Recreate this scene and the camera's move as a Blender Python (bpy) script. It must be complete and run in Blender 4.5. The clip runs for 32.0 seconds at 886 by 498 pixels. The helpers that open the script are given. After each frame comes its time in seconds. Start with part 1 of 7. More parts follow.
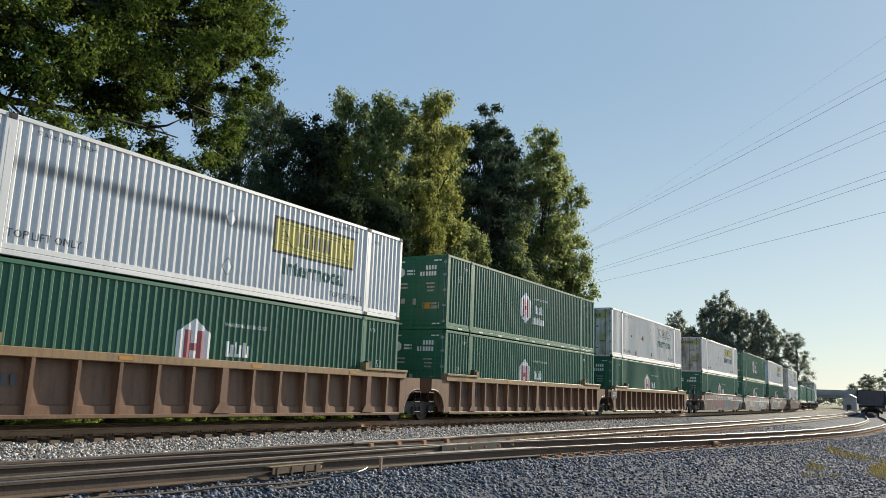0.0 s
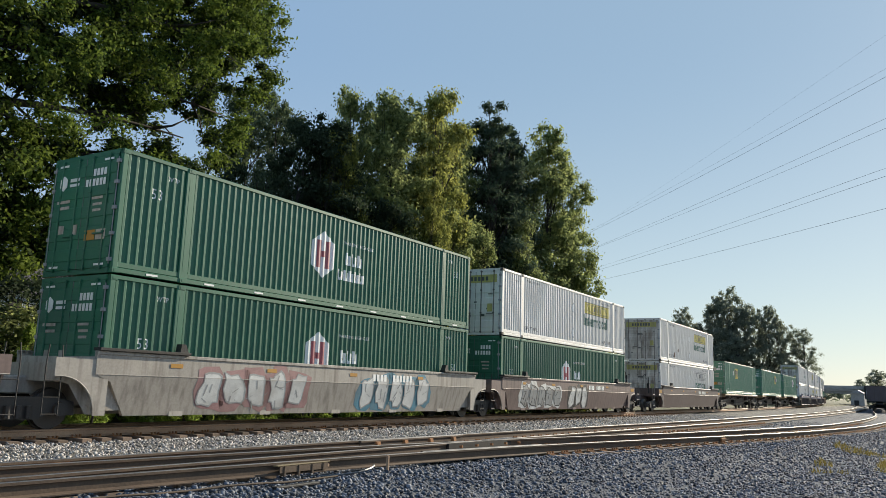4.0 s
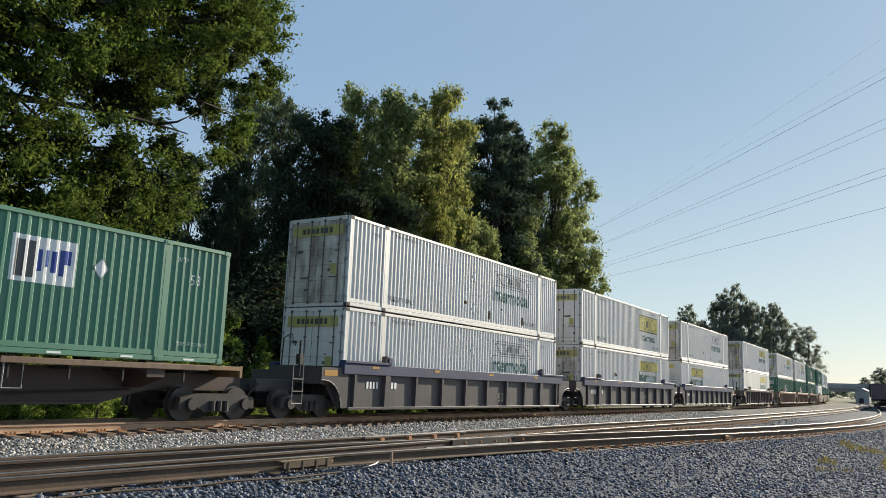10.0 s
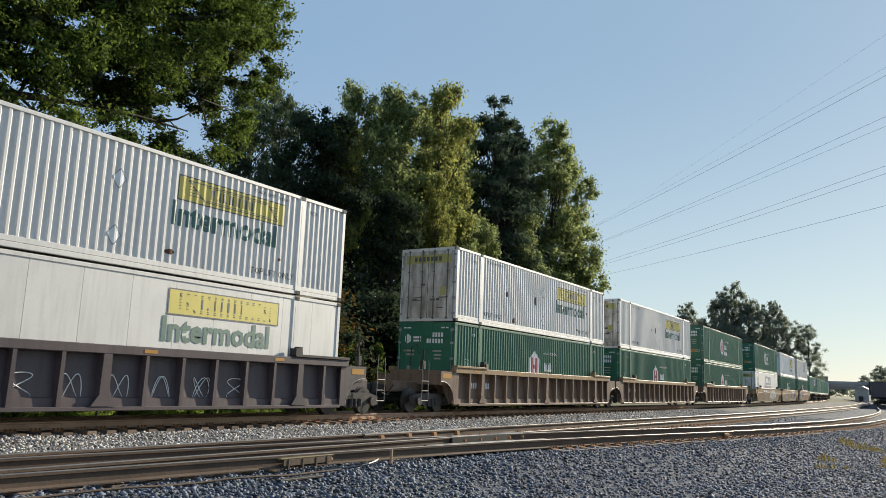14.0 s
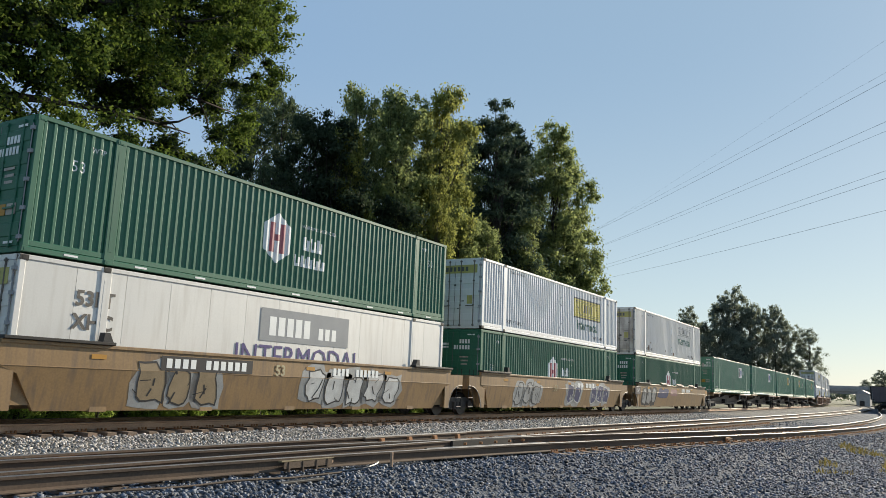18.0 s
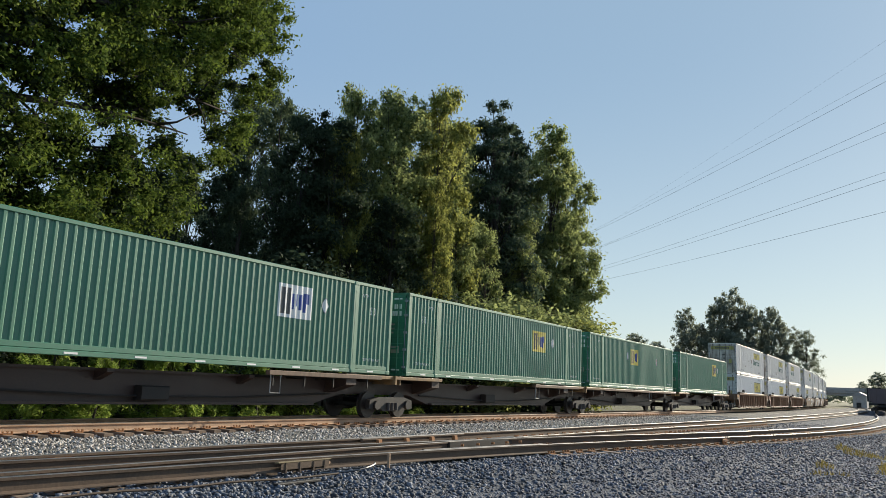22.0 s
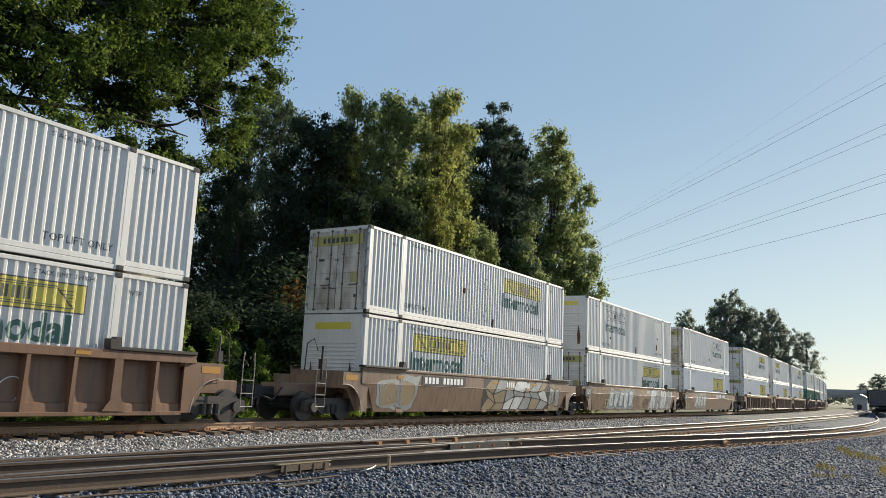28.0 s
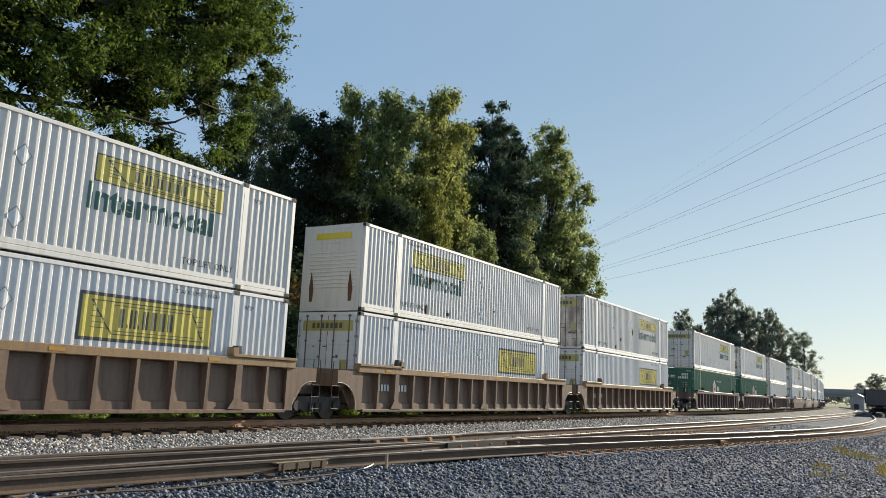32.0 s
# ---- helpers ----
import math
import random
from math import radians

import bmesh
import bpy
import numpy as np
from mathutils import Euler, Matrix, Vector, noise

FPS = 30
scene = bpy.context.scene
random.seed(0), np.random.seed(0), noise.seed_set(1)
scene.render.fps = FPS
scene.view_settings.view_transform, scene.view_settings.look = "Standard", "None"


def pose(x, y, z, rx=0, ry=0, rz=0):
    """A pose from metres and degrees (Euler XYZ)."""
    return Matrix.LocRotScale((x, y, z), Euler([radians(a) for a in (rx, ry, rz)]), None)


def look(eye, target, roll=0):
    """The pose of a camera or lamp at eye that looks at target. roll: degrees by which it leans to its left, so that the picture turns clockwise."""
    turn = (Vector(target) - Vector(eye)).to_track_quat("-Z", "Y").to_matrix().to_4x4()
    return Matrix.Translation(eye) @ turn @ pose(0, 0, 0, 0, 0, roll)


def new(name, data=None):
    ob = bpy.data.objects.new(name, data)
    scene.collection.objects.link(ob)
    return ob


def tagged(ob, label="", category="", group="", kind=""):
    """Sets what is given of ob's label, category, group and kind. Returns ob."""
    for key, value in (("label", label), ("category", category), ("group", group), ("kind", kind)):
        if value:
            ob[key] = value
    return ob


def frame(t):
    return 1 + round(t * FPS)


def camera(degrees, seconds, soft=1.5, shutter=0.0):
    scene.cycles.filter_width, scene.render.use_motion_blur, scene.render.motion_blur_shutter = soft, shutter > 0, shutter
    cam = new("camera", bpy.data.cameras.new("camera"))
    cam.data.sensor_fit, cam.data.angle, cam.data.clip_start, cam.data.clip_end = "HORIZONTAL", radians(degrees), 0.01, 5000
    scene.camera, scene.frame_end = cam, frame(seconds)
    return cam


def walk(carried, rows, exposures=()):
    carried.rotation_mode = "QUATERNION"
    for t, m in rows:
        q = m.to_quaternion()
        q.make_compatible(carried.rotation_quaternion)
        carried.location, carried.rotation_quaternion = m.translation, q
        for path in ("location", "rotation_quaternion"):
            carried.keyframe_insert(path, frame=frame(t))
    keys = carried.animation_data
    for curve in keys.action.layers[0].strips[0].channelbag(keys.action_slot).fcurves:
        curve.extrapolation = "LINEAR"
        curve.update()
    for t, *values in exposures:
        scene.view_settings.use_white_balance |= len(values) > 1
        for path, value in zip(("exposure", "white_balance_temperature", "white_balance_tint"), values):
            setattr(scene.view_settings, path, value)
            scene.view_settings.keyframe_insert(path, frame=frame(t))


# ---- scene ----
# ---------------------------------------------------------------- camera
EYE = Vector((0.0, 0.0, 1.134))
cam = camera(59.08, 32.0, soft=0.5)


def aim(yaw, pitch, roll):
    """Camera pose: yaw from +Y towards +X, pitch up, roll, in degrees."""
    a, b = radians(yaw), radians(pitch)
    way = Vector((math.sin(a) * math.cos(b), math.cos(a) * math.cos(b), math.sin(b)))
    return look(EYE, EYE + way, roll)


walk(cam, [(t, aim(a, b, c)) for t, a, b, c in (
    (0, 58.612, 10.194, 2.207), (0.5, 58.576, 10.119, 2.173), (1, 58.514, 10.058, 2.094), (1.5, 58.431, 10.011, 2.007),
    (2, 58.346, 9.990, 1.934), (2.5, 58.274, 10.001, 1.904), (3, 58.236, 10.024, 1.910), (3.5, 58.232, 10.057, 1.876),
    (5.5, 58.133, 9.893, 1.953), (6, 58.113, 9.830, 1.972), (6.5, 58.082, 9.776, 1.937), (7, 58.046, 9.736, 1.878),
    (7.5, 58.006, 9.707, 1.869), (8, 57.972, 9.696, 1.909), (8.5, 57.942, 9.713, 1.958), (9, 57.911, 9.754, 2.004),
    (9.5, 57.899, 9.786, 2.047), (10, 57.910, 9.781, 2.074), (10.5, 57.935, 9.746, 2.066), (11, 57.967, 9.694, 2.057),
    (11.5, 57.991, 9.645, 2.086), (12, 57.992, 9.618, 2.118), (12.5, 57.973, 9.612, 2.131), (13, 57.953, 9.614, 2.140),
    (13.5, 57.937, 9.613, 2.135), (14, 57.916, 9.608, 2.123), (14.5, 57.881, 9.603, 2.137), (16.5, 57.798, 9.731, 2.237),
    (17, 57.810, 9.766, 2.279), (17.5, 57.818, 9.797, 2.304), (18, 57.830, 9.829, 2.311), (18.5, 57.855, 9.860, 2.311),
    (19, 57.885, 9.896, 2.325), (19.5, 57.915, 9.929, 2.353), (20, 57.946, 9.956, 2.392), (20.5, 57.967, 9.976, 2.439),
    (21, 57.981, 9.969, 2.450), (21.5, 57.993, 9.945, 2.420), (22, 58.006, 9.925, 2.394), (22.5, 58.020, 9.892, 2.367),
    (23, 58.025, 9.843, 2.327), (23.5, 58.019, 9.803, 2.305), (24, 58.002, 9.788, 2.291), (24.5, 57.990, 9.797, 2.280),
    (25, 57.986, 9.823, 2.294), (25.5, 57.971, 9.858, 2.292), (27.5, 57.981, 10.068, 2.364), (28, 57.991, 10.065, 2.378),
    (28.5, 58.015, 10.038, 2.407), (29, 58.044, 9.987, 2.435), (29.5, 58.070, 9.940, 2.462), (30, 58.089, 9.925, 2.489),
    (30.5, 58.104, 9.939, 2.521), (31, 58.119, 9.956, 2.543), (31.5, 58.130, 9.966, 2.533), (32, 58.137, 9.978, 2.505),
)], [(0, 0.37, 7300, 8), (32, 0.37, 7300, 8)])

# ---------------------------------------------------------------- light
SUN_EL, SUN_AZ = 23.0, 104.0          # azimuth from +Y towards +X
world = bpy.data.worlds.new("world")
scene.world = world
world.use_nodes = True
wn = world.node_tree.nodes
sky = wn.new("ShaderNodeTexSky")
sky.sky_type = "NISHITA"
sky.sun_disc = False
sky.sun_elevation = radians(SUN_EL)
sky.sun_rotation = radians(SUN_AZ)
sky.air_density, sky.dust_density, sky.ozone_density, sky.altitude = 1.0, 0.35, 2.0, 200
wn["Background"].inputs["Strength"].default_value = 0.104
wc = wn.new("ShaderNodeTexCoord")          # thin morning haze over the clear sky, paler towards the horizon all round
up = wn.new("ShaderNodeSeparateXYZ")
low_high = wn.new("ShaderNodeMapRange")
low_high.interpolation_type = "SMOOTHSTEP"
low_high.inputs["From Min"].default_value, low_high.inputs["From Max"].default_value = -0.02, 0.42
tone = wn.new("ShaderNodeMix")
tone.data_type = "RGBA"
tone.inputs["A"].default_value = (4.0, 5.15, 6.1, 1)
haze = wn.new("ShaderNodeMix")
haze.data_type = "RGBA"
haze.inputs["Factor"].default_value = 0.775
sky_link = world.node_tree.links.new
sd = Vector((math.sin(radians(SUN_AZ)) * math.cos(radians(SUN_EL)), math.cos(radians(SUN_AZ)) * math.cos(radians(SUN_EL)), math.sin(radians(SUN_EL))))
sunward = wn.new("ShaderNodeVectorMath")   # the hazy sky whitens towards the sun
sunward.operation = "DOT_PRODUCT"
sunward.inputs[1].default_value = sd
near_sun = wn.new("ShaderNodeMapRange")
near_sun.interpolation_type = "SMOOTHSTEP"
near_sun.inputs["From Min"].default_value, near_sun.inputs["From Max"].default_value = 0.1, 1.0
pale = wn.new("ShaderNodeMix")
pale.data_type = "RGBA"
pale.inputs["A"].default_value, pale.inputs["B"].default_value = (1.88, 3.38, 6.3, 1), (2.3, 3.62, 5.35, 1)
sky_link(wc.outputs["Generated"], sunward.inputs[0])
sky_link(sunward.outputs["Value"], near_sun.inputs["Value"])
sky_link(near_sun.outputs["Result"], pale.inputs["Factor"])
sky_link(pale.outputs["Result"], tone.inputs["B"])
sky_link(wc.outputs["Generated"], up.inputs[0])
sky_link(up.outputs["Z"], low_high.inputs["Value"])
sky_link(low_high.outputs["Result"], tone.inputs["Factor"])
sky_link(sky.outputs["Color"], haze.inputs["A"])
sky_link(tone.outputs["Result"], haze.inputs["B"])
sky_link(haze.outputs["Result"], wn["Background"].inputs["Color"])
sun = new("sun", bpy.data.lights.new("sun", "SUN"))
sun.data.energy, sun.data.angle, sun.data.color = 5.0, radians(0.6), (1.0, 0.94, 0.84)
sun.matrix_basis = look(sd * 300, (0, 0, 0))


# ---------------------------------------------------------------- materials
def mat(name, colour, rough=0.7, metal=0.0, spread=0.15, scale=3.0, fine=40.0, bump=0.2, dirt=None, dirt_amount=0.0, dirt_from=0.47, grain=(7.0, 7.0, 0.7), streak=False, tint=0.0, island=False, gloss=0.5):
    """A worn surface: base colour varied at two scales, optional dirt in upright streaks, fine relief."""
    m = bpy.data.materials.new(name)
    m.use_nodes = True
    nt = m.node_tree
    n, link = nt.nodes, nt.links.new
    b = n["Principled BSDF"]
    b.inputs["Metallic"].default_value, b.inputs["Specular IOR Level"].default_value = metal, gloss
    if gloss > 0.9:                          # glossy container enamel under a dulled clear coat
        b.inputs["Coat Weight"].default_value, b.inputs["Coat Roughness"].default_value = 0.9 if gloss > 0.97 else 0.45, 0.5
    co = n.new("ShaderNodeTexCoord")
    info = n.new("ShaderNodeObjectInfo")
    shift = n.new("ShaderNodeVectorMath")
    shift.operation = "MULTIPLY_ADD"
    comb = n.new("ShaderNodeCombineXYZ")
    for k in range(3):
        link(info.outputs["Random"], comb.inputs[k])
    link(comb.outputs[0], shift.inputs[0])
    shift.inputs[1].default_value = (57, 31, 83)
    link(co.outputs["Object"], shift.inputs[2])
    big = n.new("ShaderNodeTexNoise")
    big.inputs["Scale"].default_value, big.inputs["Detail"].default_value = scale, 5
    small = n.new("ShaderNodeTexNoise")
    small.inputs["Scale"].default_value, small.inputs["Detail"].default_value = fine, 3
    link(shift.outputs[0], big.inputs["Vector"])
    link(shift.outputs[0], small.inputs["Vector"])
    hsv = n.new("ShaderNodeHueSaturation")
    hsv.inputs["Color"].default_value = (*colour, 1)
    add = n.new("ShaderNodeMath")
    add.operation = "ADD"
    link(big.outputs["Fac"], add.inputs[0])
    link(small.outputs["Fac"], add.inputs[1])
    rng = n.new("ShaderNodeMapRange")
    rng.inputs["From Min"].default_value, rng.inputs["From Max"].default_value = 0.6, 1.4
    rng.inputs["To Min"].default_value, rng.inputs["To Max"].default_value = 1 - spread, 1 + spread
    link(add.outputs[0], rng.inputs["Value"])
    value = rng.outputs["Result"]
    if tint or island:
        rnd = n.new("ShaderNodeMapRange")
        rnd.inputs["To Min"].default_value, rnd.inputs["To Max"].default_value = 1 - tint, 1 + tint
        if island:
            link(n.new("ShaderNodeNewGeometry").outputs["Random Per Island"], rnd.inputs["Value"])
        else:
            link(info.outputs["Random"], rnd.inputs["Value"])
        mul = n.new("ShaderNodeMath")
        mul.operation = "MULTIPLY"
        link(value, mul.inputs[0])
        link(rnd.outputs["Result"], mul.inputs[1])
        value = mul.outputs[0]
    link(value, hsv.inputs["Value"])
    out = hsv.outputs["Color"]
    if dirt:
        grime = n.new("ShaderNodeTexNoise")
        grime.inputs["Scale"].default_value, grime.inputs["Detail"].default_value = 1.0, 6
        mp = n.new("ShaderNodeMapping")
        mp.inputs["Scale"].default_value = grain if streak else (1.6, 1.6, 1.6)
        link(shift.outputs[0], mp.inputs["Vector"])
        link(mp.outputs[0], grime.inputs["Vector"])
        r2 = n.new("ShaderNodeMapRange")
        r2.inputs["From Min"].default_value, r2.inputs["From Max"].default_value = dirt_from, dirt_from + 0.31
        r2.inputs["To Max"].default_value = dirt_amount
        link(grime.outputs["Fac"], r2.inputs["Value"])
        mix = n.new("ShaderNodeMix")
        mix.data_type = "RGBA"
        link(r2.outputs["Result"], mix.inputs["Factor"])
        link(out, mix.inputs["A"])
        mix.inputs["B"].default_value = (*dirt, 1)
        out = mix.outputs["Result"]
    link(out, b.inputs["Base Color"])
    rr = n.new("ShaderNodeMapRange")
    rr.inputs["To Min"].default_value, rr.inputs["To Max"].default_value = max(0.05, rough - 0.12), min(1, rough + 0.12)
    link(big.outputs["Fac"], rr.inputs["Value"])
    link(rr.outputs["Result"], b.inputs["Roughness"])
    if bump:
        bp = n.new("ShaderNodeBump")
        bp.inputs["Strength"].default_value, bp.inputs["Distance"].default_value = bump, 0.01
        link(small.outputs["Fac"], bp.inputs["Height"])
        link(bp.outputs[0], b.inputs["Normal"])
    return m


def leaf_mat(name, dark, light, clear=0.35):
    """Leaves: colour varied leaf by leaf, light shining through them."""
    m = bpy.data.materials.new(name)
    m.use_nodes = True
    n, link = m.node_tree.nodes, m.node_tree.links.new
    b, out = n["Principled BSDF"], n["Material Output"]
    b.inputs["Roughness"].default_value = 0.75
    b.inputs["Specular IOR Level"].default_value = 0.12
    geo = n.new("ShaderNodeNewGeometry")
    co = n.new("ShaderNodeTexCoord")
    noise_tex = n.new("ShaderNodeTexNoise")
    noise_tex.inputs["Scale"].default_value = 0.5
    link(co.outputs["Object"], noise_tex.inputs["Vector"])
    add = n.new("ShaderNodeMath")
    add.operation = "ADD"
    link(geo.outputs["Random Per Island"], add.inputs[0])
    link(noise_tex.outputs["Fac"], add.inputs[1])
    rng = n.new("ShaderNodeMapRange")
    rng.inputs["From Min"].default_value, rng.inputs["From Max"].default_value = 0.3, 1.3
    link(add.outputs[0], rng.inputs["Value"])
    mix = n.new("ShaderNodeMix")
    mix.data_type = "RGBA"
    link(rng.outputs["Result"], mix.inputs["Factor"])
    mix.inputs["A"].default_value, mix.inputs["B"].default_value = (*dark, 1), (*light, 1)
    link(mix.outputs["Result"], b.inputs["Base Color"])
    tr = n.new("ShaderNodeBsdfTranslucent")
    link(mix.outputs["Result"], tr.inputs["Color"])
    sh = n.new("ShaderNodeMixShader")
    sh.inputs[0].default_value = clear
    link(b.outputs[0], sh.inputs[1])
    link(tr.outputs[0], sh.inputs[2])
    link(sh.outputs[0], out.inputs["Surface"])
    return m


WHITE = mat("white_paint", (0.665, 0.645, 0.605), 0.52, spread=0.06, scale=0.8, fine=25, bump=0.05, dirt=(0.34, 0.29, 0.23), dirt_amount=0.35, streak=True, tint=0.06, gloss=1.0)
WHITE_COOL = mat("cool_white_paint", (0.645, 0.655, 0.655), 0.52, spread=0.05, scale=0.8, fine=25, bump=0.05, dirt=(0.30, 0.29, 0.28), dirt_amount=0.25, streak=True, tint=0.05, gloss=1.0)
WHITE_RUSTY = mat("white_paint_worn", (0.64, 0.605, 0.54), 0.52, spread=0.1, scale=1.2, fine=25, bump=0.08, dirt=(0.13, 0.08, 0.05), dirt_amount=0.9, dirt_from=0.36, grain=(2.6, 2.6, 0.9), streak=True, tint=0.08, gloss=1.0)
GREEN = mat("green_paint", (0.006, 0.118, 0.062), 0.5, spread=0.12, scale=0.8, fine=25, bump=0.05, dirt=(0.05, 0.11, 0.09), dirt_amount=0.3, streak=True, tint=0.12, gloss=0.65)
GREEN_LIGHT = mat("green_paint_faded", (0.009, 0.165, 0.088), 0.5, spread=0.12, scale=0.8, fine=25, bump=0.05, dirt=(0.06, 0.13, 0.10), dirt_amount=0.35, streak=True, tint=0.1, gloss=0.95)
YELLOW = mat("yellow_paint", (0.66, 0.53, 0.05), 0.42, spread=0.08, scale=2, fine=30, bump=0.04, gloss=1.0)
YELLOW_FADED = mat("faded_yellow_paint", (0.44, 0.40, 0.13), 0.55, spread=0.15, scale=2, fine=30, bump=0.04, dirt=(0.2, 0.16, 0.1), dirt_amount=0.6, streak=True)
BLACK = mat("black_paint", (0.025, 0.025, 0.027), 0.5, spread=0.2, bump=0.05, gloss=1.0)
ROD_STEEL = mat("stained_rod_steel", (0.13, 0.115, 0.10), 0.6, spread=0.3, scale=2, bump=0.15, dirt=(0.06, 0.035, 0.02), dirt_amount=0.6, streak=True)
GREY_PAINT = mat("grey_paint", (0.28, 0.29, 0.30), 0.5, spread=0.1, bump=0.05)
DKGREEN = mat("lettering_green", (0.010, 0.105, 0.068), 0.5, spread=0.15, bump=0.03, gloss=1.0)
NAVY = mat("blue_paint", (0.03, 0.07, 0.30), 0.5, spread=0.15, bump=0.03)
RED = mat("red_paint", (0.34, 0.03, 0.05), 0.5, spread=0.15, bump=0.03, gloss=1.0)
DECAL_WHITE = mat("white_lettering", (0.76, 0.77, 0.75), 0.5, spread=0.08, bump=0.03, gloss=1.0)
ORANGE_MARK = mat("orange_mark", (0.46, 0.22, 0.03), 0.5, spread=0.1, bump=0.03)
STEEL_DARK = mat("dark_steel", (0.020, 0.018, 0.017), 0.65, metal=0.0, spread=0.3, scale=3, bump=0.3, dirt=(0.05, 0.03, 0.02), dirt_amount=0.4)
BOGIE_STEEL = mat("dusty_bogie_steel", (0.032, 0.028, 0.027), 0.5, spread=0.35, scale=4, bump=0.3, dirt=(0.08, 0.055, 0.04), dirt_amount=0.5)
WHEEL_STEEL = mat("worn_wheel_steel", (0.06, 0.053, 0.05), 0.45, metal=0.4, spread=0.3, scale=4, bump=0.2)
STEEL = mat("galvanised_steel", (0.30, 0.30, 0.30), 0.6, metal=0.3, spread=0.2, bump=0.1)


def car_paint(name, c, grime=(0.06, 0.04, 0.03), amount=0.65):
    return mat(name, c, 0.48, spread=0.18, scale=1.0, fine=20, bump=0.15, dirt=grime, dirt_amount=amount, streak=True, tint=0.05)


CAR = dict(
    rust=car_paint("rust_brown_car_paint", (0.20, 0.105, 0.06)),
    mauve=car_paint("mauve_brown_car_paint", (0.20, 0.14, 0.125)),
    sand=car_paint("sandy_brown_car_paint", (0.245, 0.155, 0.10)),
    pale=car_paint("weathered_pale_car_paint", (0.40, 0.36, 0.315)),
    brown=car_paint("brown_car_paint", (0.115, 0.077, 0.07)),
    grey=car_paint("blue_grey_car_paint", (0.072, 0.063, 0.066)),
    navy=car_paint("dull_navy_car_paint", (0.030, 0.042, 0.105), amount=0.4),
    slate=car_paint("dark_grey_car_paint", (0.088, 0.066, 0.070)),
    tan=car_paint("tan_car_paint", (0.29, 0.18, 0.085), (0.13, 0.095, 0.075), 0.8),
    taupe=car_paint("taupe_car_paint", (0.195, 0.125, 0.085)),
    spine=car_paint("dark_brown_car_paint", (0.060, 0.037, 0.031)),
)
RAIL_SIDE = mat("rusty_rail_steel", (0.48, 0.31, 0.20), 0.8, metal=0.0, spread=0.25, scale=2, fine=30, bump=0.3, dirt=(0.14, 0.085, 0.055), dirt_amount=0.5)
RAIL_DARK = mat("dark_rail_steel", (0.12, 0.08, 0.054), 0.8, metal=0.1, spread=0.3, scale=2, fine=30, bump=0.3, dirt=(0.04, 0.03, 0.025), dirt_amount=0.6)
RAIL_TOP = mat("polished_rail_head", (0.22, 0.21, 0.205), 0.48, metal=0.95, spread=0.1, scale=2, fine=60, bump=0.05)
TIE_WOOD = mat("weathered_sleeper_wood", (0.23, 0.16, 0.115), 0.9, spread=0.3, scale=4, fine=30, bump=0.6, dirt=(0.05, 0.045, 0.04), dirt_amount=0.6, tint=0.25)
PLATE = mat("rusty_tie_plate", (0.33, 0.15, 0.06), 0.85, metal=0.1, spread=0.3, scale=6, bump=0.3)
STONE_PALE = mat("pale_ballast_stone", (0.37, 0.34, 0.31), 0.8, spread=0.15, scale=8, fine=60, bump=0.4, tint=0.8, island=True)
STONE_BLUE = mat("blue_grey_ballast_stone", (0.088, 0.10, 0.124), 0.72, spread=0.15, scale=8, fine=60, bump=0.4, tint=0.85, island=True)
CONCRETE = mat("concrete", (0.36, 0.35, 0.33), 0.9, spread=0.15, scale=0.5, fine=6, bump=0.3, dirt=(0.18, 0.17, 0.16), dirt_amount=0.5)
BARK = mat("bark", (0.045, 0.037, 0.03), 0.95, spread=0.35, scale=3, fine=18, bump=0.9)
LEAF_OAK = leaf_mat("oak_leaves", (0.012, 0.032, 0.012), (0.165, 0.225, 0.042), 0.42)
LEAF_MIX = leaf_mat("woodland_leaves", (0.075, 0.108, 0.05), (0.34, 0.385, 0.15), 0.6)
LEAF_YELLOW = leaf_mat("yellow_green_leaves", (0.09, 0.11, 0.04), (0.35, 0.36, 0.10), 0.6)
# darker copies of the woodland leaves, with the wood's shade put into their colour
LEAF_SHADE = leaf_mat("shade_leaves", (0.045, 0.07, 0.046), (0.12, 0.16, 0.085), 0.5)
LEAF_DEEP_SHADE = leaf_mat("deep_shade_leaves", (0.028, 0.044, 0.026), (0.06, 0.085, 0.045), 0.4)
LEAF_PINE = leaf_mat("pine_needles", (0.04, 0.066, 0.045), (0.10, 0.14, 0.085), 0.4)
LEAF_YOUNG = leaf_mat("young_pine_needles", (0.12, 0.20, 0.04), (0.34, 0.44, 0.10), 0.5)
LEAF_ORANGE = leaf_mat("autumn_leaves", (0.05, 0.045, 0.015), (0.22, 0.12, 0.03), 0.3)
GRASS = leaf_mat("dry_grass", (0.20, 0.16, 0.04), (0.42, 0.32, 0.09), 0.2)
# pale grey-green: the haze of distance is put into this leaf colour
LEAF_HAZED = leaf_mat("haze_paled_leaves", (0.15, 0.175, 0.14), (0.29, 0.32, 0.24), 0.68)


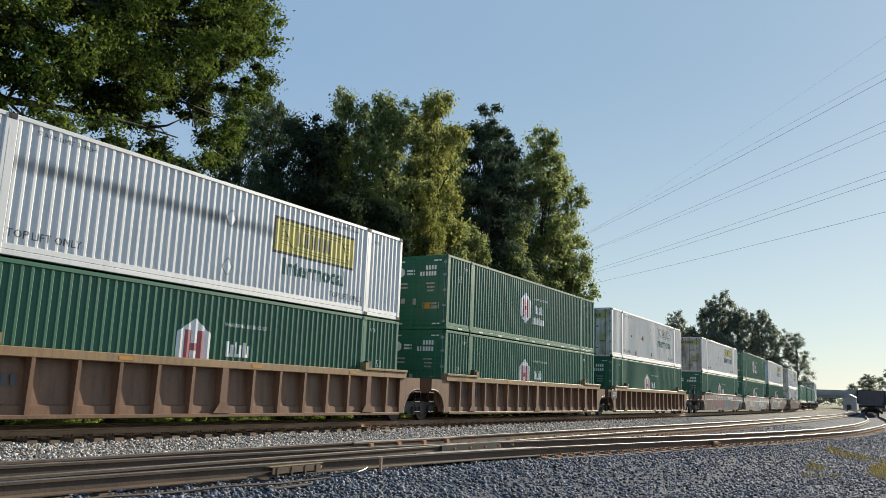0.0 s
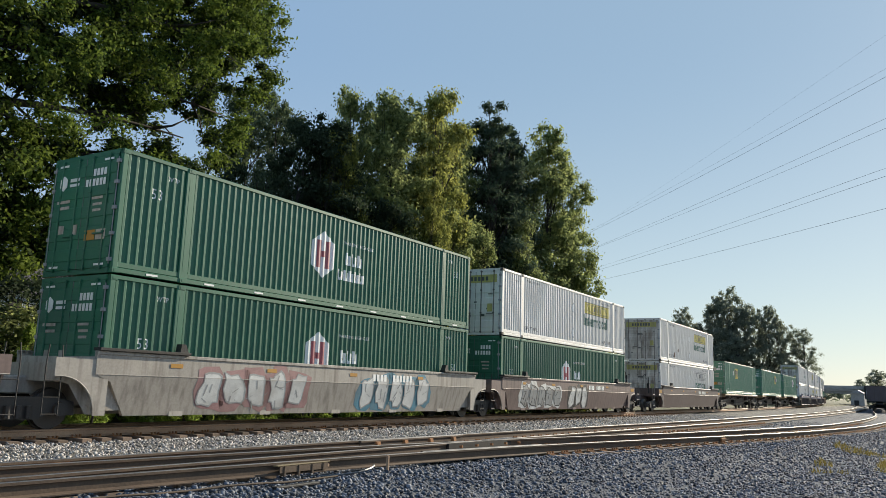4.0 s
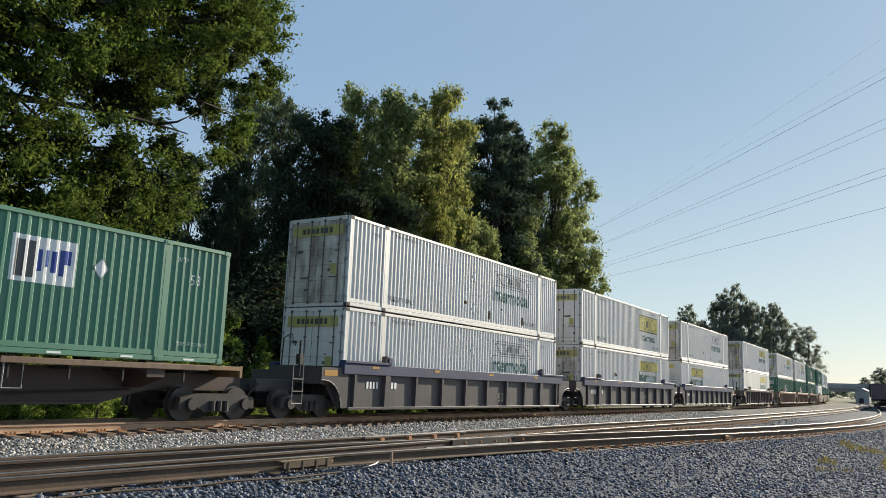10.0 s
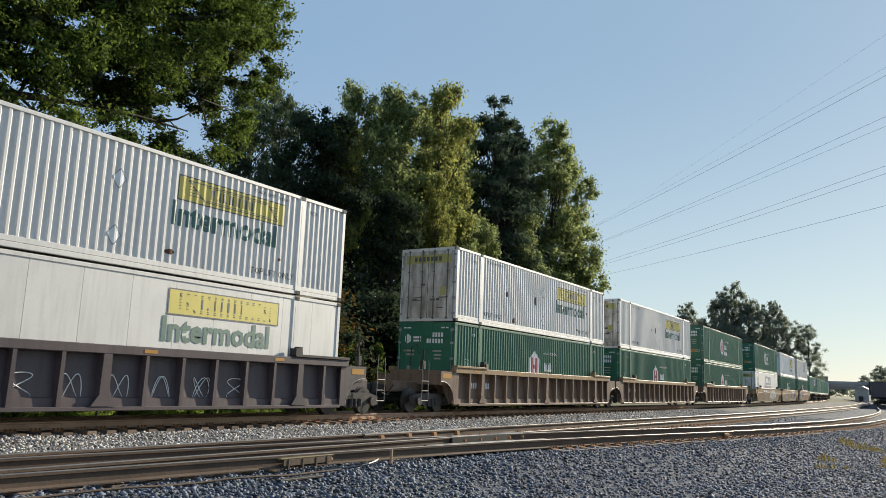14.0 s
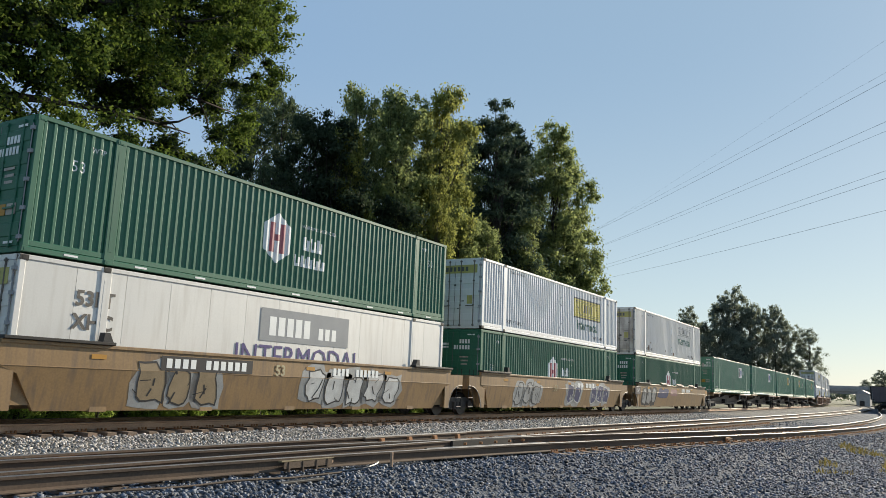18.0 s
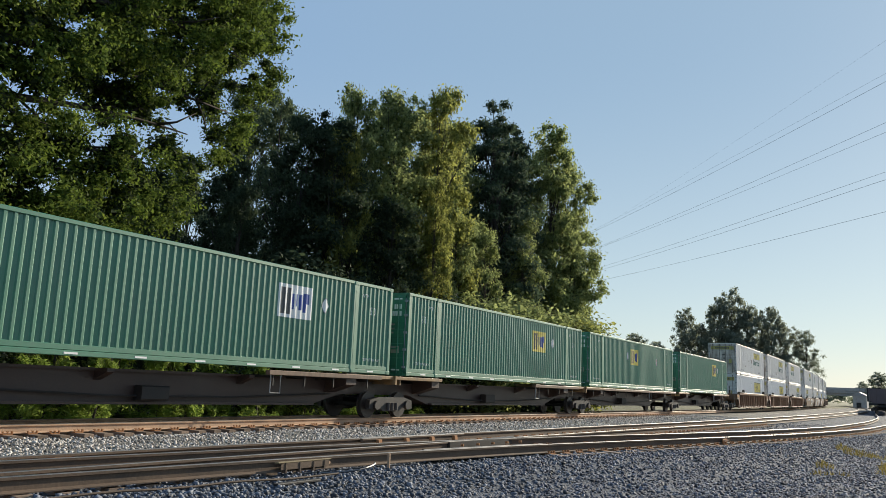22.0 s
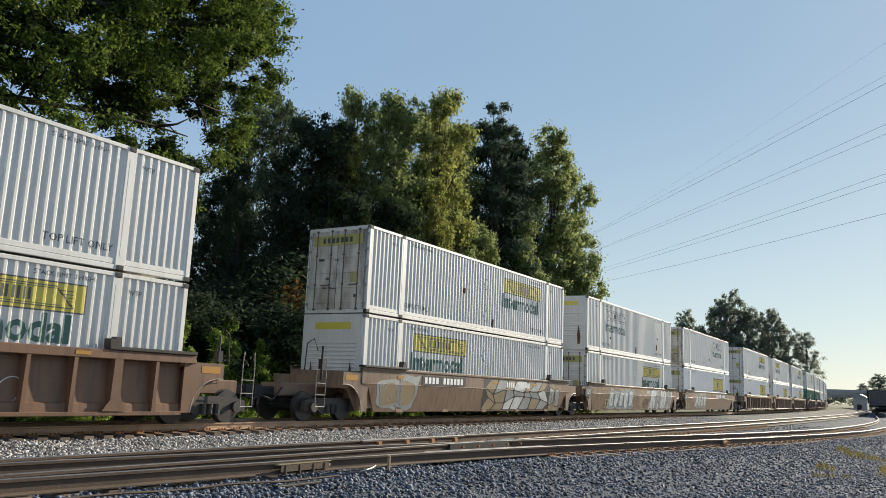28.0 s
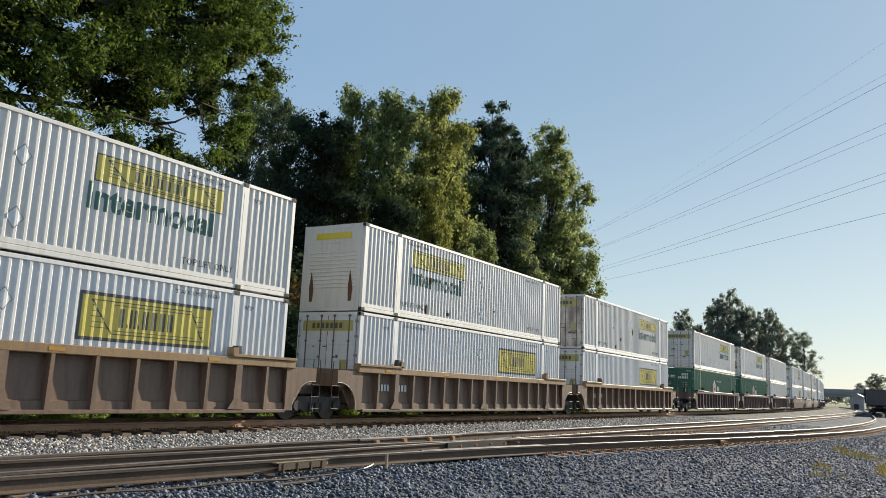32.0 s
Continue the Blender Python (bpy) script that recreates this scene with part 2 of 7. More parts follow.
def ground_mat():
    """Crushed stone in cells, blue-grey by the near track, paler between the tracks, earth and weeds beyond."""
    m = bpy.data.materials.new("ballast_ground")
    m.use_nodes = True
    n, link = m.node_tree.nodes, m.node_tree.links.new
    b = n["Principled BSDF"]
    b.inputs["Roughness"].default_value = 0.85
    co = n.new("ShaderNodeTexCoord")
    vor = n.new("ShaderNodeTexVoronoi")
    vor.inputs["Scale"].default_value = 22
    link(co.outputs["Object"], vor.inputs["Vector"])
    soft = n.new("ShaderNodeTexNoise")
    soft.inputs["Scale"].default_value, soft.inputs["Detail"].default_value = 0.35, 6
    link(co.outputs["Object"], soft.inputs["Vector"])
    sep = n.new("ShaderNodeSeparateXYZ")
    link(co.outputs["Object"], sep.inputs[0])

    def ramp(value, lo, hi):
        r = n.new("ShaderNodeMapRange")
        r.interpolation_type = "SMOOTHSTEP"
        r.inputs["From Min"].default_value, r.inputs["From Max"].default_value = lo, hi
        link(value, r.inputs["Value"])
        return r.outputs["Result"]

    def blend(f, a, c):
        x = n.new("ShaderNodeMix")
        x.data_type = "RGBA"
        if f is not None:
            link(f, x.inputs["Factor"])
        for key, v in (("A", a), ("B", c)):
            if isinstance(v, tuple):
                x.inputs[key].default_value = (*v, 1)
            else:
                link(v, x.inputs[key])
        return x.outputs["Result"]
    cell = n.new("ShaderNodeSeparateColor")
    link(vor.outputs["Color"], cell.inputs[0])
    blue = blend(cell.outputs[0], (0.024, 0.029, 0.037), (0.10, 0.112, 0.136))
    pale = blend(cell.outputs[0], (0.05, 0.045, 0.04), (0.23, 0.215, 0.19))
    c = blend(ramp(sep.outputs["Y"], 10.3, 10.8), blue, pale)
    earth = blend(soft.outputs["Fac"], (0.06, 0.07, 0.025), (0.16, 0.14, 0.07))
    c = blend(ramp(sep.outputs["Y"], 19.0, 20.2), c, earth)
    gravel = blend(cell.outputs[0], (0.02, 0.024, 0.031), (0.078, 0.087, 0.103))
    low = n.new("ShaderNodeMath")
    low.operation = "MULTIPLY_ADD"
    low.inputs[1].default_value = 3.0
    link(soft.outputs["Fac"], low.inputs[0])
    link(sep.outputs["Y"], low.inputs[2])
    c = blend(ramp(low.outputs[0], 3.4, 1.4), c, gravel)
    link(c, b.inputs["Base Color"])
    bp = n.new("ShaderNodeBump")
    bp.inputs["Strength"].default_value, bp.inputs["Distance"].default_value = 0.9, 0.03
    inv = n.new("ShaderNodeMath")
    inv.operation = "SUBTRACT"
    inv.inputs[0].default_value = 1.0
    link(vor.outputs["Distance"], inv.inputs[1])
    link(inv.outputs[0], bp.inputs["Height"])
    link(bp.outputs[0], b.inputs["Normal"])
    return m


GROUND = ground_mat()


# ---------------------------------------------------------------- mesh tools
class Form:
    """Collects faces of one part and turns them into a mesh."""

    def __init__(self):
        self.v, self.f = [], []

    def add(self, verts, faces):
        k = len(self.v)
        self.v += [tuple(p) for p in verts]
        self.f += [tuple(i + k for i in q) for q in faces]
        return self

    def box(self, x0, x1, y0, y1, z0, z1, c=0.0):
        """A box; with c its edges along the longest axis are cut at 45 degrees."""
        if not c:
            return self.add([(x, y, z) for x in (x0, x1) for y in (y0, y1) for z in (z0, z1)],
                            [(0, 1, 3, 2), (4, 6, 7, 5), (0, 4, 5, 1), (2, 3, 7, 6), (0, 2, 6, 4), (1, 5, 7, 3)])
        d = (x1 - x0, y1 - y0, z1 - z0)
        ax = d.index(max(d))
        lim = ((x0, x1), (y0, y1), (z0, z1))
        (p0, p1), (q0, q1) = lim[(ax + 1) % 3], lim[(ax + 2) % 3]
        ring = [(p0 + c, q0), (p1 - c, q0), (p1, q0 + c), (p1, q1 - c), (p1 - c, q1), (p0 + c, q1), (p0, q1 - c), (p0, q0 + c)]
        return self.prism(ring, ax, *lim[ax])

    def prism(self, ring, ax, a, b):
        """A profile (in the two axes after ax, in turn) drawn along axis ax from a to b."""
        k = len(ring)
        vs = []
        for w in (a, b):
            for p, q in ring:
                co = [0, 0, 0]
                co[ax], co[(ax + 1) % 3], co[(ax + 2) % 3] = w, p, q
                vs.append(co)
        fs = [tuple(range(k))[::-1], tuple(range(k, 2 * k))]
        fs += [(i, (i + 1) % k, k + (i + 1) % k, k + i) for i in range(k)]
        return self.add(vs, fs)

    def rod(self, pts, r, n=6):
        """A round bar through points."""
        pts = [Vector(p) for p in pts]
        rings = []
        for i, p in enumerate(pts):
            d = (pts[min(i + 1, len(pts) - 1)] - pts[max(i - 1, 0)]).normalized()
            u = d.cross(Vector((0, 0, 1)) if abs(d.z) < 0.9 else Vector((1, 0, 0))).normalized()
            w = d.cross(u)
            rad = r[i] if isinstance(r, (list, tuple)) else r
            rings.append([p + rad * (u * math.cos(a) + w * math.sin(a)) for a in (2 * math.pi * j / n for j in range(n))])
        vs = [p for ring in rings for p in ring]
        fs = [(i * n + j, i * n + (j + 1) % n, (i + 1) * n + (j + 1) % n, (i + 1) * n + j) for i in range(len(pts) - 1) for j in range(n)]
        fs += [tuple(range(n))[::-1], tuple(range(len(vs) - n, len(vs)))]
        return self.add(vs, fs)

    def disc(self, x, y0, y1, z, r, n=20):
        """A wheel-like disc whose axle runs along Y."""
        ring = [(z + r * math.sin(2 * math.pi * k / n), x + r * math.cos(2 * math.pi * k / n)) for k in range(n)]
        return self.prism(ring, 1, y0, y1)

    def mesh(self, name, material, smooth=False):
        me = bpy.data.meshes.new(name)
        me.from_pydata(self.v, [], self.f)
        bm = bmesh.new()
        bm.from_mesh(me)
        bmesh.ops.recalc_face_normals(bm, faces=bm.faces)
        bm.to_mesh(me)
        bm.free()
        me.materials.append(material)
        if smooth:
            me.polygons.foreach_set("use_smooth", [True] * len(me.polygons))
        return me


def part(name, mesh, parent, label="", at=None):
    ob = new(name, mesh)
    ob.parent = parent
    if at is not None:
        ob.matrix_basis = at
    if label:
        ob["label"] = label
    if name in ("stencil_mark", "number_mark", "name_mark", "logo_swirl", "logo_mark"):
        ob["kind"] = "stuff"          # strokes too small to pick apart
    return ob


MESHES = {}


def cached(key, make):
    if key not in MESHES:
        MESHES[key] = make()
    return MESHES[key]


def spline(points, x):
    """Smooth height of a plan curve y(x) through points."""
    if x <= points[0][0]:
        return points[0][1]
    for i in range(len(points) - 1):
        (x0, y0), (x1, y1) = points[i], points[i + 1]
        if x <= x1:
            xa, ya = points[max(i - 1, 0)]
            xb, yb = points[min(i + 2, len(points) - 1)]
            m0 = (y1 - ya) / (x1 - xa)
            m1 = (yb - y0) / (xb - x0)
            h, s = x1 - x0, (x - x0) / (x1 - x0)
            return (2 * s**3 - 3 * s**2 + 1) * y0 + (s**3 - 2 * s**2 + s) * h * m0 + (3 * s**2 - 2 * s**3) * y1 + (s**3 - s**2) * h * m1
    return points[-1][1]


# ---------------------------------------------------------------- the line of the main track
TRACK_Y, CURVE_START, EASE, RADIUS = 16.731, 17.0, 66.0, 2000.0


def heading(u):
    return u * u / (2 * RADIUS * EASE) if u < EASE else EASE / (2 * RADIUS) + (u - EASE) / RADIUS


LINE = [(CURVE_START, TRACK_Y)]
for _k in range(1, 700):
    _a = heading(_k - 0.5)
    LINE.append((LINE[-1][0] + math.cos(_a), LINE[-1][1] + math.sin(_a)))


def on_line(s):
    """Place and heading (radians) at s metres along the main track."""
    if s <= CURVE_START:
        return s, TRACK_Y, 0.0
    u = min(s - CURVE_START, 697.0)
    k = int(u)
    (x0, y0), (x1, y1) = LINE[k], LINE[k + 1]
    return x0 + (x1 - x0) * (u - k), y0 + (y1 - y0) * (u - k), heading(u)


SECOND = [(-200, 9.5), (0, 9.5), (10, 9.48), (25, 9.1), (40, 8.55), (60, 8.2), (80, 8.1), (110, 8.4), (150, 10.0), (200, 13.4), (260, 19.2), (340, 29.5), (420, 42)]
THIRD = [(-60, 9.5), (-22, 9.5), (-10, 9.49), (0, 9.38), (5, 9.13), (10, 8.7), (15, 8.0), (20, 7.0), (25, 5.9), (30, 4.95), (37, 3.95), (43, 3.35), (60, 2.9), (80, 3.4), (110, 5.2), (150, 7.0), (200, 10.0), (260, 15.6), (340, 25.5)]


def y_main(x):
    if x <= CURVE_START:
        return TRACK_Y
    k = min(range(0, len(LINE), 1), key=lambda i: abs(LINE[i][0] - x)) if x > LINE[-1][0] else int(x - CURVE_START)
    k = min(k, len(LINE) - 2)
    return LINE[k][1]


def y_second(x):
    return spline(SECOND, x)


def y_third(x):
    return spline(THIRD, x)


# ---------------------------------------------------------------- ground
def smooth(a, b, x):
    t = min(1, max(0, (x - a) / (b - a)))
    return t * t * (3 - 2 * t)


def ground_z(x, y):
    ym, y3 = y_main(max(x, -50)), y_third(x)
    z = -0.235
    near = min(y3, y_second(x)) - 1.35
    z -= 0.42 * smooth(0.0, 2.6, near - y)
    gap = (y - y_second(x) - 1.6) / max(0.5, ym - y_second(x) - 3.2)
    if 0 < gap < 1:
        z -= 0.10 * math.sin(gap * math.pi)
    far = y - ym
    z -= 0.04 * (1 - smooth(1.5, 2.1, abs(far)))
    z -= 0.55 * smooth(1.7, 4.2, far)
    z += 1.5 * smooth(8, 22, far) + 2.0 * smooth(22, 60, far)
    z += 0.03 * noise.noise((x * 0.5, y * 0.5, 0)) + (0.25 * smooth(5, 9, far) + 0.04 * smooth(2, 6, near - y)) * noise.noise((x * 0.13, y * 0.13, 4))
    return z


def grid_mesh(name, xs, ys, height, material):
    nx, ny = len(xs), len(ys)
    vs = [(x, y, height(x, y)) for x in xs for y in ys]
    fs = [(i * ny + j, (i + 1) * ny + j, (i + 1) * ny + j + 1, i * ny + j + 1) for i in range(nx - 1) for j in range(ny - 1)]
    me = bpy.data.meshes.new(name)
    me.from_pydata(vs, [], fs)
    me.materials.append(material)
    me.polygons.foreach_set("use_smooth", [True] * len(fs))
    return me


def steps(*spans):
    out = []
    for a, b, d in spans:
        n = max(1, round((b - a) / d))
        out += [a + (b - a) * i / n for i in range(n)]
    return out + [spans[-1][1]]


xs = steps((-3000, -700, 600), (-700, -60, 80), (-60, 0, 6), (0, 45, 0.5), (45, 120, 1.5), (120, 420, 8), (420, 3000, 400))
ys = steps((-3000, -300, 600), (-300, -30, 30), (-30, 0, 2), (0, 21, 0.3), (21, 60, 1.5), (60, 300, 20), (300, 3000, 500))
tagged(new("ground", grid_mesh("ground", xs, ys, ground_z, GROUND)), "crushed stone ballast and gravel beside railway tracks, weeds beyond", "ground", kind="structure")

# ---------------------------------------------------------------- tracks
RAIL_PROFILE = [(-0.075, -0.18), (0.075, -0.18), (0.075, -0.168), (0.012, -0.148), (0.010, -0.05), (0.037, -0.038), (0.037, -0.006), (0.030, 0.0), (-0.030, 0.0), (-0.037, -0.006), (-0.037, -0.038), (-0.010, -0.05), (-0.012, -0.148), (-0.075, -0.168)]


def rail_mesh(name, line, x_list, side, material=RAIL_SIDE):
    """Rail section drawn along a plan curve, offset sideways; the running surface is polished."""
    vs, fs, k = [], [], len(RAIL_PROFILE)
    for x in x_list:
        y = line(x)
        a = math.atan2(line(x + 0.25) - line(x - 0.25), 0.5)
        for p, q in RAIL_PROFILE:
            vs.append((x - (side + p) * math.sin(a), y + (side + p) * math.cos(a), q))
    tops = []
    for i in range(len(x_list) - 1):
        for j in range(k):
            fs.append((i * k + j, (i + 1) * k + j, (i + 1) * k + (j + 1) % k, i * k + (j + 1) % k))
            tops.append(1 if j in (6, 7, 8) else 0)
    fs += [tuple(range(k)), tuple(range(len(vs) - k, len(vs)))[::-1]]
    tops += [0, 0]
    me = bpy.data.meshes.new(name)
    me.from_pydata(vs, [], fs)
    me.materials.append(material)
    me.materials.append(RAIL_TOP)
    me.polygons.foreach_set("material_index", tops)
    me.validate()
    return me


GAUGE = 0.7525
along = steps((-160, -20, 10), (-20, 130, 1.0), (130, 330, 4))
TIE = Form().box(-0.115, 0.115, -1.3, 1.3, -0.36, -0.195, 0.012).mesh("sleeper", TIE_WOOD)


def plate_form():
    f = Form().box(-0.095, 0.095, -0.19, 0.19, -0.197, -0.176)
    for dx in (-0.05, 0.05):
        for dy in (-0.095, 0.095):
            f.box(dx - 0.012, dx + 0.012, dy - 0.012, dy + 0.012, -0.18, -0.135)
            f.box(dx - 0.018, dx + 0.018, dy - (0.03 if dy > 0 else 0.012), dy + (0.012 if dy > 0 else 0.03), -0.145, -0.132)
    # rail anchor clipped round the foot beside the sleeper
    f.box(0.125, 0.15, -0.10, 0.10, -0.205, -0.182)
    for dy in (-0.10, 0.10):
        f.box(0.122, 0.153, dy - 0.02, dy + 0.02, -0.205, -0.128)
    return f


TIE_PLATE = plate_form().mesh("tie_plate", PLATE)


def track(label, line, sides, ties, steel=RAIL_SIDE):
    th = tagged(new("railway_track"), label, "railway track", kind="structure")
    for side in sides:
        part("rail", rail_mesh("rail", line, along, side, steel), th)
    for x in ties:
        a = math.atan2(line(x + 0.25) - line(x - 0.25), 0.5)
        jit = random.uniform(-0.03, 0.03)
        tie = part("sleeper", TIE, th, at=Matrix.Translation((x + jit, line(x + jit), random.uniform(-0.012, 0.004))) @ Matrix.Rotation(a + random.uniform(-0.02, 0.02), 4, "Z"))
        for side in sides:
            part("tie_plate", TIE_PLATE, tie, at=pose(0, side, 0, 0, 0, 0 if side < 0 else 180))
    return th


def tie_row(a, b, d=0.52):
    return [a + d * i for i in range(int((b - a) / d))]


track("main railway track with rusty rails on ballast", y_main, (-GAUGE, GAUGE), tie_row(6, 62))
track("second railway track with polished rail heads and turnout", y_second, (-GAUGE, GAUGE), tie_row(3, 46), RAIL_DARK)
track("curved turnout track with rusty rails leaving the second track", y_third, (-GAUGE, GAUGE), tie_row(16, 56), RAIL_DARK)


# ---------------------------------------------------------------- containers
PITCH = 0.22
HALF, SIDE, TALL = 8.077, 1.295, 2.896
BREAKS = ((0.0, 0.0), (0.056, 0.0), (0.061, 0.003), (0.083, 0.031), (0.089, 0.034), (0.194, 0.034), (0.22, 0.0))


def dent(x):
    """How far the corrugated wall lies back at x."""
    u = x % PITCH
    for (a, p), (b, q) in zip(BREAKS, BREAKS[1:]):
        if u <= b:
            return p + (q - p) * (u - a) / (b - a)
    return 0.0


def cuts(x0, x1):
    out = {round(x0, 4), round(x1, 4)}
    for k in range(int(math.floor(x0 / PITCH)), int(math.ceil(x1 / PITCH)) + 1):
        out |= {round(k * PITCH + b, 4) for b, _ in BREAKS if x0 < k * PITCH + b < x1}
    return sorted(out)


def wavy(f, x0, x1, z0, z1, y, lift=0.0, flat=False):
    """A strip of corrugated (or flat) wall facing -Y."""
    c = cuts(x0, x1) if not flat else [x0, x1]
    ys = [y + (0 if flat else dent(x)) - lift for x in c]
    vs = [(x, yy, z) for x, yy in zip(c, ys) for z in (z0, z1)]
    return f.add(vs, [(2 * i, 2 * i + 2, 2 * i + 3, 2 * i + 1) for i in range(len(c) - 1)])


FACE = -SIDE + 0.014


def open_mesh(f, name, material):
    """A mesh of facing strips, normals towards -Y."""
    me = bpy.data.meshes.new(name)
    me.from_pydata(f.v, [], f.f)
    me.materials.append(material)
    return me


def text_mesh(words, size, material, wrap=True, bold=0.0):
    """Lettering laid on the corrugated wall: cut at every fold and set back with it."""
    key = ("text", words, size, material.name, wrap)

    def make():
        cu = bpy.data.curves.new("lettering", "FONT")
        cu.body, cu.size, cu.align_x, cu.resolution_u, cu.offset = words, size, "CENTER", 2, bold
        ob = bpy.data.objects.new("lettering", cu)
        me = bpy.data.meshes.new_from_object(ob)
        bpy.data.objects.remove(ob)
        bpy.data.curves.remove(cu)
        bm = bmesh.new()
        bm.from_mesh(me)
        if wrap:
            lo, hi = min(v.co.x for v in bm.verts), max(v.co.x for v in bm.verts)
            for x in cuts(lo, hi)[1:-1]:
                bmesh.ops.bisect_plane(bm, geom=bm.verts[:] + bm.edges[:] + bm.faces[:], plane_co=(x, 0, 0), plane_no=(1, 0, 0))
        for v in bm.verts:
            x, z = v.co.x, v.co.y
            v.co = (x, (dent(x) if wrap else 0) - 0.005, z)
        bm.to_mesh(me)
        bm.free()
        me.materials.clear()
        me.materials.append(material)
        me.polygons.foreach_set("material_index", [0] * len(me.polygons))
        return me
    return cached(key, make)


def bars(f, x0, z0, z1, widths, y, lift, flat=False, gap=0.05):
    """A row of plain bars standing for writing."""
    x = x0
    for w in widths:
        if w > 0:
            wavy(f, x, x + w, z0, z1, y, lift, flat)
        x += abs(w) + gap
    return f


def build_container(paint, smooth_side=False):
    """The shell of a 53-foot container: walls, roof, rails, posts, castings; returns list of (part name, mesh, label)."""
    key = ("box", paint.name, smooth_side)

    def make():
        ring = [(0.14, HALF - 0.03), (0.14, -HALF + 0.06), (TALL - 0.03, -HALF + 0.06)]
        for k in range(28):
            x = -HALF + 0.5 + k * 0.55
            ring += [(TALL - 0.03, x), (TALL - 0.012, x + 0.03), (TALL - 0.012, x + 0.27), (TALL - 0.03, x + 0.3)]
        body = Form().prism(ring + [(TALL - 0.03, HALF - 0.03)], 1, -SIDE + 0.09, SIDE - 0.02)
        side = Form()
        if smooth_side:
            side.box(-0.6135, 0.6135, FACE + 0.006, FACE + 0.06, 0.2, TALL - 0.1)
        else:
            wavy(side, -HALF + 0.08, HALF - 0.08, 0.24, TALL - 0.09, FACE)
        top = Form().box(-HALF, HALF, -SIDE, -SIDE + 0.1, TALL - 0.1, TALL, 0.012)
        bottom = Form().box(-HALF + 0.02, HALF - 0.02, -SIDE + 0.002, -SIDE + 0.1, 0.015, 0.13, 0.012)
        bottom.box(-HALF + 0.03, HALF - 0.03, -SIDE + 0.012, -SIDE + 0.1, 0.135, 0.26, 0.01)
        corner = Form().box(-0.07, 0.07, -SIDE - 0.002, -SIDE + 0.12, 0.1, TALL - 0.1, 0.014)
        lift = Form().box(-0.14, 0.14, -SIDE - 0.006, -SIDE + 0.09, 0.02, TALL - 0.02, 0.02)
        lift.box(-0.045, 0.045, -SIDE - 0.009, -SIDE + 0.02, 0.3, TALL - 0.3)
        cast = Form().box(-0.09, 0.09, -0.004, 0.16, -0.06, 0.06, 0.012)
        cast.box(-0.045, 0.045, -0.008, 0.0, -0.03, 0.03)
        end = Form()
        for z in (0.06, TALL - 0.06):
            end.box(-0.02, 0.04, -SIDE + 0.12, SIDE - 0.05, z - 0.06, z + 0.06)
        end.box(-0.02, 0.05, SIDE - 0.1, SIDE, 0.0, TALL)
        return dict(body=body.mesh("body", paint), side=(side.mesh if smooth_side else (lambda n, m: open_mesh(side, n, m)))("side_panel", paint),
                    top=top.mesh("top_rail", paint), bottom=bottom.mesh("bottom_rail", paint), corner=corner.mesh("corner_post", paint),
                    lift=lift.mesh("lift_post", paint), cast=cast.mesh("corner_casting", paint if paint in (GREEN, GREEN_LIGHT) else STEEL_DARK), end=end.mesh("end_frame", paint))
    return cached(key, make)


def door_meshes(paint):
    def make():
        ring = [(0.13, 0.03), (0.13, -0.035)]
        for k in range(5):
            z = 0.32 + k * 0.5
            ring += [(z, -0.035), (z + 0.02, -0.048), (z + 0.28, -0.048), (z + 0.3, -0.035)]
        leaf = Form().prism(ring + [(TALL - 0.13, -0.035), (TALL - 0.13, 0.03)], 1, -0.575, 0.575)
        rod = Form().rod([(0, 0, 0.08), (0, 0, TALL - 0.08)], 0.021, 8)
        for z in (0.13, 0.95, 1.95, TALL - 0.13):
            rod.box(-0.03, 0.03, -0.04, 0.04, z - 0.025, z + 0.025)
        rod.box(-0.05, -0.025, -0.02, 0.34, 0.9, 0.94)
        hinge = Form()
        for z in (0.3, 0.9, 1.5, 2.1, 2.6):
            hinge.box(-0.06, 0.0, -0.05, 0.07, z - 0.04, z + 0.04)
        hinge.rod([(-0.03, 0.02, 0.2), (-0.03, 0.02, 2.7)], 0.012)
        seal = Form().box(-0.04, 0.0, -0.012, 0.012, 0.12, TALL - 0.12)
        return dict(leaf=leaf.mesh("door", paint), rod=rod.mesh("lock_rod", ROD_STEEL if paint in (WHITE_RUSTY, WHITE, WHITE_COOL) else paint), hinge=hinge.mesh("hinge", GREY_PAINT), seal=seal.mesh("door_seal", BLACK))
    return cached(("doors", paint.name), make)


def louvre_mesh(paint):
    def make():
        f = Form().box(-0.03, 0.05, -SIDE + 0.1, SIDE - 0.1, 0.1, TALL - 0.1)
        f.box(-0.05, 0.0, -0.35, 0.35, 2.25, 2.28)
        return f.mesh("front_wall", paint)
    return cached(("louvre", paint.name), make)


def patch(key, material, *rects, flat=False, lift=0.004):
    """Painted rectangles that follow the wall."""
    def make():
        f = Form()
        for r in rects:
            wavy(f, *r, FACE, lift, flat)
        return open_mesh(f, "painted_panel", material)
    return cached(("patch", key, material.name, flat), make)


def frame_rects(x0, x1, z0, z1, w):
    return ((x0, x1, z0, z0 + w), (x0, x1, z1 - w, z1), (x0, x0 + w, z0 + w, z1 - w), (x1 - w, x1, z0 + w, z1 - w))


